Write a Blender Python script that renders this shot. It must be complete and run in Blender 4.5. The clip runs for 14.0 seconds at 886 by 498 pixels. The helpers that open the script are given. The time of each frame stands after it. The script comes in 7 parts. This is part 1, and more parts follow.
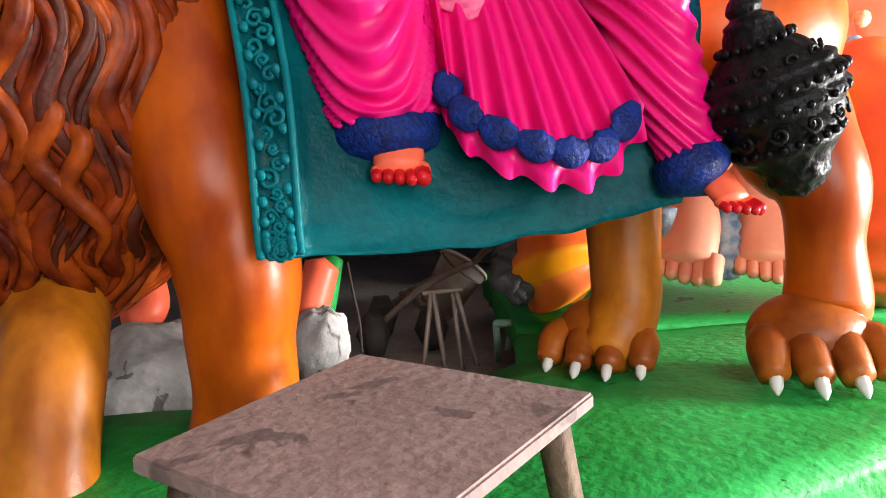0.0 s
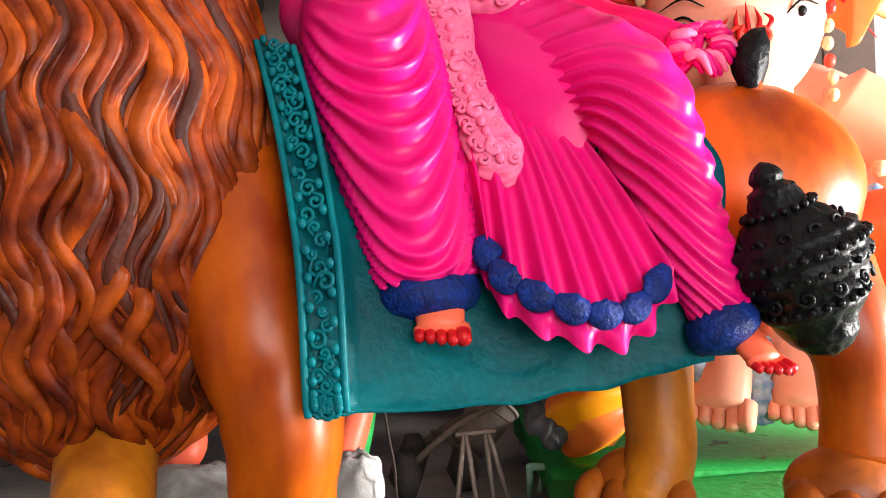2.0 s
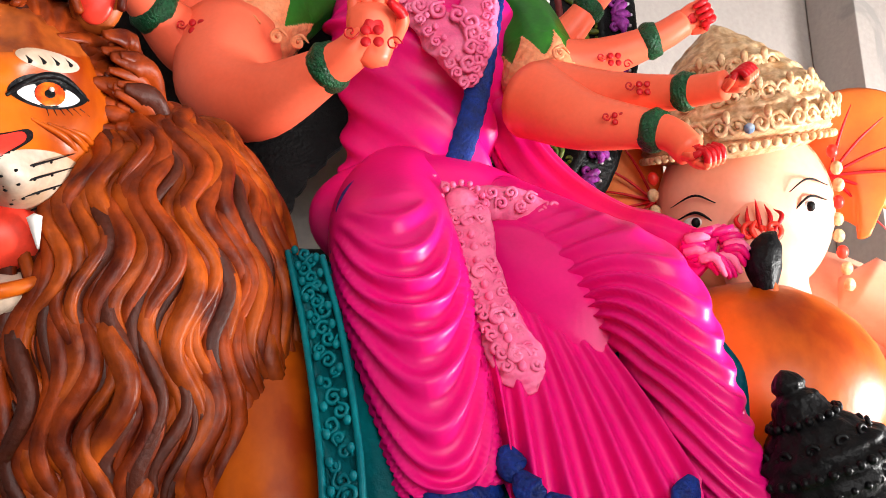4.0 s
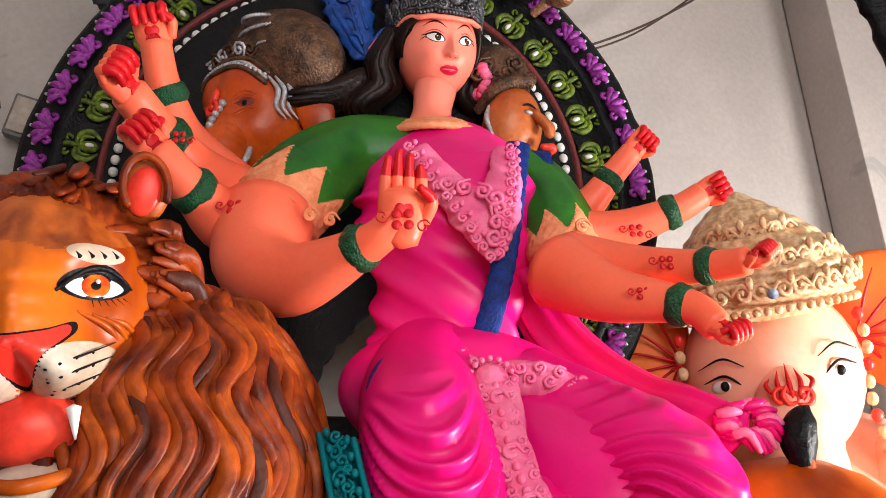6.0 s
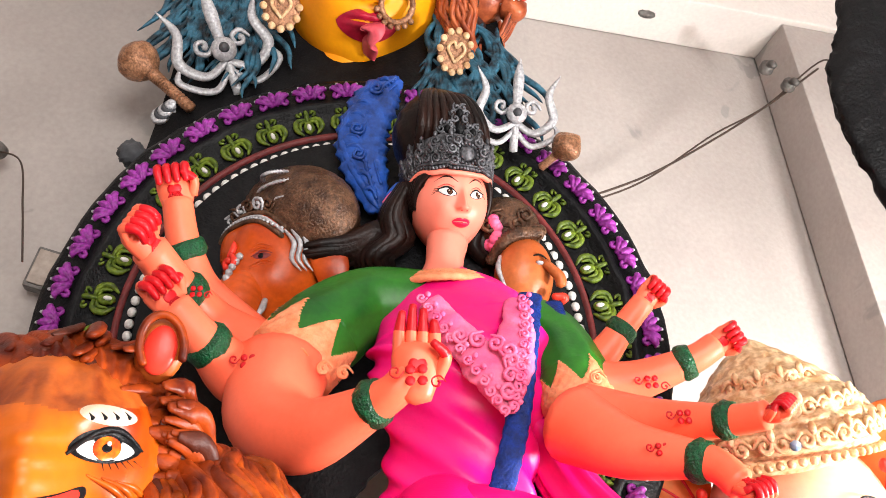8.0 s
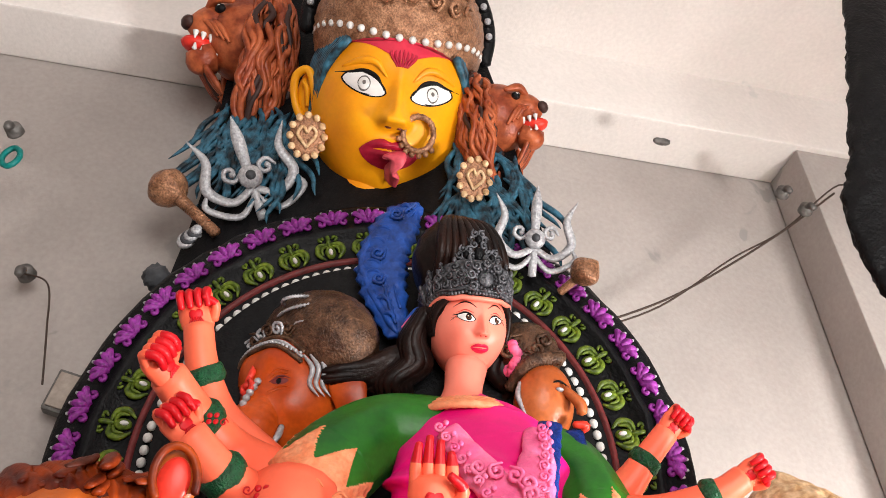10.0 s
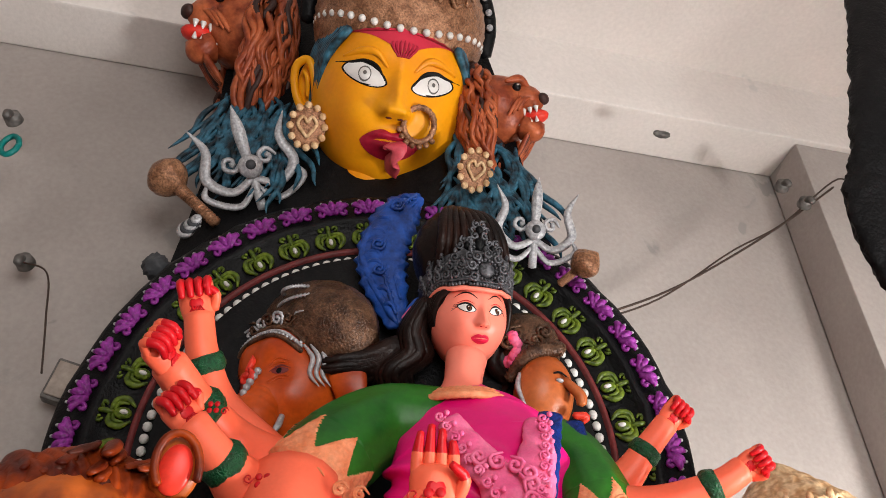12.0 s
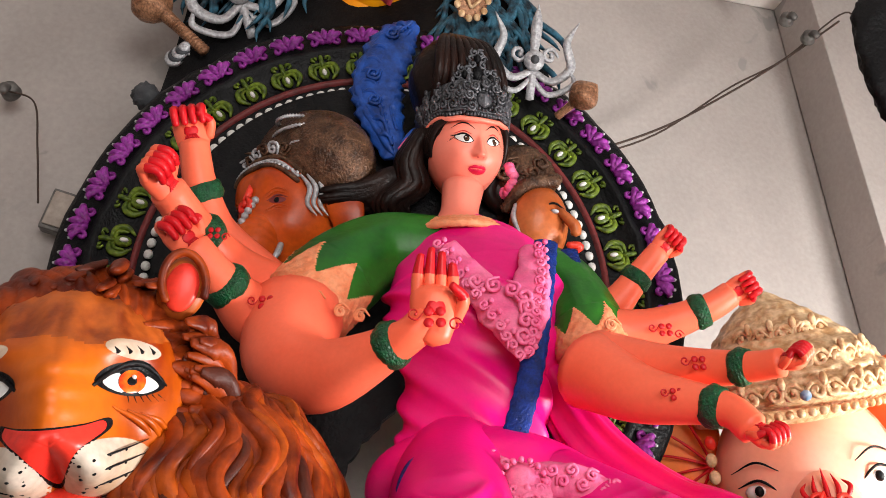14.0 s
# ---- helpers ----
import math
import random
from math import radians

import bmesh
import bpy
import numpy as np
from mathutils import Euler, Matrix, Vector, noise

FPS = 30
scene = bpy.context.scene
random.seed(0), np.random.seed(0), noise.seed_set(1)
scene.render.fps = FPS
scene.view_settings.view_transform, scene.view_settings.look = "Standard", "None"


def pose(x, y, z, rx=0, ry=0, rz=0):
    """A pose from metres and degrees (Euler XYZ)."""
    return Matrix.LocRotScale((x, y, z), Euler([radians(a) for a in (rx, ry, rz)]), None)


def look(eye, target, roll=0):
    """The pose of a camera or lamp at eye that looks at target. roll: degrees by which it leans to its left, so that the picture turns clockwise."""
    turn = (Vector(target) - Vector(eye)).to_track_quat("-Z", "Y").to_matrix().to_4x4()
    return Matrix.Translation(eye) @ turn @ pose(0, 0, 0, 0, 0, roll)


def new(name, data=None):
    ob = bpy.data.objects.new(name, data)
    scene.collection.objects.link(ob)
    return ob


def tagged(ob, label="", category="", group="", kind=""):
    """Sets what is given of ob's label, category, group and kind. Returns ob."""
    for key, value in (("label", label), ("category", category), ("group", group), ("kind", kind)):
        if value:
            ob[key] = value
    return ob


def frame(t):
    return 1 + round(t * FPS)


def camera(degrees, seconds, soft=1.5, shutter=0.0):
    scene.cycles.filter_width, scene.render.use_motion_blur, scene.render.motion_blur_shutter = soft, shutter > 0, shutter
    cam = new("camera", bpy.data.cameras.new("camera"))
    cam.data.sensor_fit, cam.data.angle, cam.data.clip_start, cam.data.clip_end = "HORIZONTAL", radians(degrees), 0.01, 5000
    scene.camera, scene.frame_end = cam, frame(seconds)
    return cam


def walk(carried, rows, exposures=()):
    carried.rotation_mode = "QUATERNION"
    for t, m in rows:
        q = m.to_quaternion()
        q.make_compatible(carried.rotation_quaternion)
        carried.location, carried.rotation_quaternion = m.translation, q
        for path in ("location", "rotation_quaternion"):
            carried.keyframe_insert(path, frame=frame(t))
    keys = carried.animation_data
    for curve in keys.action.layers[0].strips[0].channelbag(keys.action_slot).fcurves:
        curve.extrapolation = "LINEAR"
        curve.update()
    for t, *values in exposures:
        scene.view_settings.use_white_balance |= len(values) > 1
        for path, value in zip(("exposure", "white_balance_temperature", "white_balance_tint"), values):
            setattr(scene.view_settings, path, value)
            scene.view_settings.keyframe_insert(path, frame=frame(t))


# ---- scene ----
cam = camera(56.8, 14.0, soft=0.9)
EXPO = [(0.0, 0.02), (0.5, 0.10), (1.5, 0.28), (2.0, 0.20), (3.0, 0.12), (5.5, -0.20), (6.0, -0.15), (6.5, 0.20), (7.5, 0.6), (9.0, 0.55), (11.5, -0.33), (12.0, -0.28), (13.0, -0.02), (13.5, -0.02), (14.0, -0.11)]
PATH = [
    (0, 0.0520, 0.1265, 0.7225, 81.634, 2.033, -4.891),
    (0.5, 0.0440, 0.1317, 0.7370, 83.412, 1.860, -4.801),
    (1, 0.0396, 0.1387, 0.7543, 85.125, 1.752, -4.634),
    (1.5, 0.0300, 0.1036, 0.7780, 87.274, 1.839, -3.830),
    (2, 0.0216, 0.0693, 0.8026, 89.887, 1.865, -3.199),
    (2.5, 0.0162, 0.0582, 0.8205, 92.859, 1.706, -2.792),
    (3, 0.0235, 0.0508, 0.8331, 96.149, 1.678, -2.381),
    (5.5, -0.0025, -0.0100, 0.9557, 108.174, 1.931, -0.885),
    (6, -0.0033, -0.0229, 0.9628, 110.996, 1.876, -0.339),
    (6.5, -0.0056, -0.0316, 0.9745, 113.805, 1.917, 0.000),
    (7, -0.0100, -0.0371, 0.9809, 116.658, 1.968, 0.123),
    (7.5, -0.0097, -0.0418, 0.9839, 118.964, 2.020, 0.332),
    (8, -0.0073, -0.0500, 0.9923, 120.693, 1.896, 0.546),
    (8.5, -0.0073, -0.0608, 0.9950, 123.166, 1.600, 0.905),
    (9, -0.0006, -0.0773, 1.0036, 125.377, 1.215, 1.357),
    (11.5, 0.0012, -0.0688, 1.0145, 131.146, 0.773, 1.710),
    (12, -0.0137, -0.0671, 1.0056, 128.394, 0.778, 1.247),
    (12.5, -0.0339, -0.0564, 0.9909, 125.664, 0.841, 0.761),
    (13, -0.0422, -0.0459, 0.9943, 122.658, 0.764, 0.410),
    (13.5, -0.0505, -0.0394, 0.9926, 120.198, 0.844, 0.235),
    (14, -0.0409, -0.0393, 0.9682, 117.533, 0.932, 0.451),
]
walk(cam, [(t, pose(x, y, z, rx, ry, rz)) for t, x, y, z, rx, ry, rz in PATH], exposures=EXPO)

# ---- world and lights ----
world = bpy.data.worlds.new("world")
scene.world = world
world.use_nodes = True
wt = world.node_tree
sky = wt.nodes.new("ShaderNodeTexSky")
sky.sky_type = "NISHITA"
sky.sun_disc = False
sky.sun_elevation, sky.sun_rotation = radians(48), radians(150)
wt.links.new(sky.outputs[0], wt.nodes["Background"].inputs[0])
wt.nodes["Background"].inputs[1].default_value = 0.05


def area_lamp(name, eye, target, sx, sy, power, colour=(1, 1, 1)):
    data = bpy.data.lights.new(name, "AREA")
    data.shape, data.size, data.size_y, data.energy, data.color = "RECTANGLE", sx, sy, power, colour
    ob = new(name, data)
    ob.matrix_world = look(eye, target)
    return ob


# the shed is open to the street behind the camera and on its right side
area_lamp("street_opening_light", (1.5, -3.25, 2.0), (0.0, 2.4, 2.0), 3.0, 2.8, 235, (1.0, 0.97, 0.94))
area_lamp("side_opening_light", (3.45, 1.40, 0.60), (1.0, 2.30, 0.10), 0.9, 0.9, 400, (1.0, 0.98, 0.95))


# ---- materials ----
def paint(name, colour, rough=0.45, other=None, scale=6.0, bump=0.15, fine=60.0, metal=0.0, dirt=0.12, coat=0.0, spec=0.3, spots=None, stretch=None):
    """Painted plaster, cloth, wood or metal: base colour broken at two scales, fine relief, uneven gloss."""
    m = bpy.data.materials.new(name)
    m.use_nodes = True
    nt = m.node_tree
    b = nt.nodes["Principled BSDF"]
    co = nt.nodes.new("ShaderNodeTexCoord")
    big, small = nt.nodes.new("ShaderNodeTexNoise"), nt.nodes.new("ShaderNodeTexNoise")
    big.inputs["Scale"].default_value, small.inputs["Scale"].default_value = scale, fine
    big.inputs["Detail"].default_value, small.inputs["Detail"].default_value = 5, 4
    where = co.outputs["Object"]
    if stretch:
        # brushed along one axis
        mp = nt.nodes.new("ShaderNodeMapping")
        mp.inputs["Scale"].default_value = stretch
        nt.links.new(where, mp.inputs["Vector"])
        where = mp.outputs["Vector"]
    nt.links.new(where, big.inputs["Vector"])
    nt.links.new(co.outputs["Object"], small.inputs["Vector"])
    ramp = nt.nodes.new("ShaderNodeValToRGB")
    ramp.color_ramp.elements[0].position, ramp.color_ramp.elements[1].position = 0.36, 0.64
    ramp.color_ramp.elements[0].color = (*(other or [c * 0.82 for c in colour]), 1)
    ramp.color_ramp.elements[1].color = (*colour, 1)
    nt.links.new(big.outputs["Fac"], ramp.inputs["Fac"])
    mix = nt.nodes.new("ShaderNodeMix")
    mix.data_type, mix.blend_type = "RGBA", "MULTIPLY"
    grain = nt.nodes.new("ShaderNodeMapRange")
    grain.inputs["From Min"].default_value, grain.inputs["From Max"].default_value = 0.3, 0.75
    grain.inputs["To Min"].default_value, grain.inputs["To Max"].default_value = 1.0 - 2 * dirt, 1.0
    nt.links.new(small.outputs["Fac"], grain.inputs["Value"])
    mix.inputs["Factor"].default_value = 1.0
    nt.links.new(ramp.outputs["Color"], mix.inputs["A"])
    nt.links.new(grain.outputs["Result"], mix.inputs["B"])
    colour_out = mix.outputs["Result"]
    if spots:
        # stains with an outline of their own: colour, size, share
        third = nt.nodes.new("ShaderNodeTexNoise")
        third.inputs["Scale"].default_value, third.inputs["Detail"].default_value, third.inputs["Distortion"].default_value = spots[1], 6, 0.8
        nt.links.new(co.outputs["Object"], third.inputs["Vector"])
        step = nt.nodes.new("ShaderNodeMapRange")
        step.inputs["From Min"].default_value, step.inputs["From Max"].default_value = spots[2], spots[2] + 0.03
        nt.links.new(third.outputs["Fac"], step.inputs["Value"])
        over = nt.nodes.new("ShaderNodeMix")
        over.data_type = "RGBA"
        nt.links.new(step.outputs["Result"], over.inputs["Factor"])
        nt.links.new(colour_out, over.inputs["A"])
        over.inputs["B"].default_value = (*spots[0], 1)
        colour_out = over.outputs["Result"]
    nt.links.new(colour_out, b.inputs["Base Color"])
    b.inputs["Specular IOR Level"].default_value = spec
    gloss = nt.nodes.new("ShaderNodeMapRange")
    gloss.inputs["To Min"].default_value, gloss.inputs["To Max"].default_value = max(0.05, rough - 0.1), min(1.0, rough + 0.12)
    nt.links.new(big.outputs["Fac"], gloss.inputs["Value"])
    nt.links.new(gloss.outputs["Result"], b.inputs["Roughness"])
    bp = nt.nodes.new("ShaderNodeBump")
    bp.inputs["Strength"].default_value, bp.inputs["Distance"].default_value = bump, 0.01
    nt.links.new(small.outputs["Fac"], bp.inputs["Height"])
    nt.links.new(bp.outputs["Normal"], b.inputs["Normal"])
    b.inputs["Metallic"].default_value = metal
    b.inputs["Coat Weight"].default_value = coat
    b.inputs["Coat Roughness"].default_value = 0.25
    return m


PINK = paint("pink_enamel", (0.82, 0.004, 0.20), 0.36, (0.66, 0.003, 0.15), 3, 0.06, 90, dirt=0.03)
ROSE = paint("rose_relief_paint", (0.90, 0.21, 0.38), 0.5, (0.84, 0.11, 0.29), 14, 0.25, 110, dirt=0.08)
NAVY = paint("navy_border_paint", (0.006, 0.035, 0.26), 0.5, (0.004, 0.018, 0.13), 30, 0.6, 120, dirt=0.2, spec=0.2)
SKIN = paint("apricot_skin_paint", (0.94, 0.165, 0.085), 0.42, (0.90, 0.13, 0.06), 4, 0.05, 80, dirt=0.03)
FACE = paint("peach_face_paint", (0.94, 0.26, 0.185), 0.40, (0.92, 0.22, 0.15), 4, 0.04, 80, dirt=0.02)
IRISBROWN = paint("brown_iris_paint", (0.20, 0.07, 0.025), 0.25, (0.12, 0.04, 0.015), 30, 0.02, 60)
LIP = paint("crimson_lip_paint", (0.72, 0.012, 0.07), 0.3, (0.62, 0.01, 0.05), 8, 0.05, 90, dirt=0.03)
RED = paint("red_henna_paint", (0.62, 0.006, 0.012), 0.4, (0.5, 0.004, 0.01), 8, 0.1, 90, dirt=0.06)
GREEN = paint("dark_green_blouse_paint", (0.025, 0.18, 0.012), 0.36, (0.008, 0.09, 0.01), 5, 0.1, 60, dirt=0.1)
BANGLE = paint("green_glitter_bangle", (0.006, 0.12, 0.04), 0.3, (0.004, 0.06, 0.02), 60, 0.8, 160, dirt=0.3)
GOLDSKIN = paint("scalloped_peach_trim", (0.88, 0.34, 0.17), 0.5, (0.80, 0.24, 0.10), 30, 0.4, 100, dirt=0.1)
BLACK = paint("black_paint", (0.004, 0.004, 0.005), 0.42, (0.008, 0.008, 0.009), 25, 0.45, 80, dirt=0.2, spec=0.14)
HAIR = paint("black_brown_hair_paint", (0.006, 0.004, 0.004), 0.38, (0.018, 0.007, 0.005), 9, 0.3, 60, dirt=0.2, spec=0.16)
BRONZE = paint("dark_bronze_rubbed_paint", (0.20, 0.10, 0.055), 0.34, (0.070, 0.032, 0.018), 22, 0.6, 110, 0.25, dirt=0.35)
CROWN = paint("gunmetal_crown_paint", (0.17, 0.17, 0.19), 0.36, (0.045, 0.045, 0.05), 45, 0.5, 70, 0.2, dirt=0.3)
COPPER = paint("rubbed_copper_paint", (0.60, 0.30, 0.165), 0.32, (0.32, 0.14, 0.07), 22, 0.5, 110, 0.3, dirt=0.35)
SILVER = paint("silver_highlight_paint", (0.62, 0.62, 0.64), 0.36, (0.45, 0.45, 0.48), 60, 0.3, 90, 0.2, dirt=0.25)
BEAD = paint("pearl_white_paint", (0.80, 0.78, 0.75), 0.3, (0.7, 0.68, 0.65), 20, 0.1, 90)
PURPLE = paint("purple_lotus_paint", (0.40, 0.05, 0.42), 0.45, (0.20, 0.012, 0.20), 40, 0.5, 90, dirt=0.25)
OLIVE = paint("olive_green_ornament_paint", (0.20, 0.28, 0.025), 0.42, (0.06, 0.10, 0.01), 40, 0.4, 90, dirt=0.25)
OXIDE = paint("oxide_red_line_paint", (0.20, 0.03, 0.03), 0.5, (0.12, 0.02, 0.02), 20, 0.3, 80)
LION = paint("orange_lion_paint", (0.60, 0.118, 0.003), 0.36, (0.26, 0.028, 0.001), 4.0, 0.06, 60, dirt=0.05, stretch=(1.6, 1.6, 0.7))
BROWTAN = paint("tan_brown_brow_paint", (0.50, 0.105, 0.012), 0.42, (0.20, 0.030, 0.004), 7, 0.08, 60, dirt=0.06, stretch=(2.4, 2.4, 0.8))
MANE = paint("russet_mane_paint", (0.34, 0.046, 0.004), 0.42, (0.075, 0.007, 0.002), 12, 0.2, 60, dirt=0.12, spec=0.2)
RUST = paint("rust_orange_lock_paint", (0.44, 0.075, 0.005), 0.42, (0.13, 0.015, 0.002), 12, 0.2, 60, dirt=0.12, spec=0.2)
# for dark locks and painted tips, and as shade between the mane's locks
MANEDARK = paint("dark_russet_lock_and_shade_paint", (0.050, 0.007, 0.002), 0.5, (0.09, 0.013, 0.003), 8, 0.3, 60, dirt=0.15)
OCHRE = paint("ochre_leg_paint", (0.58, 0.19, 0.008), 0.42, (0.30, 0.075, 0.005), 5.0, 0.1, 50, dirt=0.08, stretch=(2.0, 2.0, 0.35))
PAWBROWN = paint("brown_paw_paint", (0.44, 0.11, 0.008), 0.4, (0.22, 0.045, 0.006), 8, 0.1, 60, dirt=0.08)
MUZZLE = paint("pale_muzzle_paint", (0.60, 0.50, 0.42), 0.45, (0.50, 0.32, 0.20), 7, 0.1, 60)
CORAL = paint("coral_red_paint", (0.85, 0.06, 0.03), 0.35, (0.75, 0.03, 0.02), 4, 0.05, 60)
WHITE = paint("white_eye_paint", (0.74, 0.72, 0.70), 0.3, (0.74, 0.72, 0.70), 5, 0.03, 60, dirt=0.03)
TEAL = paint("teal_cloth_paint", (0.0, 0.20, 0.23), 0.38, (0.0, 0.12, 0.15), 5, 0.35, 55, dirt=0.12, spec=0.14)
YELLOW = paint("turmeric_yellow_paint", (0.88, 0.36, 0.004), 0.40, (0.82, 0.28, 0.004), 4, 0.05, 60, dirt=0.04)
FOREHEAD = paint("rose_red_brow_paint", (0.60, 0.025, 0.06), 0.42, (0.50, 0.02, 0.045), 6, 0.05, 60, dirt=0.04)
MAROON = paint("maroon_lip_paint", (0.44, 0.012, 0.04), 0.35, (0.34, 0.008, 0.03), 8, 0.1, 60)
TONGUE = paint("pink_tongue_paint", (0.70, 0.10, 0.13), 0.35, (0.6, 0.06, 0.09), 8, 0.1, 60)
COPPERRED = paint("copper_red_mane_paint", (0.56, 0.14, 0.05), 0.36, (0.26, 0.045, 0.016), 14, 0.2, 60, 0.1, dirt=0.15)
BLUEHAIR = paint("petrol_blue_lock_paint", (0.05, 0.19, 0.29), 0.45, (0.008, 0.02, 0.03), 22, 0.4, 60, dirt=0.2)
FEATHER = paint("royal_blue_feather_paint", (0.02, 0.10, 0.48), 0.4, (0.01, 0.04, 0.20), 18, 0.4, 70, dirt=0.15)
IVORY = paint("pale_pink_idol_paint", (0.85, 0.43, 0.31), 0.4, (0.85, 0.34, 0.21), 3, 0.06, 60, dirt=0.03)
CREAM = paint("cream_gold_crown_paint", (0.80, 0.56, 0.33), 0.4, (0.56, 0.30, 0.13), 30, 0.5, 60, dirt=0.15)
ORANGE = paint("flame_orange_paint", (0.86, 0.20, 0.03), 0.4, (0.80, 0.10, 0.025), 3, 0.06, 60, dirt=0.04)
LAWN = paint("bright_green_base_paint", (0.02, 0.40, 0.075), 0.55, (0.008, 0.26, 0.03), 2.6, 0.5, 40, dirt=0.12, spots=((0.006, 0.09, 0.015), 16.0, 0.68))
PLASTER = paint("white_plaster", (0.70, 0.68, 0.66), 0.85, (0.50, 0.48, 0.46), 5, 0.8, 30, dirt=0.18, spots=((0.16, 0.15, 0.14), 14.0, 0.63))
WALL = paint("grey_white_limewash", (0.44, 0.395, 0.372), 0.9, (0.37, 0.33, 0.31), 1.1, 0.25, 40, dirt=0.06, spots=((0.31, 0.29, 0.275), 2.2, 0.66))
CEIL = paint("white_limewash", (0.80, 0.745, 0.715), 0.9, (0.74, 0.69, 0.66), 1.6, 0.25, 40, dirt=0.05, spots=((0.62, 0.59, 0.57), 2.6, 0.68))
FLOOR = paint("dusty_concrete", (0.34, 0.30, 0.27), 0.85, (0.20, 0.175, 0.16), 2.5, 0.5, 45, dirt=0.15)
BOARD = paint("mauve_grey_plywood", (0.37, 0.27, 0.25), 0.7, (0.29, 0.205, 0.19), 5, 0.35, 45, dirt=0.12, spots=((0.16, 0.115, 0.11), 9.0, 0.60))
TIMBER = paint("grey_brown_timber", (0.20, 0.13, 0.09), 0.75, (0.13, 0.085, 0.06), 14, 0.5, 50, dirt=0.2)
DUSTMETAL = paint("dusty_dark_metal", (0.20, 0.155, 0.125), 0.75, (0.12, 0.09, 0.075), 12, 0.4, 60, 0.0, dirt=0.2)
RUBBER = paint("worn_rubber", (0.03, 0.027, 0.025), 0.75, (0.06, 0.05, 0.045), 14, 0.3, 60)
SHEET = paint("dark_brown_sheet_metal", (0.11, 0.075, 0.06), 0.75, (0.07, 0.05, 0.04), 4, 0.3, 40)
PAIL = paint("dusty_grey_plastic", (0.42, 0.35, 0.30), 0.6, (0.32, 0.26, 0.22), 8, 0.15, 50)
MINT = paint("pale_green_pipe_paint", (0.40, 0.62, 0.50), 0.5, (0.25, 0.48, 0.34), 14, 0.3, 60)
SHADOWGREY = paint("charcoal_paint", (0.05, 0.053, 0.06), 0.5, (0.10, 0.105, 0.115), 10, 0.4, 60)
SKYBLUE = paint("sky_blue_lace_paint", (0.10, 0.22, 0.42), 0.5, (0.45, 0.55, 0.65), 40, 0.4, 80)
IRIS = paint("amber_iris_paint", (0.85, 0.20, 0.01), 0.2, (0.70, 0.04, 0.01), 30, 0.05, 60)
CABLE = paint("brown_cable", (0.07, 0.045, 0.035), 0.6, None, 20, 0.1, 60)
SOCKET = paint("grey_steel_fitting", (0.20, 0.19, 0.18), 0.5, (0.10, 0.09, 0.085), 20, 0.2, 60, 0.4)
TEALPLASTIC = paint("teal_plastic", (0.0, 0.20, 0.18), 0.4)


# ---- mesh helpers ----
def V(p):
    return Vector(p)


def finish(bm, name, mats, parent=None, smooth=True, label="", category="", group="", kind=""):
    me = bpy.data.meshes.new(name)
    bm.normal_update()
    bm.to_mesh(me)
    bm.free()
    for m in mats:
        me.materials.append(m)
    if smooth:
        me.polygons.foreach_set("use_smooth", [True] * len(me.polygons))
    ob = new(name, me)
    if parent:
        ob.parent = parent
    return tagged(ob, label, category, group, kind)


def part(name, bm, material, parent, label="", smooth=False):
    return finish(bm, name, [material], parent, smooth, label)


def thing(name, at, label, category, group=""):
    ob = new(name)
    ob.location = at
    return tagged(ob, label, category, group)


def spline(pts, n):
    """Catmull-Rom through pts (tuples of any length), n samples."""
    p = np.array(pts, float)
    if len(p) == 2:
        return np.array([p[0] + (p[1] - p[0]) * i / (n - 1) for i in range(n)])
    q = np.vstack([2 * p[0] - p[1], p, 2 * p[-1] - p[-2]])
    out = []
    for i in range(n):
        s = i / (n - 1) * (len(p) - 1)
        k = min(int(s), len(p) - 2)
        t = s - k
        a, b, c, d = q[k:k + 4]
        out.append(0.5 * (2 * b + (c - a) * t + (2 * a - 5 * b + 4 * c - d) * t * t + (3 * b - a - 3 * c + d) * t ** 3))
    return np.array(out)


def tube(bm, pts, radii, mi=0, seg=16, n=24, flat=1.0, face=(0, -1, 0), cap=True, fold=None, pick=None):
    """A swept, tapered limb. flat: thickness across 'face' as a share of the radius. fold(u, a): radius factor; pick(u, a): material."""
    c = spline(pts, n)
    r = np.maximum(spline([(x,) for x in radii], n)[:, 0], 0.0005)
    tan = np.gradient(c, axis=0)
    f0 = V(face)
    rings = []
    for i in range(n):
        t = V(tan[i]).normalized()
        f = (f0 - t * f0.dot(t))
        f = f.normalized() if f.length > 1e-4 else t.orthogonal().normalized()
        s = t.cross(f)
        ring = []
        for j in range(seg):
            a = 2 * math.pi * j / seg
            k = r[i] * (fold(i / (n - 1), a) if fold else 1.0)
            ring.append(bm.verts.new(V(c[i]) + f * (math.cos(a) * k * flat) + s * (math.sin(a) * k)))
        rings.append(ring)
    for i in range(n - 1):
        for j in range(seg):
            q = bm.faces.new((rings[i][j], rings[i][(j + 1) % seg], rings[i + 1][(j + 1) % seg], rings[i + 1][j]))
            q.material_index = pick((i + 0.5) / (n - 1), 2 * math.pi * (j + 0.5) / seg) if pick else mi
            q.smooth = True
    if cap:
        for ring, i, sgn in ((rings[0], 0, -1), (rings[-1], n - 1, 1)):
            d = V(tan[i]).normalized() * (r[i] * 0.5 * flat * sgn)
            tip = bm.verts.new(V(c[i]) + d)
            for j in range(seg):
                q = bm.faces.new((ring[(j + 1) % seg], ring[j], tip) if sgn < 0 else (ring[j], ring[(j + 1) % seg], tip))
                q.material_index = pick(i / (n - 1), 2 * math.pi * (j + 0.5) / seg) if pick else mi
                q.smooth = True
    return rings


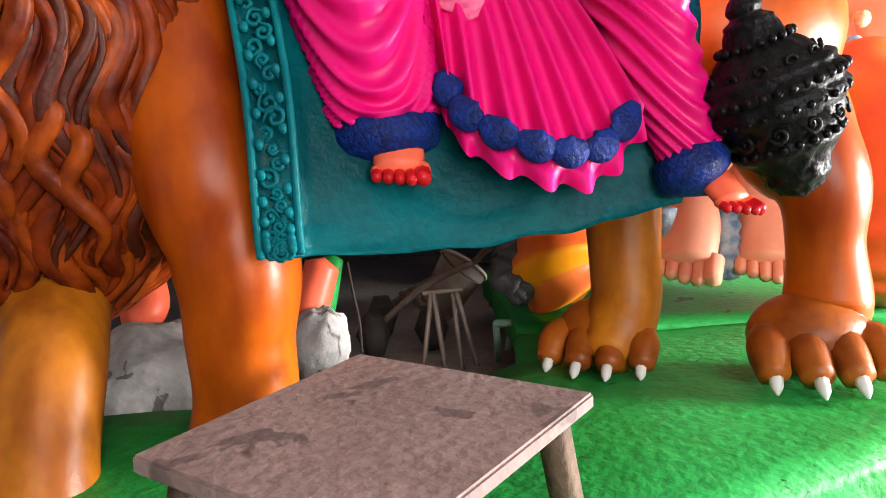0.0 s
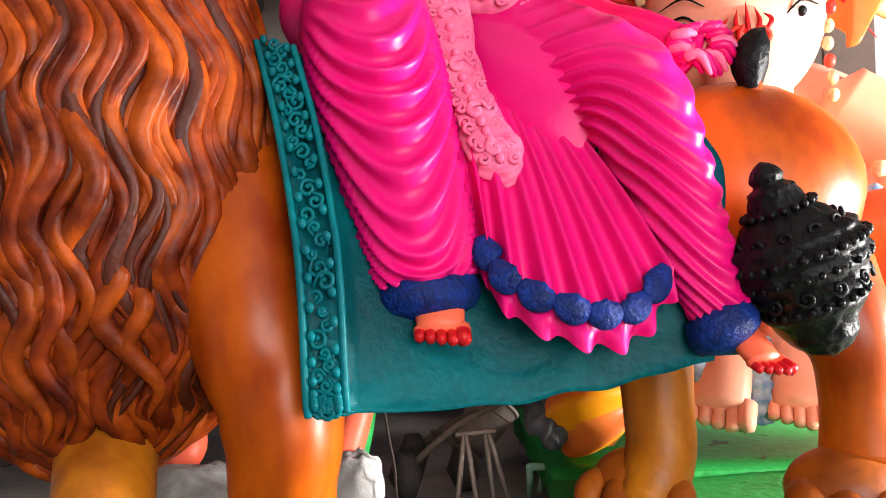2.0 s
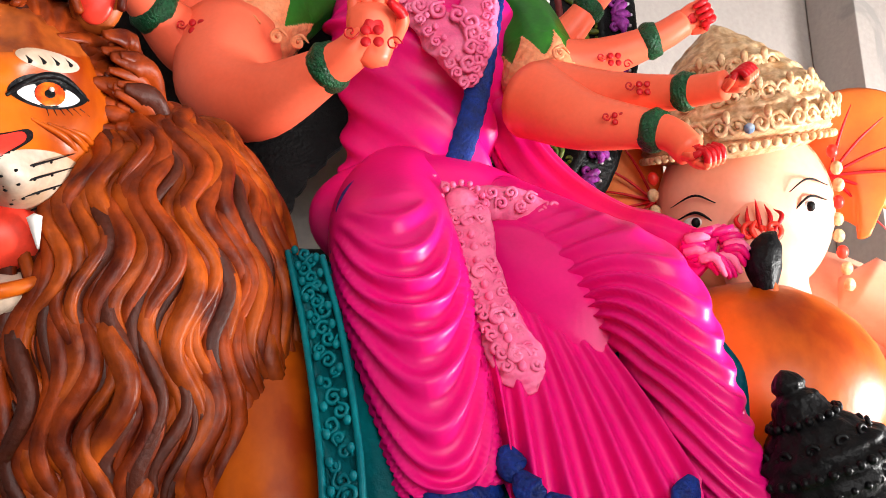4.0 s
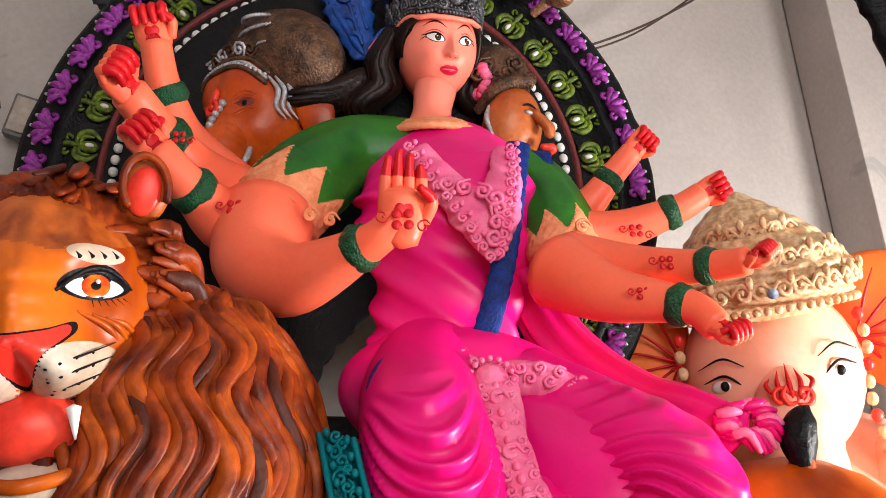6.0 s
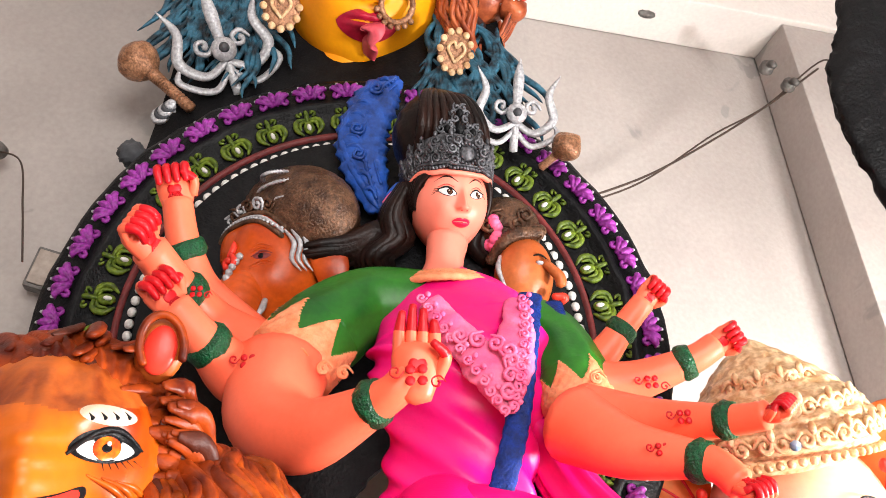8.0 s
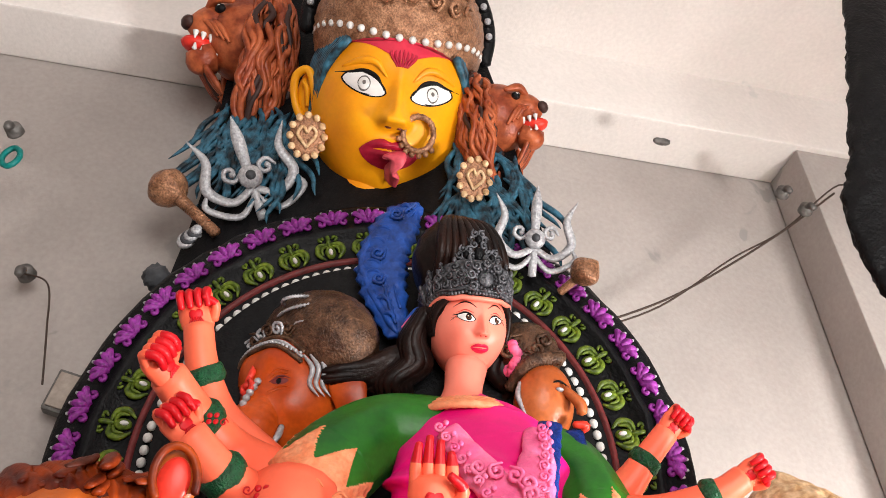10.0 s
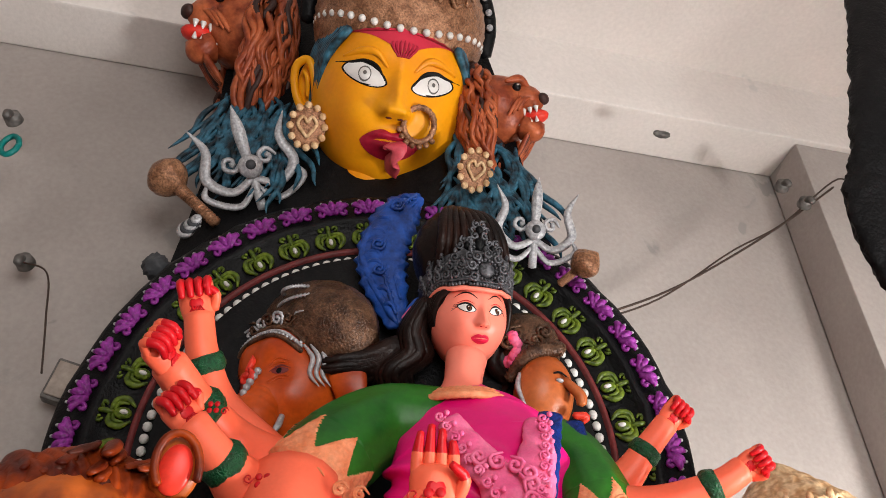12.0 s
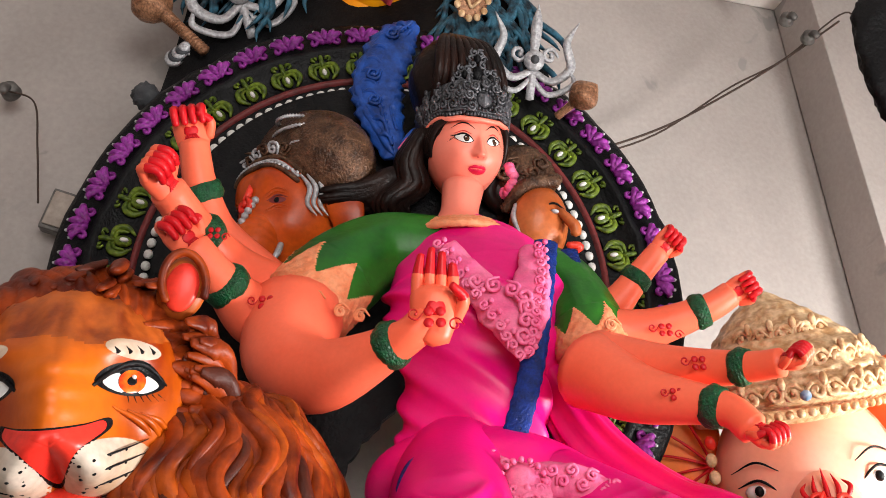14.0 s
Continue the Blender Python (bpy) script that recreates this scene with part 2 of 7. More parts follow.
def ball(bm, at, rad, mi=0, turn=(0, 0, 0), u=20, v=12, fold=None, pick=None):
    """An ellipsoid; rad: three radii. fold(d): factor by direction; pick(d): material."""
    m = pose(*at, *turn)
    rows = []
    for i in range(v + 1):
        b = math.pi * (i / v - 0.5)
        row = []
        for j in range(u):
            a = 2 * math.pi * j / u
            d = V((math.cos(a) * math.cos(b), math.sin(a) * math.cos(b), math.sin(b)))
            k = fold(d) if fold else 1.0
            row.append((d, bm.verts.new(m @ V((d.x * rad[0] * k, d.y * rad[1] * k, d.z * rad[2] * k)))))
            if i in (0, v):
                break
        rows.append(row)
    for i in range(v):
        lo, hi = rows[i], rows[i + 1]
        for j in range(u):
            k = (j + 1) % u
            if len(lo) == 1:
                vs, d = (lo[0][1], hi[k][1], hi[j][1]), hi[j][0]
            elif len(hi) == 1:
                vs, d = (lo[j][1], lo[k][1], hi[0][1]), lo[j][0]
            else:
                vs, d = (lo[j][1], lo[k][1], hi[k][1], hi[j][1]), (lo[j][0] + hi[k][0]) / 2
            q = bm.faces.new(vs)
            q.material_index = pick(d) if pick else mi
            q.smooth = True


def slab(bm, size, m=None, bevel=0.0, mi=0):
    """A box with its middle at the origin of m, edges bevelled."""
    made = bmesh.ops.create_cube(bm, size=1.0)["verts"]
    mm = (m or Matrix()) @ Matrix.Diagonal((*size, 1))
    bmesh.ops.transform(bm, matrix=mm, verts=made)
    fs = {f for v in made for f in v.link_faces}
    for f in fs:
        f.material_index = mi
    if bevel:
        bmesh.ops.bevel(bm, geom=list({e for v in made for e in v.link_edges}), offset=bevel, segments=2, affect="EDGES", profile=0.6)


def prism(bm, outline, low, high, mi=0, m=None):
    """A plate: outline in x, y pushed from low to high along z."""
    m = m or Matrix()
    a = [bm.verts.new(m @ V((x, y, low))) for x, y in outline]
    b = [bm.verts.new(m @ V((x, y, high))) for x, y in outline]
    fs = [bm.faces.new(b), bm.faces.new(a[::-1])]
    fs += [bm.faces.new((a[i], a[(i + 1) % len(a)], b[(i + 1) % len(a)], b[i])) for i in range(len(a))]
    for f in fs:
        f.material_index = mi
    return fs


def curl(bm, at, size, turns=1.2, r=0.006, mi=0, m=None, sense=1, start=0.0):
    """A raised spiral scroll in the local x-z plane of m."""
    m = m or Matrix()
    pts = []
    for i in range(7):
        s = i / 6
        a = start + sense * s * turns * 2 * math.pi
        k = size * (1 - 0.8 * s)
        pts.append(m @ V((at[0] + math.cos(a) * k, at[1], at[2] + math.sin(a) * k)))
    tube(bm, pts, [r * 0.5, r, r, r, r, r, r * 1.4], mi, 6, 16, cap=True)


def ga(v, w):
    return math.exp(-(v / w) ** 2)


def step01(v, a, b):
    v = min(1.0, max(0.0, (v - a) / (b - a)))
    return v * v * (3 - 2 * v)


class Mould:
    """A head: an ellipsoid whose front (-y) is raised by relief(x, z) and narrowed by taper(z)."""

    def __init__(self, m, r, radii, relief, taper=lambda z: 1.0):
        self.m, self.r, self.radii, self.relief, self.taper = m, r, radii, relief, taper

    def local(self, x, y, z, lift=0.0):
        rx, ry, rz = self.radii
        front = step01(-y, 0.0, 0.3)
        return V((x * rx * self.taper(z), y * ry - (self.relief(x, z) + lift) * front, z * rz)) * self.r

    def on(self, x, z, lift=0.0):
        """The point of the surface before (x, z), raised by lift."""
        return self.m @ self.local(x, -math.sqrt(max(0.0, 1 - x * x - z * z)), z, lift)

    def line(self, bm, pts, wide, mi, n=16, seg=6, lift=0.0):
        tube(bm, [tuple(self.on(x, z, lift)) for x, z in pts], [w * self.r for w in wide], mi, seg, n)

    def patch(self, bm, mid, edge, mi, lift, rings=7):
        """A coat of paint inside a closed edge of (x, z), laid on the surface."""
        rows = []
        for k in range(1, rings + 1):
            rows.append([bm.verts.new(self.on(mid[0] + (x - mid[0]) * k / rings, mid[1] + (z - mid[1]) * k / rings, lift - (0.5 * lift if k == rings else 0))) for x, z in edge])
        tip = bm.verts.new(self.on(*mid, lift))
        n = len(edge)
        area = sum(edge[k - 1][0] * edge[k][1] - edge[k][0] * edge[k - 1][1] for k in range(n))
        for j in range(n):
            k = (j + 1) % n
            made = [(rows[0][j], rows[0][k], tip)] + [(rows[i][j], rows[i + 1][j], rows[i + 1][k], rows[i][k]) for i in range(rings - 1)]
            for c in made:
                f = bm.faces.new(c if area > 0 else c[::-1])
                f.material_index, f.smooth = mi, True

    def build(self, bm, pick, u=140, v=130):
        rows = []
        for i in range(v + 1):
            b = math.pi * (i / v - 0.5)
            row = []
            for j in range(u):
                k = 2.0 * j / u - 1
                a = math.pi * k * (0.35 + 0.65 * k * k)
                d = (math.sin(a) * math.cos(b), -math.cos(a) * math.cos(b), math.sin(b))
                row.append((d, bm.verts.new(self.m @ self.local(*d))))
                if i in (0, v):
                    break
            rows.append(row)
        for i in range(v):
            lo, hi = rows[i], rows[i + 1]
            for j in range(u):
                k = (j + 1) % u
                if len(lo) == 1:
                    c = (lo[0], hi[k], hi[j])
                elif len(hi) == 1:
                    c = (lo[j], lo[k], hi[0])
                else:
                    c = (lo[j], lo[k], hi[k], hi[j])
                f = bm.faces.new([q[1] for q in c])
                f.smooth = True
                f.material_index = pick(*[sum(q[0][w] for q in c) / len(c) for w in range(3)])


def face_relief(x, z):
    """Nose, eyes, cheeks, lips and chin of a painted plaster face."""
    ax = abs(x)
    t = min(1.0, max(0.0, (0.22 - z) / 0.40))
    h = (0.03 + 0.19 * t ** 1.3) * ga(x, 0.075 + 0.045 * t) * step01(z, -0.27, -0.17) * ga(max(0.0, z - 0.1), 0.2)
    h += 0.075 * ga(ax - 0.115, 0.06) * ga(z + 0.165, 0.055)
    h += -0.085 * ga(ax - 0.40, 0.22) * ga(z - 0.14, 0.13) + 0.075 * ga(ax - 0.41, 0.17) * ga(z - 0.115, 0.07)
    h += 0.05 * ga(ax - 0.48, 0.25) * ga(z + 0.22, 0.2)
    h += 0.06 * ga(x, 0.28) * ga(z + 0.43, 0.13) + 0.05 * ga(ax - 0.06, 0.13) * ga(z + 0.385, 0.035) + 0.06 * ga(x, 0.14) * ga(z + 0.475, 0.04) - 0.035 * ga(x, 0.24) * ga(z + 0.428, 0.014)
    return h + 0.06 * ga(x, 0.22) * ga(z + 0.76, 0.14)


def eye_edge(sx, half, up, low, mid=(0.41, 0.12), slant=0.025, n=40):
    """The almond outline of an eye."""
    pts = []
    for k in range(n):
        a = 2 * math.pi * k / n
        e = math.cos(a)
        w = (up if math.sin(a) > 0 else low) * abs(math.sin(a)) ** 1.25 * (1 if math.sin(a) > 0 else -1)
        pts.append(((mid[0] + half * e) * sx, mid[1] + slant * e + w))
    return pts


def ring_edge(x, z, rx, rz, n=24):
    return [(x + rx * math.cos(2 * math.pi * k / n), z + rz * math.sin(2 * math.pi * k / n)) for k in range(n)]


def lips_edge(half, up, low, z0=-0.43, n=22):
    top = [(-half + 2 * half * k / n, z0 + up * (1 - (2 * k / n - 1) ** 2) ** 0.8 * (1 - 0.28 * ga(2 * k / n - 1, 0.2))) for k in range(n + 1)]
    bottom = [(half - 2 * half * k / n, z0 - low * (1 - (2 * k / n - 1) ** 2) ** 0.7) for k in range(1, n)]
    return top + bottom


rng = random.Random(7)
# ---- the shed ----
WALL_TURN = math.atan2(3.87 - 2.61, 2.25 + 2.41)
WM = Matrix.Translation((0, 3.26, 0)) @ pose(0, 0, 0, 0, 0, math.degrees(WALL_TURN))   # local x along the back wall, y outwards

bm = bmesh.new()
bmesh.ops.create_grid(bm, x_segments=60, y_segments=60, size=7.0, matrix=Matrix.Translation((0.5, 2.0, 0)))
for v in bm.verts:
    v.co.z = 0.006 * noise.noise(v.co * 2.1)
finish(bm, "floor", [FLOOR], smooth=True, label="dusty grey concrete floor of the workshop", category="floor", kind="structure")

bm = bmesh.new()
slab(bm, (7.6, 0.2, 4.6), WM @ Matrix.Translation((0.0, 0.10, 3.3)))
slab(bm, (2.2, 0.2, 1.0), WM @ Matrix.Translation((-2.7, 0.10, 0.5)))
slab(bm, (3.0, 0.2, 1.0), WM @ Matrix.Translation((2.3, 0.10, 0.5)))
finish(bm, "wall_north", [WALL], smooth=False, label="grey-white limewashed back wall, stained and uneven", category="wall", kind="structure")
bm = bmesh.new()
slab(bm, (7.0, 0.34, 0.55), WM @ Matrix.Translation((0.0, -0.175, 4.6 + 0.275)), 0.012)
finish(bm, "beam", [CEIL], smooth=False, label="white plastered concrete beam under the ceiling", category="beam", kind="structure")
bm = bmesh.new()
slab(bm, (9.0, 8.4, 0.16), Matrix.Translation((0.4, 1.2, 5.10 + 0.08)))
finish(bm, "ceiling", [CEIL], smooth=False, label="white limewashed concrete ceiling", category="ceiling", kind="structure")
bm = bmesh.new()
slab(bm, (0.42, 0.30, 4.6), WM @ Matrix.Translation((2.02 + 0.30, -0.16, 2.3)), 0.01)
finish(bm, "column", [WALL], smooth=False, label="grey-white plastered square column against the back wall", category="column", kind="structure")
bm = bmesh.new()
slab(bm, (0.2, 8.4, 5.4), Matrix.Translation((-3.6, 1.0, 2.7)))
finish(bm, "wall_west", [WALL], smooth=False, label="grey-white limewashed side wall", category="wall", kind="structure")

# unseen street front and open side, with openings, added to block sky fill
bm = bmesh.new()
slab(bm, (3.6, 0.2, 5.1), Matrix.Translation((-1.9, -3.4, 2.55)))
slab(bm, (0.7, 0.2, 5.1), Matrix.Translation((3.45, -3.4, 2.55)))
slab(bm, (3.2, 0.2, 1.6), Matrix.Translation((1.5, -3.4, 4.3)))
slab(bm, (3.2, 0.2, 0.5), Matrix.Translation((1.5, -3.4, 0.25)))
finish(bm, "sky_block_south", [WALL], smooth=False, label="unseen limewashed street wall with a wide opening, added to block sky light", category="wall", kind="structure")
bm = bmesh.new()
slab(bm, (0.2, 4.2, 5.1), Matrix.Translation((3.7, -1.2, 2.55)))
slab(bm, (0.2, 1.7, 3.3), Matrix.Translation((3.7, 1.85, 3.45)))
slab(bm, (0.2, 2.0, 5.1), Matrix.Translation((3.7, 3.75, 2.55)))
finish(bm, "sky_block_east", [WALL], smooth=False, label="unseen limewashed side wall with a low wide opening, added to block sky light", category="wall", kind="structure")

# ---- green base ----
def blob_plate(outline, low, high, rough, seed):
    bm = bmesh.new()
    fs = prism(bm, outline, low, high)
    bmesh.ops.triangulate(bm, faces=fs[:2])
    for _ in range(3):
        bmesh.ops.subdivide_edges(bm, edges=bm.edges[:], cuts=1, use_grid_fill=True)
    for v in bm.verts:
        v.co += V((noise.noise(v.co * 5 + V((seed, 0, 0))), noise.noise(v.co * 5 + V((0, seed, 0))), 0.6 * noise.noise(v.co * 4 + V((0, 0, seed))))) * rough
    return bm


bm = blob_plate([(-0.75, 1.15), (0.0, 1.05), (0.62, 1.22), (0.88, 1.33), (1.25, 1.55), (1.5, 2.0), (1.5, 2.25), (0.42, 2.25), (0.36, 2.0), (0.1, 1.75), (-0.7, 1.8)], 0.03, 0.165, 0.018, 3)
finish(bm, "idol_base", [LAWN], label="bright green painted plaster base under the lion", category="base")
bm = blob_plate([(0.42, 2.24), (1.9, 2.24), (2.3, 3.2), (0.45, 3.2)], 0.08, 0.175, 0.014, 9)
finish(bm, "idol_base", [LAWN], label="green painted platform under the seated elephant-headed idol", category="base")

# ---- stool ----
stool = thing("stool", (0.045, 1.2, 0), "low wooden stool with a stained mauve-grey plywood top", "stool")
B4 = [(0.01, 1.56), (0.36, 1.27), (0.05, 0.85), (-0.27, 1.14)]
bm = bmesh.new()
prism(bm, [(x - 0.045, y - 1.2) for x, y in B4][::-1], 0.305, 0.33)
bmesh.ops.bevel(bm, geom=bm.edges[:], offset=0.004, segments=2, affect="EDGES")
part("seat", bm, BOARD, stool, "worn plywood top")
for i, (x, y) in enumerate(B4):
    lx, ly = (x - 0.045) * 0.78, (y - 1.2) * 0.78
    bm = bmesh.new()
    tube(bm, [(lx, ly, 0.305), (lx * 1.22, ly * 1.22, 0.0)], [0.026, 0.024], 0, 4, 2)
    part("leg", bm, TIMBER, stool)

# ---- arch ring behind the goddess ----
RING_Z, RING_TURN = 2.2, 6
RM = Matrix.Translation((-0.28, 2.56, RING_Z)) @ pose(0, 0, 0, 0, 0, RING_TURN) @ Matrix.Diagonal((1, 1, 1.06, 1))
bm = bmesh.new()


def disc(bm, prof, mi, n=96, wob=0.0):
    """Turn a profile of (radius, depth towards the viewer) round the ring's axis."""
    rows = []
    for k in range(n):
        a = 2 * math.pi * k / n
        w = 1 + wob * noise.noise(V((math.cos(a) * 14, math.sin(a) * 14, 3)))
        rows.append([bm.verts.new(RM @ V((math.cos(a) * r * w, -d, math.sin(a) * r * w))) for r, d in prof])
    for k in range(n):
        for i in range(len(prof) - 1):
            f = bm.faces.new((rows[k][i], rows[k][i + 1], rows[(k + 1) % n][i + 1], rows[(k + 1) % n][i]))
            f.material_index, f.smooth = mi, True


disc(bm, [(1.11, -0.07), (1.11, 0.0), (1.09, 0.012), (1.00, 0.014), (0.985, 0.03), (0.965, 0.03), (0.955, 0.0), (0.845, 0.0)], 0, wob=0.016)
disc(bm, [(0.845, 0.0), (0.84, 0.014), (0.825, 0.014), (0.82, 0.0)], 1)
disc(bm, [(0.82, 0.0), (0.76, -0.004), (0.75, -0.02), (0.745, -0.07)], 0)
disc(bm, [(1.11, -0.07), (0.745, -0.07)], 0, wob=0.016)
arch = finish(bm, "arch_ring", [BLACK, OXIDE], label="black round arch plate with ornamented bands behind the goddess", category="arch")
# plate that fills the upper part of the ring, torn along its lower edge
bm = bmesh.new()
out = []
for k in range(61):
    a = radians(-22 + (202 + 58) * k / 60)
    out.append((0.75 * math.cos(a), 0.75 * math.sin(a)))
for k in range(24):
    s = k / 23
    x, z = -0.10 + 0.02 * s + 0.25 * s * s, -0.74 + 0.36 * s
    out.append((x + 0.015 * noise.noise(V((k * 1.7, 2, 0))), z + 0.012 * noise.noise(V((k * 2.3, 5, 0)))))
prism(bm, out, 0.03, 0.07, 0, RM @ pose(0, 0, 0, 90))
bmesh.ops.recalc_face_normals(bm, faces=bm.faces[:])
part("back_plate", bm, BLACK, arch, "torn black backing plate")


def on_ring(a, r, d):
    """Pose on the ring's face at angle a (radians) and radius r, local z outwards."""
    m = Matrix.Translation(RM @ V((r * math.cos(a), -d, r * math.sin(a)))) @ pose(0, 0, 0, 0, 0, RING_TURN)
    return m @ pose(0, 0, 0, 0, 90 - math.degrees(a), 0)


def repeat(name, mats, make, poses, parent, label=""):
    """One small mesh, set at many poses as parts of their own."""
    bm = bmesh.new()
    make(bm)
    first = finish(bm, name, mats, parent, True, label)
    first.matrix_basis = poses[0]
    for m in poses[1:]:
        ob = new(name, first.data)
        ob.parent = parent
        ob.matrix_basis = m
        if label:
            tagged(ob, label)


def lotus(bm):
    for q in range(5):
        a = (q - 2) * 0.62
        tube(bm, [(0.008 * math.sin(a), 0, -0.02), (0.045 * math.sin(a), -0.012, 0.012 * math.cos(a)), (0.062 * math.sin(a), -0.004, 0.036 * math.cos(a) - 0.004 * abs(q - 2))],
             [0.008, 0.013, 0.003], 0, 6, 7)
        ball(bm, (0.058 * math.sin(a), -0.008, 0.032 * math.cos(a)), (0.006, 0.004, 0.007), 1, u=6, v=4)
    for sx in (-1, 1):
        curl(bm, (0.04 * sx, -0.004, -0.018), 0.016, 0.9, 0.007, 0, None, sx, 1.57)
    ball(bm, (0, -0.012, 0.004), (0.012, 0.01, 0.02), 0, u=8, v=6)


def pomegranate(bm):
    ball(bm, (0, -0.004, -0.018), (0.020, 0.014, 0.028), 0, u=10, v=6)
    ball(bm, (0, -0.016, -0.024), (0.008, 0.008, 0.014), 1, u=8, v=5)
    for sx in (-1, 1):
        tube(bm, [(0.004 * sx, -0.004, 0.02), (0.036 * sx, -0.008, 0.012), (0.046 * sx, -0.008, -0.02), (0.024 * sx, -0.006, -0.05)], [0.005, 0.010, 0.010, 0.004], 0, 6, 12)
        tube(bm, [(0.006 * sx, -0.004, 0.01), (0.028 * sx, -0.01, -0.002), (0.030 * sx, -0.010, -0.03)], [0.004, 0.007, 0.003], 0, 6, 9)
        curl(bm, (0.022 * sx, -0.004, 0.048), 0.013, 0.8, 0.006, 0, None, sx, 4.7)
    tube(bm, [(0, -0.004, 0.01), (0, -0.010, 0.04), (0, -0.004, 0.066)], [0.007, 0.009, 0.004], 0, 6, 7)


span = radians(262)
repeat("lotus_ornament", [PURPLE, SILVER], lotus, [on_ring(radians(-41) + span * k / 31, 1.040, 0.018) @ Matrix.Scale(1.20, 4) for k in range(32)], arch, "purple lotus with silver tips")
repeat("scroll_ornament", [OLIVE, BEAD], pomegranate, [on_ring(radians(-41) + span * k / 27, 0.902, 0.006) @ Matrix.Scale(1.14, 4) for k in range(28)], arch, "olive green scroll ornament with a white bead")
repeat("bead", [BEAD], lambda bm: ball(bm, (0, 0, 0), (0.019, 0.016, 0.016), 0, u=8, v=6), [on_ring(radians(-38) + radians(256) * k / 83, 0.785, 0.010) for k in range(84)], arch)

# elephant face in relief on the plate
bm = bmesh.new()
EM, ER = Matrix.Translation((-0.587, 2.52, 2.444)) @ pose(0, 0, 0, 16, 0, -34), 0.205


def e(x, y, z):
    return tuple(EM @ V((x * ER, y * ER, z * ER)))


def elephant_relief(x, z):
    ax = abs(x)
    r = 0.34 * ga(x, 0.36) * step01(-z, -0.35, 0.45) - 0.10 * ga(ax - 0.46, 0.16) * ga(z - 0.02, 0.13) + 0.07 * ga(ax - 0.48, 0.11) * ga(z - 0.02, 0.07)
    return r + 0.07 * ga(ax - 0.34, 0.25) * ga(z - 0.45, 0.22) + 0.08 * ga(ax - 0.62, 0.2) * ga(z + 0.4, 0.25) + 0.012 * math.sin(z * 40) * ga(x, 0.3) * step01(-z, 0.2, 0.5)


TUSKER = Mould(EM, ER, (0.98, 0.92, 1.18), elephant_relief)
TUSKER.build(bm, lambda x, y, z: 0, 90, 80)
tube(bm, [e(0, -0.75, -0.35), e(-0.02, -1.02, -0.75), e(0.0, -1.02, -1.25), e(0.10, -0.90, -1.9)], [0.40 * ER, 0.42 * ER, 0.37 * ER, 0.30 * ER], 0, 30, 60, fold=lambda u, a: 1 + 0.012 * math.sin(u * 70))
for sx in (-1, 1):
    TUSKER.patch(bm, (0.48 * sx, 0.02), eye_edge(sx, 0.13, 0.055, 0.045, (0.48, 0.02), -0.01), 5, 0.006, 4)
    TUSKER.patch(bm, (0.47 * sx, 0.025), ring_edge(0.47 * sx, 0.025, 0.042, 0.042, 14), 2, 0.014, 2)
    for k, (zz, w) in enumerate(((0.085, 0.020), (0.14, 0.018), (0.19, 0.016), (-0.055, 0.018), (-0.10, 0.014))):
        TUSKER.line(bm, [(0.32 * sx, zz - 0.05), (0.47 * sx, zz + 0.015), (0.63 * sx, zz - 0.045)], [0.006, w, 0.006], 5 if k == 0 else 0, 14)
    # ear and a tusk
    tube(bm, [e(0.90 * sx, 0.1, 0.35), e(1.18 * sx, 0.0, 0.0), e(1.22 * sx, 0.0, -0.45), e(1.02 * sx, 0.0, -0.85)], [0.10 * ER, 0.30 * ER, 0.28 * ER, 0.08 * ER], 0, 18, 24, 0.25)
    tube(bm, [e(0.40 * sx, -0.78, -0.72), e(0.48 * sx, -0.98, -0.92), e(0.40 * sx, -1.12, -1.10)], [0.05 * ER, 0.055 * ER, 0.015 * ER], 3, 10, 14)
    # silver curls hanging at the temple
    for q in range(3):
        tube(bm, [e((0.80 + 0.06 * q) * sx, -0.52 + 0.10 * q, 0.42), e((0.92 + 0.05 * q) * sx, -0.48 + 0.10 * q, 0.15), e((0.84 + 0.05 * q) * sx, -0.50 + 0.10 * q, -0.10), e((0.95 + 0.04 * q) * sx, -0.44 + 0.10 * q, -0.34)], [0.02 * ER, 0.045 * ER, 0.04 * ER, 0.01 * ER], 3, 8, 20)
# crown: banded edge, carved dome, scrolls
for zz, w, mi in ((0.60, 0.045, 1), (0.68, 0.035, 3), (0.76, 0.05, 1)):
    TUSKER.line(bm, [(-0.74, zz - 0.28), (-0.45, zz - 0.04), (0.0, zz + 0.03), (0.45, zz - 0.04), (0.78, zz - 0.34)], [w] * 5, mi, 50, 8, 0.03)
for q in range(26):
    x = -0.74 + 1.5 * q / 25
    ball(bm, TUSKER.on(x, 0.70 - 0.52 * x * x, 0.06), (0.036 * ER,) * 3, 3, u=7, v=5)
ball(bm, e(0.42, 0.30, 0.86), (1.32 * ER, 0.80 * ER, 1.00 * ER), 1, (16, 18, -34), 110, 60, fold=lambda d: 1 + 0.018 * abs(math.sin(22 * math.atan2(d.y, d.x) + (1.57 if int((d.z + 2) * 9) % 2 else 0))) * abs(math.sin(9 * math.pi * d.z)))
for q in range(9):
    x = -0.7 + 0.19 * q
    m = Matrix.Translation(e(x + 0.08, -0.62 + 0.45 * x * x, 1.06 - 0.30 * x * x)) @ pose(0, 0, 0, 30, 0, -34)
    curl(bm, (0, 0, 0), 0.15 * ER, 1.4, 0.032 * ER, 3 if q % 2 else 1, m, 1 if q % 2 else -1, q)
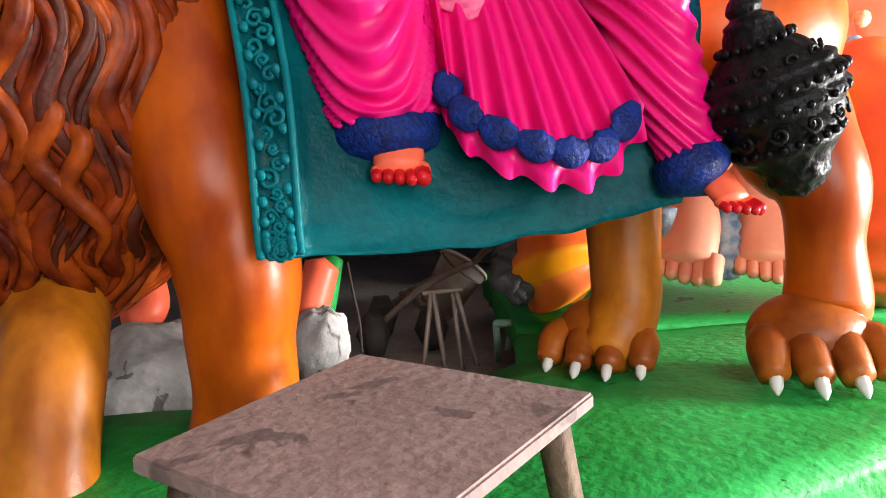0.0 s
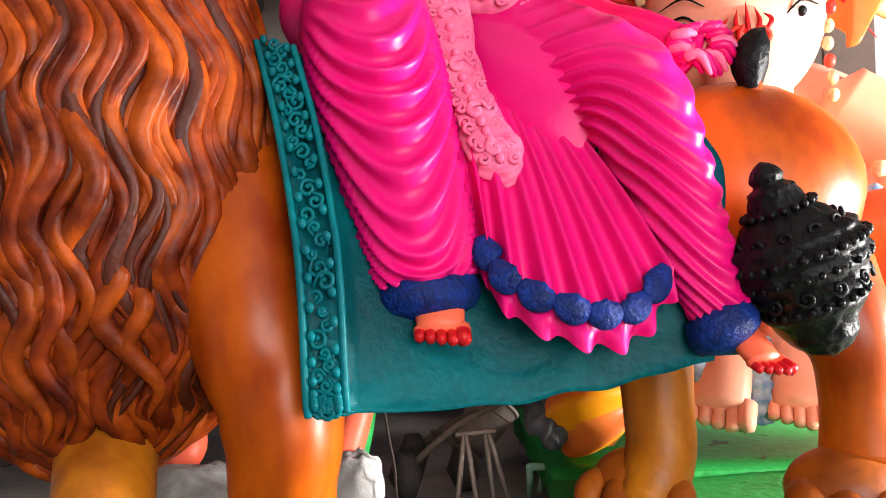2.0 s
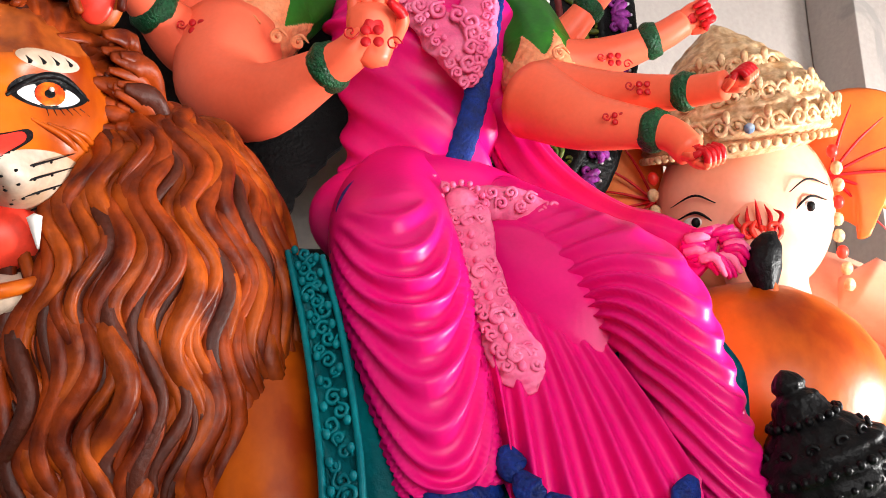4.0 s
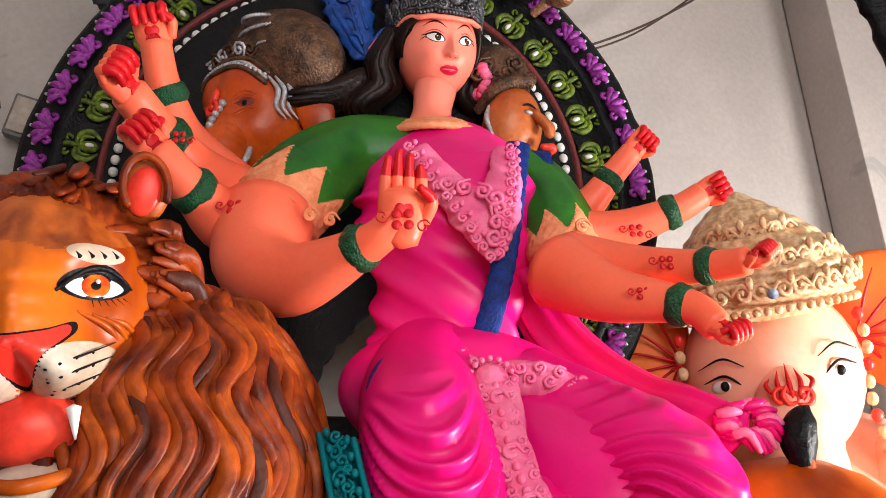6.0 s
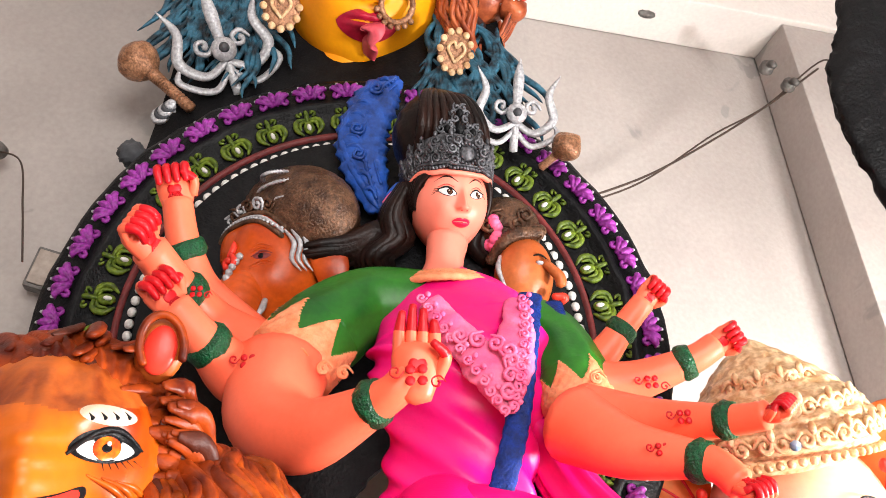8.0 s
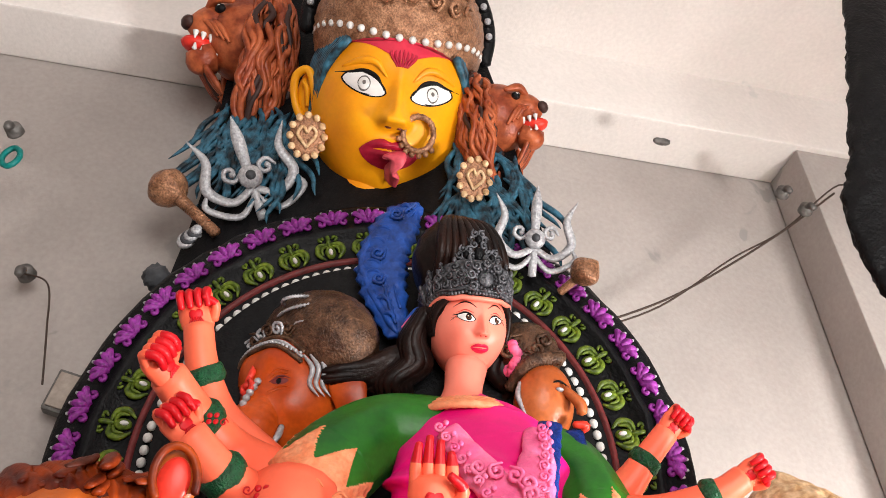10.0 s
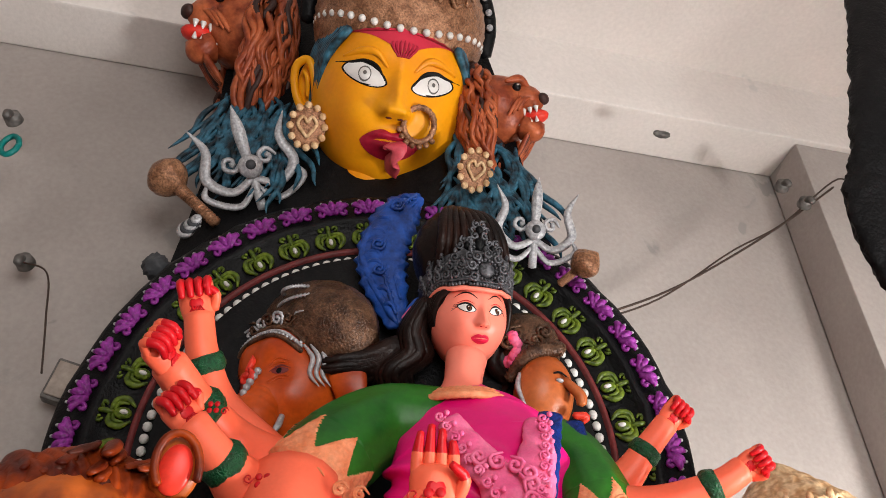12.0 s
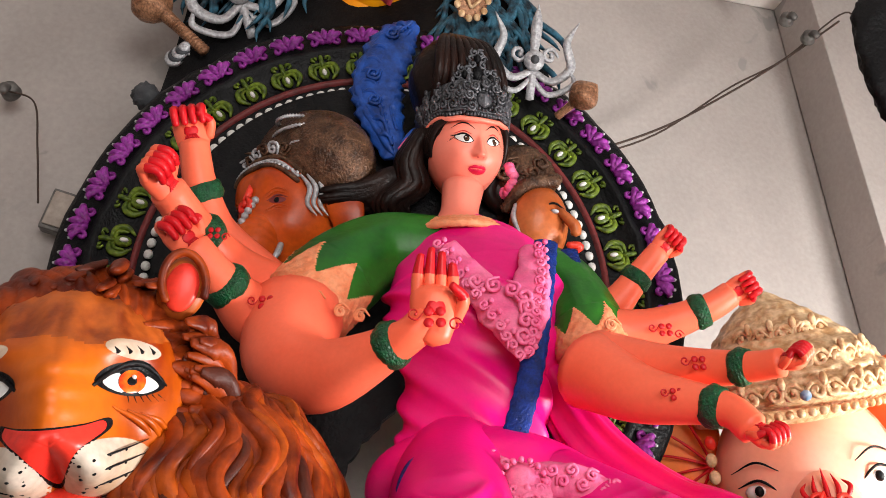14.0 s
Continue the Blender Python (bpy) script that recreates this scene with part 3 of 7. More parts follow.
for row in (1.30, 1.52):
    tube(bm, [e(0.50 + 1.05 * math.sin(t) * (1.85 - row), 0.25 - 0.72 * math.cos(t), row + 0.06) for t in [-1.3 + 0.26 * k for k in range(11)]], [0.03 * ER] * 11, 3, 7, 50, fold=lambda u, a: 1 + 0.5 * math.sin(u * 160))
# jewel on the brow
curl(bm, (0, 0, 0), 0.16 * ER, 1.1, 0.055 * ER, 4, Matrix.Translation(TUSKER.on(0.02, 0.0, 0.05)) @ pose(0, 0, 0, 10, 0, -34), -1, 1.2)
tube(bm, [TUSKER.on(-0.02, 0.10, 0.05), TUSKER.on(0.04, 0.24, 0.05), TUSKER.on(0.0, 0.36, 0.04)], [0.05 * ER, 0.06 * ER, 0.01 * ER], 4, 8, 14)
for q in range(5):
    ball(bm, TUSKER.on(0.20 - 0.04 * q, 0.06 - 0.075 * q, 0.05), (0.065 * ER,) * 3, 3, u=10, v=7)
finish(bm, "elephant_relief", [paint("burnt_orange_paint", (0.66, 0.10, 0.008), 0.34, (0.36, 0.04, 0.005), 5, 0.08, 60), BRONZE, BLACK, SILVER, CORAL, OXIDE], arch, label="burnt orange elephant face with a dark bronze carved crown in relief")
# face in profile on the other side
bm = bmesh.new()
fc, fu = V((0.299, 2.500, 2.371)), 0.0020
ball(bm, fc, (55 * fu, 45 * fu, 75 * fu), 0, (20, 0, 25), 24, 16)
tube(bm, [fc + V((34, -36, 12)) * fu, fc + V((58, -34, -16)) * fu, fc + V((60, -30, -32)) * fu], [8 * fu, 10 * fu, 9 * fu], 0, 10, 12)
tube(bm, [fc + V((44, -30, -52)) * fu, fc + V((64, -28, -54)) * fu, fc + V((58, -26, -64)) * fu], [6 * fu, 8 * fu, 4 * fu], 2, 8, 10)
tube(bm, [fc + V((8, -44, 18)) * fu, fc + V((26, -46, 22)) * fu, fc + V((42, -38, 14)) * fu], [1 * fu, 2 * fu, 1 * fu], 3, 6, 10)
ball(bm, fc + V((26, -42, 8)) * fu, (8 * fu, 5 * fu, 3.5 * fu), 4, (0, 0, 25), 10, 6)
tube(bm, [fc + V((-60, -10, 30)) * fu, fc + V((-20, -40, 64)) * fu, fc + V((36, -34, 74)) * fu], [10 * fu, 13 * fu, 12 * fu], 1, 12, 40, fold=lambda u, a: 1 + 0.12 * math.sin(u * 110))
ball(bm, fc + V((-22, 6, 105)) * fu, (62 * fu, 45 * fu, 70 * fu), 1, (0, -18, 0), 30, 18, fold=lambda d: 1 + 0.04 * math.sin(18 * math.atan2(d.y, d.x)) * math.sin(14 * d.z))
for q in range(6):
    curl(bm, (0, 0, 0), 17 * fu, 1.3, 4 * fu, 1, Matrix.Translation(fc + V((-58 + 17 * q, -38, 92 + 20 * math.sin(q * 2.1))) * fu), 1 if q % 2 else -1, q)
tube(bm, [fc + V((-40, -30, 30)) * fu, fc + V((-46, -36, 0)) * fu, fc + V((-34, -34, -40)) * fu], [4 * fu, 5 * fu, 2 * fu], 4, 8, 14)
finish(bm, "face_relief", [paint("copper_skin_paint", (0.60, 0.17, 0.05), 0.34, (0.42, 0.09, 0.02), 6, 0.1, 60), BRONZE, CORAL, BLACK, SILVER], arch, label="copper-skinned face in profile with a carved crown")

# ---- goddess ----
def fist(bm, at, size, aim, face, mi, red, open_hand=False):
    """A hand at the end of an arm: palm, four fingers, thumb; aim: from wrist to fingers, face: the palm's side."""
    at, aim, face = V(at), V(aim).normalized(), V(face).normalized()
    side = aim.cross(face).normalized()
    face = side.cross(aim).normalized()
    tube(bm, [at - aim * size * 0.75, at - aim * size * 0.2, at + aim * size * 0.45, at + aim * size * 0.7],
         [size * 0.42, size * 0.60, size * 0.66, size * 0.5], mi, 14, 10, 0.62, face)
    for k in range(4):
        o = side * size * (k - 1.5) * 0.31
        if open_hand:
            ln = (1.55, 1.75, 1.65, 1.35)[k]
            tube(bm, [at + o + aim * size * 0.5, at + o * 1.0 + aim * size * 1.0 + face * size * 0.08, at + o * 0.9 + aim * size * ln + face * size * 0.22],
                 [size * 0.17, size * 0.165, size * 0.10], mi, 8, 12, pick=lambda u, a: red if u > 0.52 else mi)
        else:
            tube(bm, [at + o + aim * size * 0.45, at + o + aim * size * 0.95 + face * size * 0.15, at + o + aim * size * 0.75 + face * size * 0.62,
                      at + o + aim * size * 0.28 + face * size * 0.55], [size * 0.17, size * 0.175, size * 0.16, size * 0.12], mi, 8, 14,
                 pick=lambda u, a: red if u > 0.45 else mi)
    tube(bm, [at - aim * size * 0.1 + side * size * 0.55, at + aim * size * 0.35 + side * size * 0.72 + face * size * 0.35, at + aim * size * 0.6 + side * size * 0.35 + face * size * 0.7],
         [size * 0.2, size * 0.17, size * 0.11], mi, 8, 10, pick=lambda u, a: red if u > 0.6 else mi)
    if not open_hand:
        # fan of painted strokes over the wrist
        for q in range(7):
            s0 = at + face * size * 0.40 - aim * size * 0.05 + side * size * (q - 3) * 0.05
            s1 = at - aim * size * (0.62 - 0.03 * abs(q - 3)) + side * size * (q - 3) * 0.13 + face * size * (0.33 - 0.03 * abs(q - 3))
            tube(bm, [s0, s0 * 0.45 + s1 * 0.55 + face * size * 0.02, s1], [size * 0.02, size * 0.04, size * 0.012], red, 6, 8)
    ball(bm, at + face * size * 0.36 + aim * size * 0.1, (size * 0.26, size * 0.26, size * 0.05), red, tuple(math.degrees(a) for a in face.to_track_quat("Z", "Y").to_euler()), 12, 6)


def bangle(bm, a, b, r, mi):
    a, b = V(a), V(b)
    tube(bm, [a, a + (b - a) * 0.3, a + (b - a) * 0.7, b], [r * 0.96, r * 1.1, r * 1.1, r * 0.96], mi, 18, 8, cap=True, fold=lambda u, t: 1 + 0.035 * math.sin(t * 14 + u * 9))


def arm(bm, pts, radii, hand_size, face, skin, red, ban, open_hand=False, aim=None):
    """An arm through pts, the last one the middle of the hand; a bangle before the wrist."""
    wrist, hand = V(pts[-2]), V(pts[-1])
    tube(bm, pts[:-1] + [tuple(wrist + (hand - wrist) * 0.85)], radii + [radii[-1] * 0.9], skin, 18, 26)
    back = (wrist - V(pts[-3])).normalized()
    bangle(bm, wrist - back * radii[-1] * 0.95, wrist + back * radii[-1] * 0.1, radii[-1] * 1.12, ban)
    fist(bm, hand, hand_size, V(aim) if aim else hand - wrist, face, skin, red, open_hand)


G_MATS = [PINK, ROSE, NAVY, SKIN, FACE, RED, GREEN, BANGLE, GOLDSKIN, HAIR, CROWN, WHITE, BLACK, FEATHER, LIP, IRISBROWN]
gPINK, gROSE, gNAVY, gSKIN, gFACE, gRED, gGREEN, gBANG, gTRIM, gHAIR, gCROWN, gWHITE, gBLACK, gFEATH, gLIP, gBROWN = range(16)


def swag(u, a, n, depth, lean, tilt=0.0, mid=0.0):
    """Hanging cloth: narrow rounded ridges that sag on a limb's front; tilt slants them."""
    b = (a - mid + math.pi) % (2 * math.pi) - math.pi
    bow = max(-1.0, 1 - (b / 1.05) ** 2)
    s = (u - lean * bow + tilt * math.sin(b)) * n + 0.22 * math.sin(1.7 * b + 11 * u)
    w = (0.5 + 0.5 * math.cos(2 * math.pi * s)) ** 1.5
    return 1 + depth * (w - 0.35) * max(0.0, 1 - (b / 1.75) ** 2) ** 0.7


def cut(a):
    """Where the zigzag border of a sleeve begins, round the arm."""
    return 0.93 - 0.24 * (1 - abs(2 * ((a * 7 / (2 * math.pi)) % 1.0) - 1)) ** 1.2


def goddess():
    bm = bmesh.new()
    # torso, wrapped in pink cloth with slanting folds
    tube(bm, [(-0.014, 2.220, 1.368), (0.031, 2.220, 1.538), (0.047, 2.240, 1.760), (0.056, 2.260, 1.986), (0.019, 2.320, 2.193), (0.004, 2.360, 2.320)],
         [0.2250, 0.2051, 0.2162, 0.2716, 0.2088, 0.0887],
         gPINK, 140, 220, 0.52, fold=lambda u, a: 1 + 0.12 * ((0.5 + 0.5 * math.cos(u * 52 + 5 * a + 1.2 * math.sin(a))) ** 1.7 - 0.35) * (min(1, max(0.15, u * 6 - 0.4)) if u < 0.66 else 0.3))
    # shoulders and green sleeves
    tube(bm, [(-0.009, 2.320, 2.194), (-0.225, 2.300, 2.191), (-0.358, 2.240, 2.076), (-0.445, 2.180, 1.940)],
         [0.1085, 0.1225, 0.1422, 0.1397], gGREEN, 180, 130, 0.85,
         fold=lambda u, a: 1 + 0.03 * math.sin(a * 9) * u * (u < 0.7) + (0.03 + 0.015 * math.sin(u * 60) * math.sin(a * 21)) * (u > cut(a)), pick=lambda u, a: gTRIM if u > cut(a) else gGREEN)
    tube(bm, [(0.171, 2.320, 2.147), (0.327, 2.300, 2.072), (0.384, 2.240, 1.910), (0.392, 2.200, 1.787)],
         [0.0898, 0.0925, 0.1052, 0.1081], gGREEN, 180, 130, 0.85,
         fold=lambda u, a: 1 + 0.03 * math.sin(a * 9) * u * (u < 0.7) + (0.03 + 0.015 * math.sin(u * 60) * math.sin(a * 21)) * (u > cut(a)), pick=lambda u, a: gTRIM if u > cut(a) else gGREEN)
    # arms on the one side
    arm(bm, [(-0.470, 2.150, 1.901), (-0.466, 2.050, 1.736), (-0.348, 1.950, 1.650), (-0.150, 1.800, 1.679), (-0.064, 1.770, 1.736)],
        [0.1434, 0.1186, 0.0947, 0.0486], 0.0917, (0.15, -1, 0.1), gSKIN, gRED, gBANG, True, (0.04, -0.12, 1))
    arm(bm, [(-0.493, 2.180, 1.915), (-0.576, 2.120, 1.892), (-0.652, 2.000, 1.945), (-0.736, 1.920, 2.028)],
        [0.1157, 0.0932, 0.0557], 0.0789, (0.3, -1, 0.1), gSKIN, gRED, gBANG)
    arm(bm, [(-0.546, 2.250, 2.002), (-0.676, 2.200, 2.077), (-0.759, 2.060, 2.140), (-0.822, 1.900, 2.204)],
        [0.1032, 0.0786, 0.0589], 0.0870, (0.6, -0.8, 0.1), gSKIN, gRED, gBANG)
    arm(bm, [(-0.596, 2.300, 2.064), (-0.755, 2.250, 2.223), (-0.799, 2.150, 2.349), (-0.829, 2.100, 2.504)],
        [0.0884, 0.0712, 0.0525], 0.0881, (0.1, -1, 0.0), gSKIN, gRED, gBANG)
    # arms on the other side
    arm(bm, [(0.420, 2.300, 1.934), (0.492, 2.280, 1.980), (0.566, 2.250, 2.060), (0.643, 2.220, 2.140)],
        [0.0784, 0.0523, 0.0402], 0.0595, (0.5, -0.8, 0), gSKIN, gRED, gBANG)
    arm(bm, [(0.421, 2.240, 1.854), (0.566, 2.200, 1.861), (0.716, 2.150, 1.897), (0.805, 2.130, 1.943)],
        [0.0841, 0.0598, 0.0426], 0.0591, (0.6, -0.8, 0), gSKIN, gRED, gBANG)
    arm(bm, [(0.396, 2.150, 1.734), (0.545, 2.000, 1.668), (0.690, 1.850, 1.618), (0.760, 1.780, 1.605)],
        [0.0987, 0.0622, 0.0384], 0.0504, (0.5, -0.8, 0.2), gSKIN, gRED, gBANG)
    arm(bm, [(0.357, 2.120, 1.708), (0.458, 1.980, 1.595), (0.610, 1.850, 1.518), (0.667, 1.800, 1.444)],
        [0.1096, 0.0752, 0.0430], 0.0543, (0.3, -0.9, 0.3), gSKIN, gRED, gBANG)
    # neck and head
    tube(bm, [(0.012, 2.360, 2.277), (0.018, 2.370, 2.358), (0.033, 2.380, 2.463)], [0.0973, 0.0662, 0.0730], gFACE, 20, 12)
    return bm


bm = goddess()
HT = (25.8, -3.8, 20.9)
H = Matrix.Translation((0.038, 2.390, 2.623)) @ pose(0, 0, 0, *HT)
HR = 0.1630


def h(x, y, z):
    return tuple(H @ V((x * HR, y * HR, z * HR)))


HEAD = Mould(H, HR, (0.86, 0.97, 1.10), face_relief, lambda z: 1 - 0.20 * max(0.0, -z) ** 1.8)
HEAD.build(bm, lambda x, y, z: gFACE, 120, 110)
HEAD.patch(bm, (0, -0.43), lips_edge(0.25, 0.085, 0.10), gLIP, 0.010)
HEAD.line(bm, [(-0.20, -0.425), (-0.06, -0.43), (0, -0.44), (0.06, -0.43), (0.20, -0.425)], [0.003, 0.007, 0.008, 0.007, 0.003], gRED, 16, lift=0.008)
for sx in (-1, 1):
    HEAD.patch(bm, (0.42 * sx, 0.13), eye_edge(sx, 0.212, 0.112, 0.074, (0.385, 0.12)), gHAIR, 0.006)
    HEAD.patch(bm, (0.42 * sx, 0.12), eye_edge(sx, 0.192, 0.092, 0.062, (0.385, 0.12)), gWHITE, 0.014)
    HEAD.patch(bm, (0.375 * sx + 0.035, 0.13), ring_edge(0.375 * sx + 0.035, 0.13, 0.082, 0.072), gHAIR, 0.020, 3)
    HEAD.patch(bm, (0.375 * sx + 0.035, 0.13), ring_edge(0.375 * sx + 0.035, 0.13, 0.056, 0.050), gBROWN, 0.025, 3)
    HEAD.patch(bm, (0.375 * sx + 0.035, 0.13), ring_edge(0.375 * sx + 0.035, 0.13, 0.030, 0.028), gBLACK, 0.030, 3)
    HEAD.line(bm, [(0.17 * sx, 0.10), (0.27 * sx, 0.19), (0.40 * sx, 0.226), (0.53 * sx, 0.19), (0.67 * sx, 0.165)], [0.008, 0.018, 0.024, 0.020, 0.004], gBLACK, 20)
    HEAD.line(bm, [(0.22 * sx, 0.10), (0.40 * sx, 0.062), (0.62 * sx, 0.13)], [0.006, 0.010, 0.006], gHAIR, 14)
    HEAD.line(bm, [(0.22 * sx, 0.225), (0.40 * sx, 0.278), (0.60 * sx, 0.215)], [0.004, 0.010, 0.004], gRED, 14)
    HEAD.line(bm, [(0.14 * sx, 0.33), (0.32 * sx, 0.425), (0.48 * sx, 0.42), (0.66 * sx, 0.32)], [0.006, 0.018, 0.016, 0.003], gHAIR, 20)
    for q in range(4):
        HEAD.line(bm, [((0.56 + 0.03 * q) * sx, 0.16 - 0.02 * q), ((0.66 + 0.02 * q) * sx, 0.19 - 0.045 * q)], [0.008, 0.002], gHAIR, 5)
    # white dot on the iris, a glint put in as colour
    ball(bm, HEAD.on(0.395 * sx + 0.04, 0.155, 0.03), (HR * 0.014,) * 3, gWHITE, u=8, v=6)
    ball(bm, HEAD.on(0.065 * sx, -0.215, -0.02), (HR * 0.028, HR * 0.03, HR * 0.014), gRED, HT, 8, 6)
    # ear with its rolled rim, and an ear stud
    ball(bm, h(0.88 * sx, 0.10, 0.02), (HR * 0.09, HR * 0.16, HR * 0.26), gFACE, HT, 14, 10)
    tube(bm, [h(0.90 * sx, -0.04, -0.14), h(0.97 * sx, 0.02, 0.10), h(0.98 * sx, 0.16, 0.27), h(0.96 * sx, 0.28, 0.10), h(0.92 * sx, 0.14, -0.24)], [0.03 * HR, 0.04 * HR, 0.045 * HR, 0.04 * HR, 0.05 * HR], gFACE, 10, 24)
    # side lock before the ear
    for q in range(5):
        tube(bm, [h((0.60 + 0.05 * q) * sx, -0.62 + 0.10 * q, 0.62), h((0.80 + 0.02 * q) * sx, -0.42 + 0.09 * q, 0.36), h((0.86 + 0.01 * q) * sx, -0.30 + 0.06 * q, 0.0), h((0.82 + 0.01 * q) * sx, -0.30 + 0.05 * q, -0.26)], [0.08 * HR, 0.08 * HR, 0.06 * HR, 0.01 * HR], gHAIR, 8, 20)
# hair and crown
ball(bm, h(0, 0.25, 0.28), (HR * 1.05, HR * 1.0, HR * 1.1), gHAIR, HT, 24, 14)
for k in range(66):
    s = (k % 33) / 32
    x0, side = -0.75 - 0.25 * s, -1
    tube(bm, [h(x0, 0.1 + 0.3 * s, 0.5 - 0.5 * s), h(-1.05 - 0.25 * s, 0.3, -0.5 - 0.1 * s), h(-1.3 - 0.9 * s, 0.3, -1.0 - 0.25 * rng.random()), h(-1.5 - 1.5 * s, 0.35, -1.1 - 0.45 * rng.random())],
         [0.12 * HR, 0.22 * HR, 0.19 * HR, 0.05 * HR], gHAIR, 9, 18, fold=lambda u, t: 1 + 0.15 * math.sin(u * 16 + t))
for k in range(34):
    s, e = rng.random(), rng.uniform(-0.15, 0.15)
    sx = -1 if k < 24 else 0.8
    wob = rng.uniform(0.06, 0.14)
    tube(bm, [h((0.80 + 0.2 * s) * sx, 0.15 + e, 0.35), h((1.02 + 0.30 * s) * sx, 0.12 + e, -0.35), h((0.92 + 0.45 * s - wob) * sx, 0.08 + e, -0.85), h((1.12 + 0.55 * s + wob) * sx, 0.1 + e, -1.25), h((1.0 + 0.75 * s) * sx, 0.12 + e, -1.6)],
         [0.10 * HR, 0.17 * HR, 0.18 * HR, 0.15 * HR, 0.03 * HR], gHAIR, 9, 24)
for k in range(8):
    s = k / 7
    tube(bm, [h(0.8, 0.2, 0.3), h(0.95 + 0.1 * s, 0.3, -0.5), h(1.0 + 0.35 * s, 0.2, -1.15 - 0.3 * s)], [0.1 * HR, 0.15 * HR, 0.04 * HR], gHAIR, 7, 12)
# dressed hair rising behind the tiara, in ridged strands
ball(bm, h(-0.16, 0.42, 1.50), (HR * 1.02, HR * 0.84, HR * 1.08), gHAIR, HT, 90, 40, fold=lambda d: 1 + 0.035 * abs(math.sin(15 * d.x + 5 * d.z)))
for k in range(9):
    a = (k - 4) * 0.26
    tube(bm, [h(0.9 * math.sin(a) - 0.05, -0.12, 0.9), h(0.85 * math.sin(a) - 0.10, -0.38, 1.60), h(0.65 * math.sin(a) - 0.18, -0.12, 2.30), h(0.2 * math.sin(a) - 0.24, 0.35, 2.62)], [0.10 * HR, 0.11 * HR, 0.10 * HR, 0.04 * HR], gHAIR, 8, 24)


def rim_z(a):
    """Height of the tiara's lower edge, round the head from the front."""
    return 0.60 + 0.14 * math.cos(2 * a) ** 2 * (abs(a) > 0.4) + 0.03 * (abs(a) <= 0.4) - 0.50 * step01(abs(a), 0.9, 1.75)


def tiara(a, s, lift=0.0):
    rad = 1.00 + 0.10 * s + lift
    z = rim_z(a) + s * (0.34 + 0.46 * math.cos(min(1.5, abs(a) * 0.85)))
    return h(rad * 0.92 * math.sin(a), 0.06 - rad * math.cos(a) + 0.30 * s * s, z)


rows = []
for i in range(61):
    a = (i / 30 - 1) * 1.75
    rows.append([bm.verts.new(tiara(a, j / 20, 0.02 * noise.noise(V((a * 9, j * 0.9, 2))))) for j in range(21)] + [bm.verts.new(tiara(a, 1.0, -0.14)), bm.verts.new(tiara(a, 0.0, -0.14))])
for i in range(60):
    for j in range(22):
        f = bm.faces.new((rows[i][j], rows[i + 1][j], rows[i + 1][j + 1], rows[i][j + 1]))
        f.material_index, f.smooth = gCROWN, True
for k in range(46):
    ball(bm, tiara((k / 22.5 - 1) * 1.72, 0.04, 0.03), (HR * 0.042,) * 3, gCROWN, u=8, v=6)
tube(bm, [tiara((k / 10 - 1) * 1.72, -0.09, 0.0) for k in range(21)], [0.055 * HR] * 21, gFACE, 8, 60)
tube(bm, [tiara((k / 10 - 1) * 1.72, 0.14, 0.02) for k in range(21)], [0.035 * HR] * 21, gCROWN, 8, 60)
for row, cnt in ((0.32, 15), (0.58, 13), (0.84, 11)):
    for k in range(cnt):
        a = (2 * k / (cnt - 1) - 1) * 1.55
        p = V(tiara(a, row, 0.03))
        m = Matrix.Translation(p) @ pose(0, 0, 0, HT[0] - 8, HT[1], HT[2]) @ pose(0, 0, 0, 0, 0, math.degrees(a))
        curl(bm, (0, 0, 0), 0.125 * HR, 1.4, 0.032 * HR, gCROWN, m, 1 if a > 0 else -1, math.pi * (a <= 0) + row * 3)
        ball(bm, m @ V((0.0, -0.01 * HR, 0.14 * HR)), (HR * 0.05, HR * 0.05, HR * 0.08), gCROWN, u=8, v=6)
# round boss on the front and a crest of scrolls above it
pb = V(tiara(0.0, 0.42, 0.06))
mb = Matrix.Translation(pb) @ pose(0, 0, 0, HT[0] - 10, HT[1], HT[2])
ball(bm, pb, (HR * 0.17, HR * 0.08, HR * 0.17), gCROWN, (HT[0] - 10, HT[1], HT[2]), 18, 10)
for k in range(18):
    t = k * math.pi / 9
    ball(bm, mb @ V((0.23 * HR * math.cos(t), -0.02 * HR, 0.23 * HR * math.sin(t))), (HR * 0.035,) * 3, gCROWN, u=7, v=5)
for k in range(7):
    t = radians(-30 + 40 * k)
    curl(bm, (0.36 * HR * math.cos(t), -0.01, 0.36 * HR * math.sin(t)), 0.12 * HR, 1.3, 0.03 * HR, gCROWN, mb, 1 if k > 3 else -1, t)
for x, z, q in ((0.0, 1.62, 0.24), (-0.30, 1.55, 0.15), (0.30, 1.55, 0.15), (0.0, 1.96, 0.16)):
    m = Matrix.Translation(h(x, -0.50 + 0.25 * (z - 1.5), z)) @ pose(0, 0, 0, *HT)
    ball(bm, m @ V((0, 0, 0)), (HR * q * 0.5, HR * 0.10, HR * q * 0.7), gBLACK, HT, 12, 8)
    for w in range(6):
        curl(bm, (HR * q * math.cos(w * 1.05), 0, HR * q * math.sin(w * 1.05)), 0.10 * HR, 1.2, 0.028 * HR, gCROWN, m, 1, w)
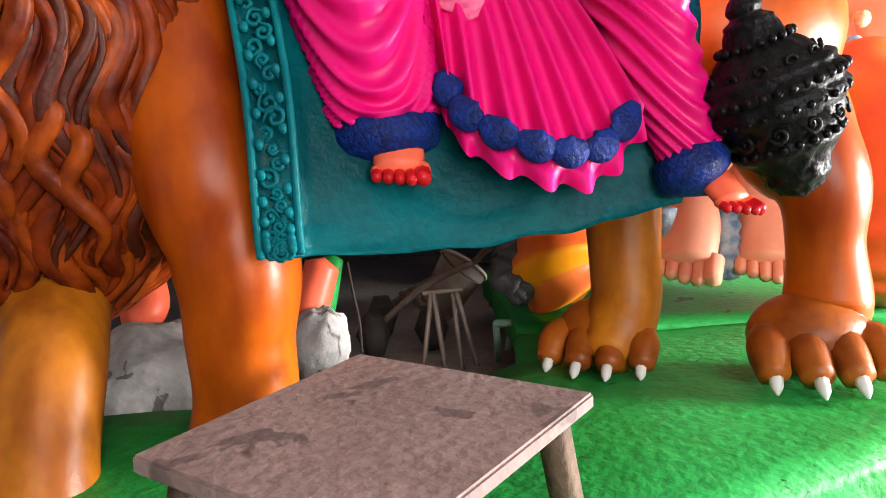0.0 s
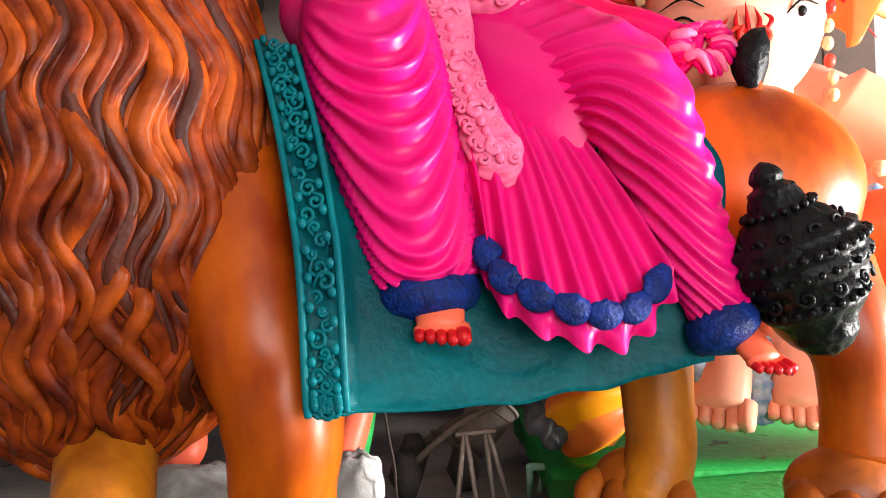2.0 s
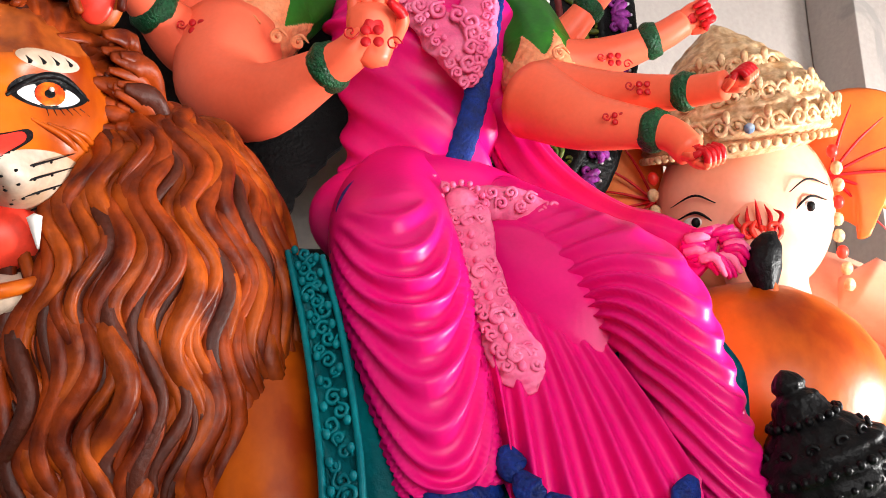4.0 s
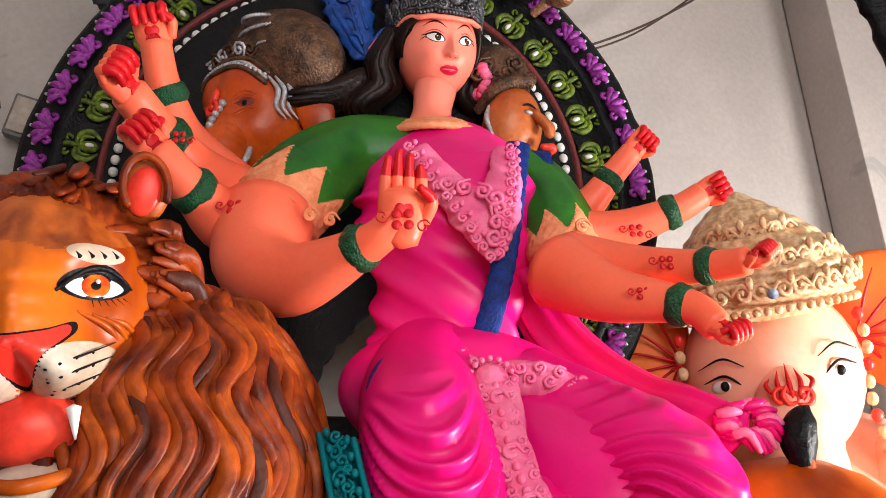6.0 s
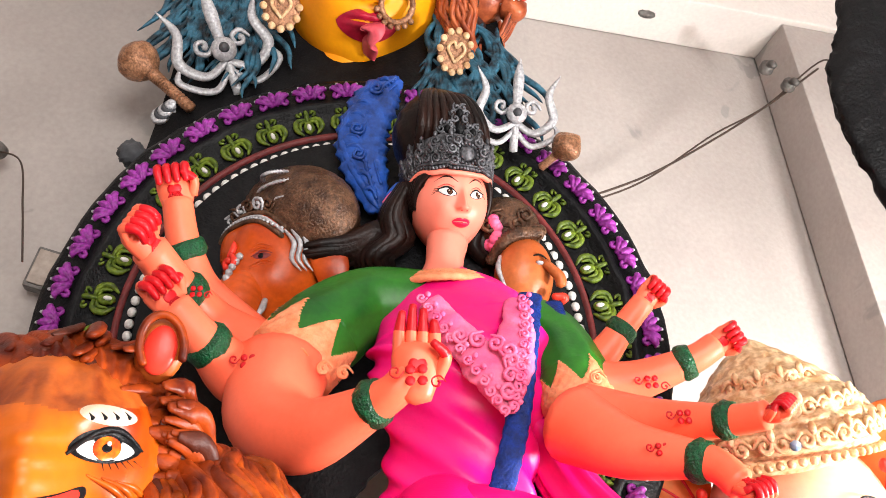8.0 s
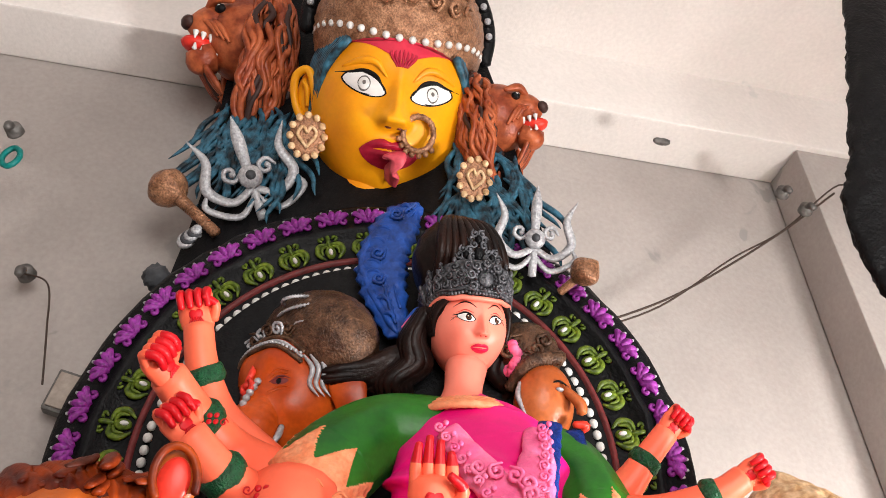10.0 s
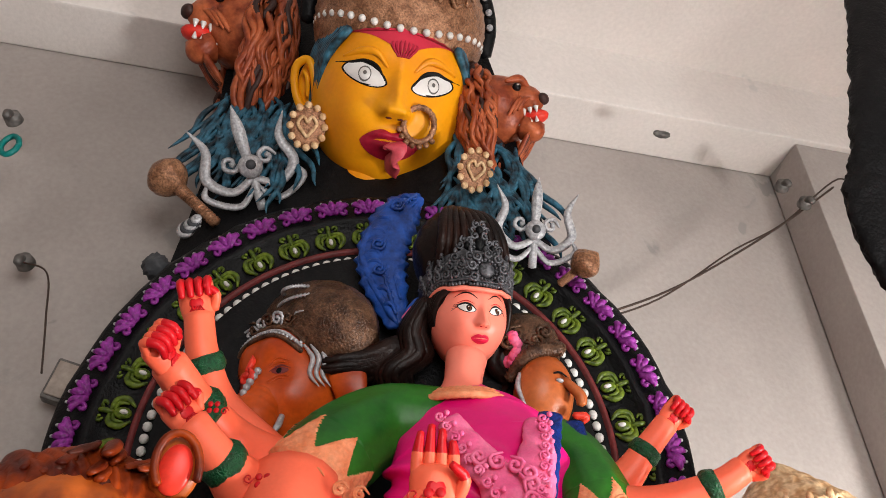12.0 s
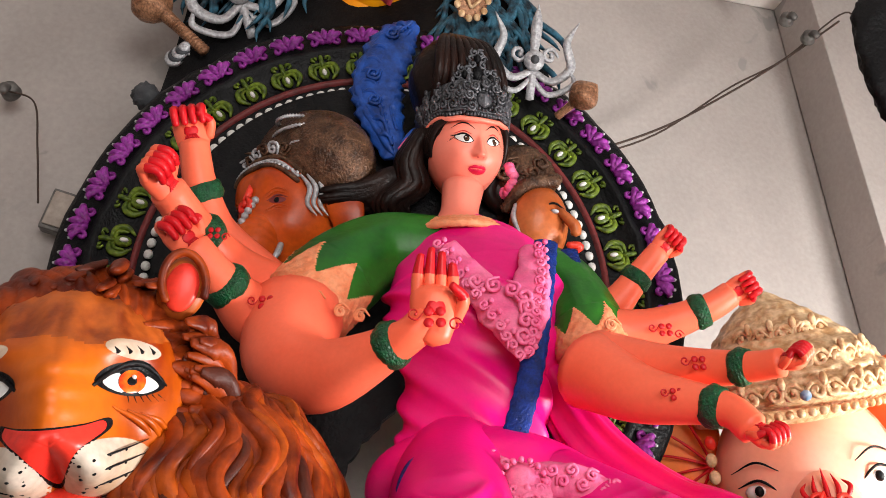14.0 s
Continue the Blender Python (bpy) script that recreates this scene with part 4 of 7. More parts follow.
# flower and feather
for k in range(14):
    a = k * 2.4
    ball(bm, h(0.98 + 0.02 * k % 0.1, -0.25 + 0.16 * math.cos(a), -0.55 + 0.3 * math.sin(a)), (HR * 0.14, HR * 0.14, HR * 0.14), gROSE, u=8, v=6)
tube(bm, [(-0.209, 2.420, 2.625), (-0.265, 2.420, 2.834), (-0.273, 2.420, 2.989), (-0.210, 2.420, 3.167), (-0.132, 2.420, 3.251)],
     [0.0401, 0.0866, 0.0968, 0.0885, 0.0269], gFEATH, 20, 40, 0.4,
     fold=lambda u, a: 1 + 0.10 * math.sin(u * 80) * abs(math.sin(a)) + 0.06 * math.sin(u * 40 + 5 * a))
quill = spline([(-0.209, 2.420, 2.625), (-0.265, 2.420, 2.834), (-0.273, 2.420, 2.989), (-0.210, 2.420, 3.167), (-0.132, 2.420, 3.251)], 26)
for k, p in enumerate(quill[2:-2]):
    w = 0.4 + 0.6 * math.sin(math.pi * (k + 1) / 23)
    if k % 2 == 0:
        tube(bm, [V(p) + V((a * w, b, c * w)) for a, b, c in ((0.008, -0.034, -0.010), (-0.020, -0.034, 0.022), (-0.052, -0.024, 0.022), (-0.066, -0.014, -0.004))], [0.004, 0.010, 0.011, 0.003], gFEATH, 8, 14)
    ball(bm, V(p) + V((0.020 * w, -0.030, 0)), (0.006, 0.006, 0.008), gFEATH, u=7, v=5)
tube(bm, [V(p) + V((0.004, -0.032, 0)) for p in quill[1:-1]], [0.007] * 24, gFEATH, 8, 40)
tube(bm, [V(p) + V((0.040, -0.026, 0)) for p in quill[3:-4]], [0.006] * 19, gFEATH, 8, 40)
tube(bm, [V(p) + V((-0.074 * math.sin(math.pi * k / 25), -0.016, 0)) for k, p in enumerate(quill)], [0.004] + [0.016] * 24 + [0.004], gFEATH, 10, 50)
for k, sz in ((7, 0.030), (12, 0.036), (19, 0.034)):
    curl(bm, (0, 0, 0), sz, 1.5, 0.007, gFEATH, Matrix.Translation(V(quill[k]) + V((-0.012, -0.044, 0))), -1, 0.6)
for q in range(3):
    tube(bm, [(-0.200 + 0.01 * q, 2.372, 2.60 + 0.028 * q), (-0.150 + 0.01 * q, 2.362, 2.63 + 0.030 * q), (-0.108, 2.372, 2.60 + 0.034 * q)], [0.006, 0.017, 0.005], gROSE if q == 1 else gFEATH, 8, 12)
# legs under pleated cloth
tube(bm, [(0.004, 2.200, 1.466), (-0.032, 1.950, 1.345), (-0.020, 1.800, 1.211), (0.013, 1.720, 1.040), (0.053, 1.640, 0.853), (0.073, 1.620, 0.735)],
     [0.1592, 0.1442, 0.1445, 0.1297, 0.1113, 0.1026],
     gPINK, 96, 260, 0.9, fold=lambda u, a: swag(u, a, 13.5, 0.25 * min(1, max(0.0, (u - 0.36 + 0.05 * math.cos(a)) * 5)), 0.17, 0.0, -0.1))
tube(bm, [(0.073, 1.620, 0.745), (0.075, 1.620, 0.712), (0.076, 1.620, 0.687)], [0.0984, 0.1037, 0.0898], gNAVY, 40, 12, 0.95)
tube(bm, [(0.220, 2.100, 1.352), (0.383, 1.980, 1.241), (0.513, 1.820, 1.128), (0.559, 1.700, 0.954), (0.590, 1.620, 0.794), (0.626, 1.580, 0.662)],
     [0.1448, 0.1417, 0.1299, 0.0970, 0.0741, 0.0569],
     gPINK, 96, 260, 0.9, fold=lambda u, a: swag(u, a, 14, 0.24 * min(1, max(0.0, (u - 0.14 + 0.10 * math.cos(a - 1.2)) * 2.4)), 0.06, 0.17, 0.25))
tube(bm, [(0.614, 1.580, 0.663), (0.628, 1.575, 0.632), (0.638, 1.570, 0.612)], [0.0632, 0.0715, 0.0630], gNAVY, 32, 10)
ball(bm, (0.080, 2.160, 1.371), (0.34, 0.20, 0.19), gPINK, (0, 8, 0), 40, 24)


# fan of pleats between the knees, with a navy and pink ruffled hem
def lerp(a, b, s):
    return V(a) + (V(b) - V(a)) * s


def lerp3(pts, s):
    return V(spline(pts, 101)[round(s * 100)])


hem = spline([(0.168, 1.620, 0.815), (0.216, 1.585, 0.730), (0.325, 1.565, 0.676), (0.436, 1.570, 0.670), (0.535, 1.595, 0.750)], 121)
top = spline([(0.098, 1.980, 1.302), (0.206, 1.980, 1.259), (0.273, 1.980, 1.230), (0.350, 1.960, 1.183)], 121)
grid = []
for j in range(121):
    s = j / 120
    col = []
    for i in range(25):
        t = i / 24
        p = lerp(top[j], hem[j], t)
        p.y -= 0.045 * t * ((0.5 + 0.5 * math.cos(2 * math.pi * 7 * s)) ** 1.6 - 0.4) + 0.05 * math.sin(math.pi * s) * t + 0.10 * math.sin(math.pi * t) * (1 - 0.4 * s)
        col.append(bm.verts.new(p))
    for k in range(4):
        w = math.cos(2 * math.pi * 6.5 * s)
        col.append(bm.verts.new(V(hem[j]) + V((0, -0.05 * math.sin(math.pi * s) - 0.022 + 0.016 * w * k / 2, -0.013 * (k + 1) + 0.008 * w * k / 3))))
    grid.append(col)
for j in range(120):
    for i in range(len(grid[0]) - 1):
        f = bm.faces.new((grid[j][i], grid[j][i + 1], grid[j + 1][i + 1], grid[j + 1][i]))
        f.material_index, f.smooth = gPINK, True
for k in range(7):
    part_pts = [V(hem[round(6 + 15.4 * k + 15.4 * q / 4)]) + V((0, -0.034 - 0.05 * math.sin(math.pi * (k + q / 4) / 7), 0.022 - 0.010 * math.cos(math.pi * (q - 2) / 4))) for q in range(5)]
    tube(bm, part_pts, [0.012, 0.025, 0.029, 0.025, 0.012], gNAVY, 16, 16, 0.5)


# rose relief necklace, navy sash, waist belt and hanging panel
for pts in ([(-0.033, 2.130, 2.106), (0.054, 2.100, 1.968), (0.127, 2.070, 1.848), (0.175, 2.070, 1.730)], [(0.229, 2.150, 2.107), (0.217, 2.100, 1.981), (0.190, 2.070, 1.846), (0.175, 2.070, 1.730)]):
    tube(bm, pts, [0.034, 0.050, 0.056, 0.016], gROSE, 20, 60, 0.40, fold=lambda u, a: 1 + 0.16 * math.sin(u * 40) * math.cos(a) + 0.10 * math.sin(u * 23 + a * 4))
for k in range(7):
    p = lerp3([(0.053, 2.060, 1.959), (0.184, 2.040, 1.901), (0.177, 2.040, 1.784)], k / 6)
    curl(bm, (0, 0, 0), 0.028, 1.4, 0.007, gROSE, Matrix.Translation(p), 1 if k % 2 else -1, k)
for edge_pts in ([(-0.055, 2.095, 2.100), (0.020, 2.065, 1.965), (0.098, 2.030, 1.830), (0.160, 2.045, 1.730)], [(0.245, 2.120, 2.100), (0.236, 2.065, 1.970), (0.212, 2.035, 1.840), (0.185, 2.045, 1.740)]):
    for k, p in enumerate(spline(edge_pts, 12)):
        curl(bm, (0, 0, 0), 0.017, 1.3, 0.005, gROSE, Matrix.Translation(p), 1 if k % 2 else -1, k)
        ball(bm, V(p) + V((0.02, 0.0, 0.012)), (0.009, 0.008, 0.009), gROSE, u=7, v=5)
tube(bm, [(0.276, 2.180, 2.141), (0.238, 2.100, 1.927), (0.194, 2.080, 1.700), (0.123, 2.070, 1.474)], [0.036, 0.036, 0.034, 0.034], gNAVY, 20, 60, 0.35, fold=lambda u, a: 1 + 0.05 * math.sin(u * 110))
tube(bm, [(0.356, 2.260, 2.151), (0.353, 2.220, 2.033), (0.326, 2.220, 1.959)], [0.03, 0.034, 0.01], gNAVY, 14, 20, 0.4)
nc = V((0.015, 2.320, 2.251))
for q, (rad, thick, mi) in enumerate(((0.100, 0.016, gTRIM), (0.116, 0.015, gTRIM), (0.132, 0.013, gTRIM))):
    tube(bm, [nc + V((rad * 1.08 * math.cos(t), rad * 0.95 * math.sin(t), 0.030 - 0.014 * q + 0.028 * math.sin(t))) for t in [k * 0.5236 for k in range(13)]], [thick] * 13, mi, 12, 80, fold=lambda u, t: 1 + 0.10 * math.sin(u * 210))
# end of the cloth falling from the shoulder behind the arm to the knee
tube(bm, [(0.275, 2.280, 1.767), (0.339, 2.250, 1.584), (0.437, 2.200, 1.448), (0.539, 2.100, 1.343), (0.620, 2.000, 1.295), (0.721, 1.930, 1.228)],
     [0.07, 0.075, 0.075, 0.07, 0.06, 0.055], gPINK, 40, 70, 0.6, fold=lambda u, a: 1 + 0.10 * math.sin(a * 8 + u * 3))
for k in range(26):
    a, q = k * 2.39, rng.random()
    p = V((0.705, 1.930, 1.251)) + V((0.05 * math.cos(a), -0.03 * q, 0.035 * math.sin(a)))
    tube(bm, [p, p + V((0.03, -0.01, 0.004)), p + V((0.055, -0.005, -0.012 + 0.03 * math.sin(a)))], [0.012, 0.013, 0.006], gPINK if k % 3 else gROSE, 7, 6)
# belt and hanging panel
tube(bm, [(0.054, 1.980, 1.429), (0.139, 1.940, 1.374), (0.259, 1.930, 1.369), (0.409, 1.950, 1.324)], [0.030, 0.044, 0.042, 0.018], gROSE, 22, 60, 0.5, fold=lambda u, a: 1 + 0.12 * math.sin(u * 60) * math.cos(a) + 0.06 * math.sin(a * 5 + u * 30))
ball(bm, (0.135, 1.910, 1.363), (0.045, 0.03, 0.045), gROSE)
for k, p in enumerate(spline([(0.054, 1.955, 1.432), (0.139, 1.912, 1.382), (0.259, 1.902, 1.376), (0.409, 1.935, 1.330)], 18)):
    curl(bm, (0, 0, 0.014 * (1 if k % 2 else -1)), 0.017, 1.3, 0.005, gROSE, Matrix.Translation(p), 1 if k % 2 else -1, k)
for q in range(16):
    t = q * math.pi / 8
    ball(bm, (0.135 + 0.052 * math.cos(t), 1.890, 1.363 + 0.052 * math.sin(t)), (0.008, 0.007, 0.008), gROSE, u=7, v=5)
tube(bm, [(0.143, 1.900, 1.345), (0.158, 1.780, 1.185), (0.188, 1.690, 1.060), (0.222, 1.640, 0.968), (0.240, 1.630, 0.915)], [0.055, 0.046, 0.044, 0.050, 0.012], gROSE, 40, 120, 0.36,
     fold=lambda u, a: 1 + 0.10 * math.sin(u * 75) * math.cos(a) + 0.10 * math.sin(u * 31 + a * 5))
panel = spline([(0.143, 1.880, 1.345), (0.158, 1.762, 1.185), (0.188, 1.672, 1.060), (0.222, 1.622, 0.968)], 15)
for k, p in enumerate(panel):
    for sx in (-1, 1):
        curl(bm, (0.030 * sx, 0, 0.008 * (k % 2)), 0.014, 1.2, 0.0045, gROSE, Matrix.Translation(p) @ pose(0, 0, 0, -20), sx, k)
    if k % 4 == 1:
        for q in range(3):
            curl(bm, (0, -0.004, 0), 0.026 - 0.009 * q, 1.0, 0.0055, gROSE, Matrix.Translation(p) @ pose(0, 0, 0, -20), 1, q)
    else:
        ball(bm, V(p) + V((0, -0.006, 0)), (0.009, 0.008, 0.011), gROSE, u=8, v=6)
# cloth sunk between the thighs
tube(bm, [(0.140, 2.020, 1.300), (0.260, 1.930, 1.200), (0.375, 1.850, 1.080), (0.440, 1.790, 0.960)], [0.11, 0.135, 0.14, 0.08], gPINK, 60, 60, 0.6, fold=lambda u, a: 1 + 0.015 * math.sin(a * 10 + u * 5))
# navy edge along the outer thigh
tube(bm, [(-0.071, 1.920, 1.456), (-0.130, 1.860, 1.382), (-0.151, 1.800, 1.263), (-0.147, 1.750, 1.154)], [0.012, 0.014, 0.013, 0.008], gNAVY, 8, 30)
# scrolls on the sleeve borders
for p in ((-0.518, 2.060, 1.930), (-0.449, 2.030, 1.876), (-0.395, 2.040, 1.904), (-0.324, 2.040, 1.864), (-0.273, 2.070, 1.861), (0.430, 2.100, 1.833), (0.389, 2.080, 1.776)):
    for q in range(2):
        curl(bm, (0, 0, 0), 0.026 - 0.011 * q, 1.2, 0.005, gTRIM, Matrix.Translation(p), 1, q)
# henna strokes
for p, r in (((-0.062, 1.720, 1.708), 0.02), ((-0.524, 2.000, 1.877), 0.016), ((0.587, 2.130, 1.828), 0.015), ((0.584, 1.880, 1.640), 0.014), ((0.512, 1.860, 1.556), 0.012), ((-0.696, 2.020, 2.107), 0.014)):
    m = Matrix.Translation(p)
    for q in range(4):
        a = q * 1.57 + 0.78
        ball(bm, V(p) + V((r * math.cos(a), 0, r * math.sin(a))), (r * 0.62, 0.004, r * 0.62), gRED, (0, 0, 0), 10, 6)
    curl(bm, (r * 2.4, 0, -r), r, 1.2, 0.0022, gRED, m)
    curl(bm, (-r * 2.4, 0, r * 0.5), r, 1.2, 0.0022, gRED, m, -1)



def foot(bm, heel, toe, wide, skin, red):
    heel, toe = V(heel), V(toe)
    d = (toe - heel)
    side = d.cross(V((0, 0, 1))).normalized()
    tube(bm, [heel + V((0, 0, wide * 0.8)), heel + d * 0.45 + V((0, 0, wide * 0.45)), heel + d * 0.8], [wide * 0.72, wide * 0.85, wide * 0.8], skin, 16, 14, 0.6, (0, 0, 1))
    for k in range(5):
        o = side * wide * (k - 2) * 0.36
        ln = (1.12, 1.16, 1.12, 1.06, 1.0)[k]
        w = wide * (0.30 if k == 0 else 0.21)
        tube(bm, [heel + d * 0.75 + o, heel + d * ln + o + V((0, 0, -wide * 0.08))], [w, w * 0.9], skin, 8, 8, pick=lambda u, a: red if u > 0.45 else skin)


foot(bm, (0.096, 1.620, 0.681), (0.095, 1.520, 0.647), 0.0539, gSKIN, gRED)
foot(bm, (0.652, 1.600, 0.602), (0.689, 1.500, 0.570), 0.0443, gSKIN, gRED)
finish(bm, "goddess_statue", G_MATS, label="many-armed seated goddess idol in glossy pink draped cloth", category="statue")

# ---- lion ----
L_MATS = [LION, MANE, MANEDARK, OCHRE, PAWBROWN, MUZZLE, CORAL, WHITE, BLACK, IRIS, BROWTAN, RUST]
lOR, lMANE, lDARK, lOCH, lPAW, lMUZ, lCOR, lWHI, lBLK, lIRIS, lTAN, lRUST = range(12)
bm = bmesh.new()
tube(bm, [(-0.495, 1.900, 0.849), (-0.191, 2.060, 0.805), (0.259, 2.140, 0.764), (0.636, 2.100, 0.821), (0.847, 2.020, 0.887), (0.986, 2.050, 0.809)],
     [0.28, 0.30, 0.27, 0.28, 0.29, 0.22], lOR, 40, 40)
# shoulder, fore legs
tube(bm, [(-0.400, 1.950, 1.108), (-0.312, 1.800, 0.875), (-0.247, 1.660, 0.654), (-0.199, 1.620, 0.480), (-0.203, 1.620, 0.353), (-0.201, 1.620, 0.223), (-0.229, 1.600, 0.079)],
     [0.1611, 0.1893, 0.1359, 0.1150, 0.0997, 0.0968, 0.1051], lOR, 64, 120,
     fold=lambda u, a: 1 + 0.075 * math.cos(3 * a + 1) * step01(u, 0.30, 0.55) - 0.10 * ga(u - 0.40 - 0.05 * math.sin(a), 0.035) * max(0.0, math.cos(a - 0.4)))
tube(bm, [(-0.572, 1.900, 0.782), (-0.574, 1.800, 0.536), (-0.560, 1.720, 0.437), (-0.526, 1.580, 0.341), (-0.528, 1.500, 0.207), (-0.526, 1.460, 0.125)],
     [0.1228, 0.1182, 0.0983, 0.0908, 0.0921, 0.0982], lOCH, 28, 30)
# hind legs
tube(bm, [(0.620, 1.980, 0.576), (0.617, 1.950, 0.422), (0.614, 1.930, 0.320), (0.581, 1.900, 0.249), (0.543, 1.860, 0.210)],
     [0.0914, 0.0820, 0.0805, 0.0795, 0.0578], lOCH, 24, 26)
tube(bm, [(0.925, 1.980, 0.874), (0.967, 1.870, 0.680), (1.002, 1.800, 0.572), (1.012, 1.800, 0.450), (1.023, 1.800, 0.312), (0.991, 1.760, 0.236)],
     [0.1531, 0.1348, 0.0988, 0.0804, 0.0912, 0.0581], lOR, 28, 34)


def paw(bm, at, wide, turn):
    m = pose(*at, 0, 0, turn)
    ball(bm, m @ V((0, wide * 0.42, wide * 0.62)), (wide * 0.86, wide * 0.75, wide * 0.60), lPAW, (0, 0, turn), 24, 16)
    for k in range(4):
        x = (k - 1.5) * wide * 0.5
        f = -wide * (0.42 - 0.10 * abs(k - 1.5))
        tube(bm, [m @ V((x * 0.7, wide * 0.5, wide * 0.62)), m @ V((x, f * 0.3, wide * 0.55)), m @ V((x * 1.05, f * 1.6, wide * 0.26))], [wide * 0.25, wide * 0.29, wide * 0.22], lPAW, 14, 14)
        tube(bm, [m @ V((x * 1.05, f * 1.75, wide * 0.26)), m @ V((x * 1.07, f * 2.1, wide * 0.15)), m @ V((x * 1.08, f * 2.3, 0.01))], [wide * 0.10, wide * 0.085, wide * 0.02], lWHI, 8, 8)


paw(bm, (0.544, 1.901, 0.165), 0.13, -28)
paw(bm, (0.960, 1.713, 0.165), 0.15, -6)
# head
LT = (13.7, -8.3, 15.1)
LH = Matrix.Translation((-0.816, 1.620, 1.485)) @ pose(0, 0, 0, *LT)
LR = 0.2378


def l(x, y, z):
    return tuple(LH @ V((x * LR, y * LR, z * LR)))


def lion_relief(x, z):
    ax = abs(x)
    k = step01(-z, -0.75, 0.15)
    r = (0.10 + 0.36 * k) * ga(x, 0.30 + 0.05 * k) * step01(z, -0.62, -0.30) * ga(max(0.0, z - 0.2), 0.45)
    r += 0.50 * ga(ax - 0.30, 0.29) * ga(z + 0.58, 0.23) - 0.06 * ga(x, 0.05) * ga(z + 0.62, 0.2)
    r += -0.11 * ga(ax - 0.52, 0.2) * ga(z - 0.09, 0.13) + 0.07 * ga(ax - 0.53, 0.15) * ga(z - 0.07, 0.09)
    r += 0.12 * ga(ax - 0.46, 0.26) * ga(z - 0.36, 0.14) + 0.10 * ga(ax - 0.72, 0.18) * ga(z + 0.2, 0.32)
    r += 0.022 * math.sin(ax * 19) * ga(z - 0.62, 0.28) + 0.018 * math.sin(z * 34 + 3 * ax) * ga(x, 0.34) * ga(z - 0.12, 0.22)
    return r + 0.02 * math.sin(26 * (ax + 0.5 * z)) * ga(ax - 0.72, 0.12) * ga(z + 0.42, 0.25)


def lion_paint(x, y, z):
    if y > -0.1:
        return lOR
    if z < -0.84:
        return lCOR if abs(x) < 0.45 else lOR
    return lTAN if z > 0.42 + 0.10 * noise.noise(V((x * 3, z * 3, 2))) else lOR


FACE_L = Mould(LH, LR, (1.0, 0.9, 1.03), lion_relief, lambda z: 1 - 0.10 * max(0.0, -z) ** 2)
FACE_L.build(bm, lion_paint, 130, 120)
NOSE = [(-0.34, -0.20), (-0.2, -0.235), (0.0, -0.25), (0.2, -0.235), (0.34, -0.20), (0.36, -0.26), (0.29, -0.33), (0.20, -0.40), (0.12, -0.50), (0.05, -0.60), (0.0, -0.63), (-0.05, -0.60), (-0.12, -0.50), (-0.20, -0.40), (-0.29, -0.33), (-0.36, -0.26)]
NOSE = [tuple(p) for p in spline(NOSE + NOSE[:1], 65)[:-1]]
FACE_L.patch(bm, (0, -0.36), [(x * 1.11, (z + 0.36) * 1.13 - 0.36) for x, z in NOSE], lBLK, 0.010)
FACE_L.patch(bm, (0, -0.36), NOSE, lCOR, 0.020)
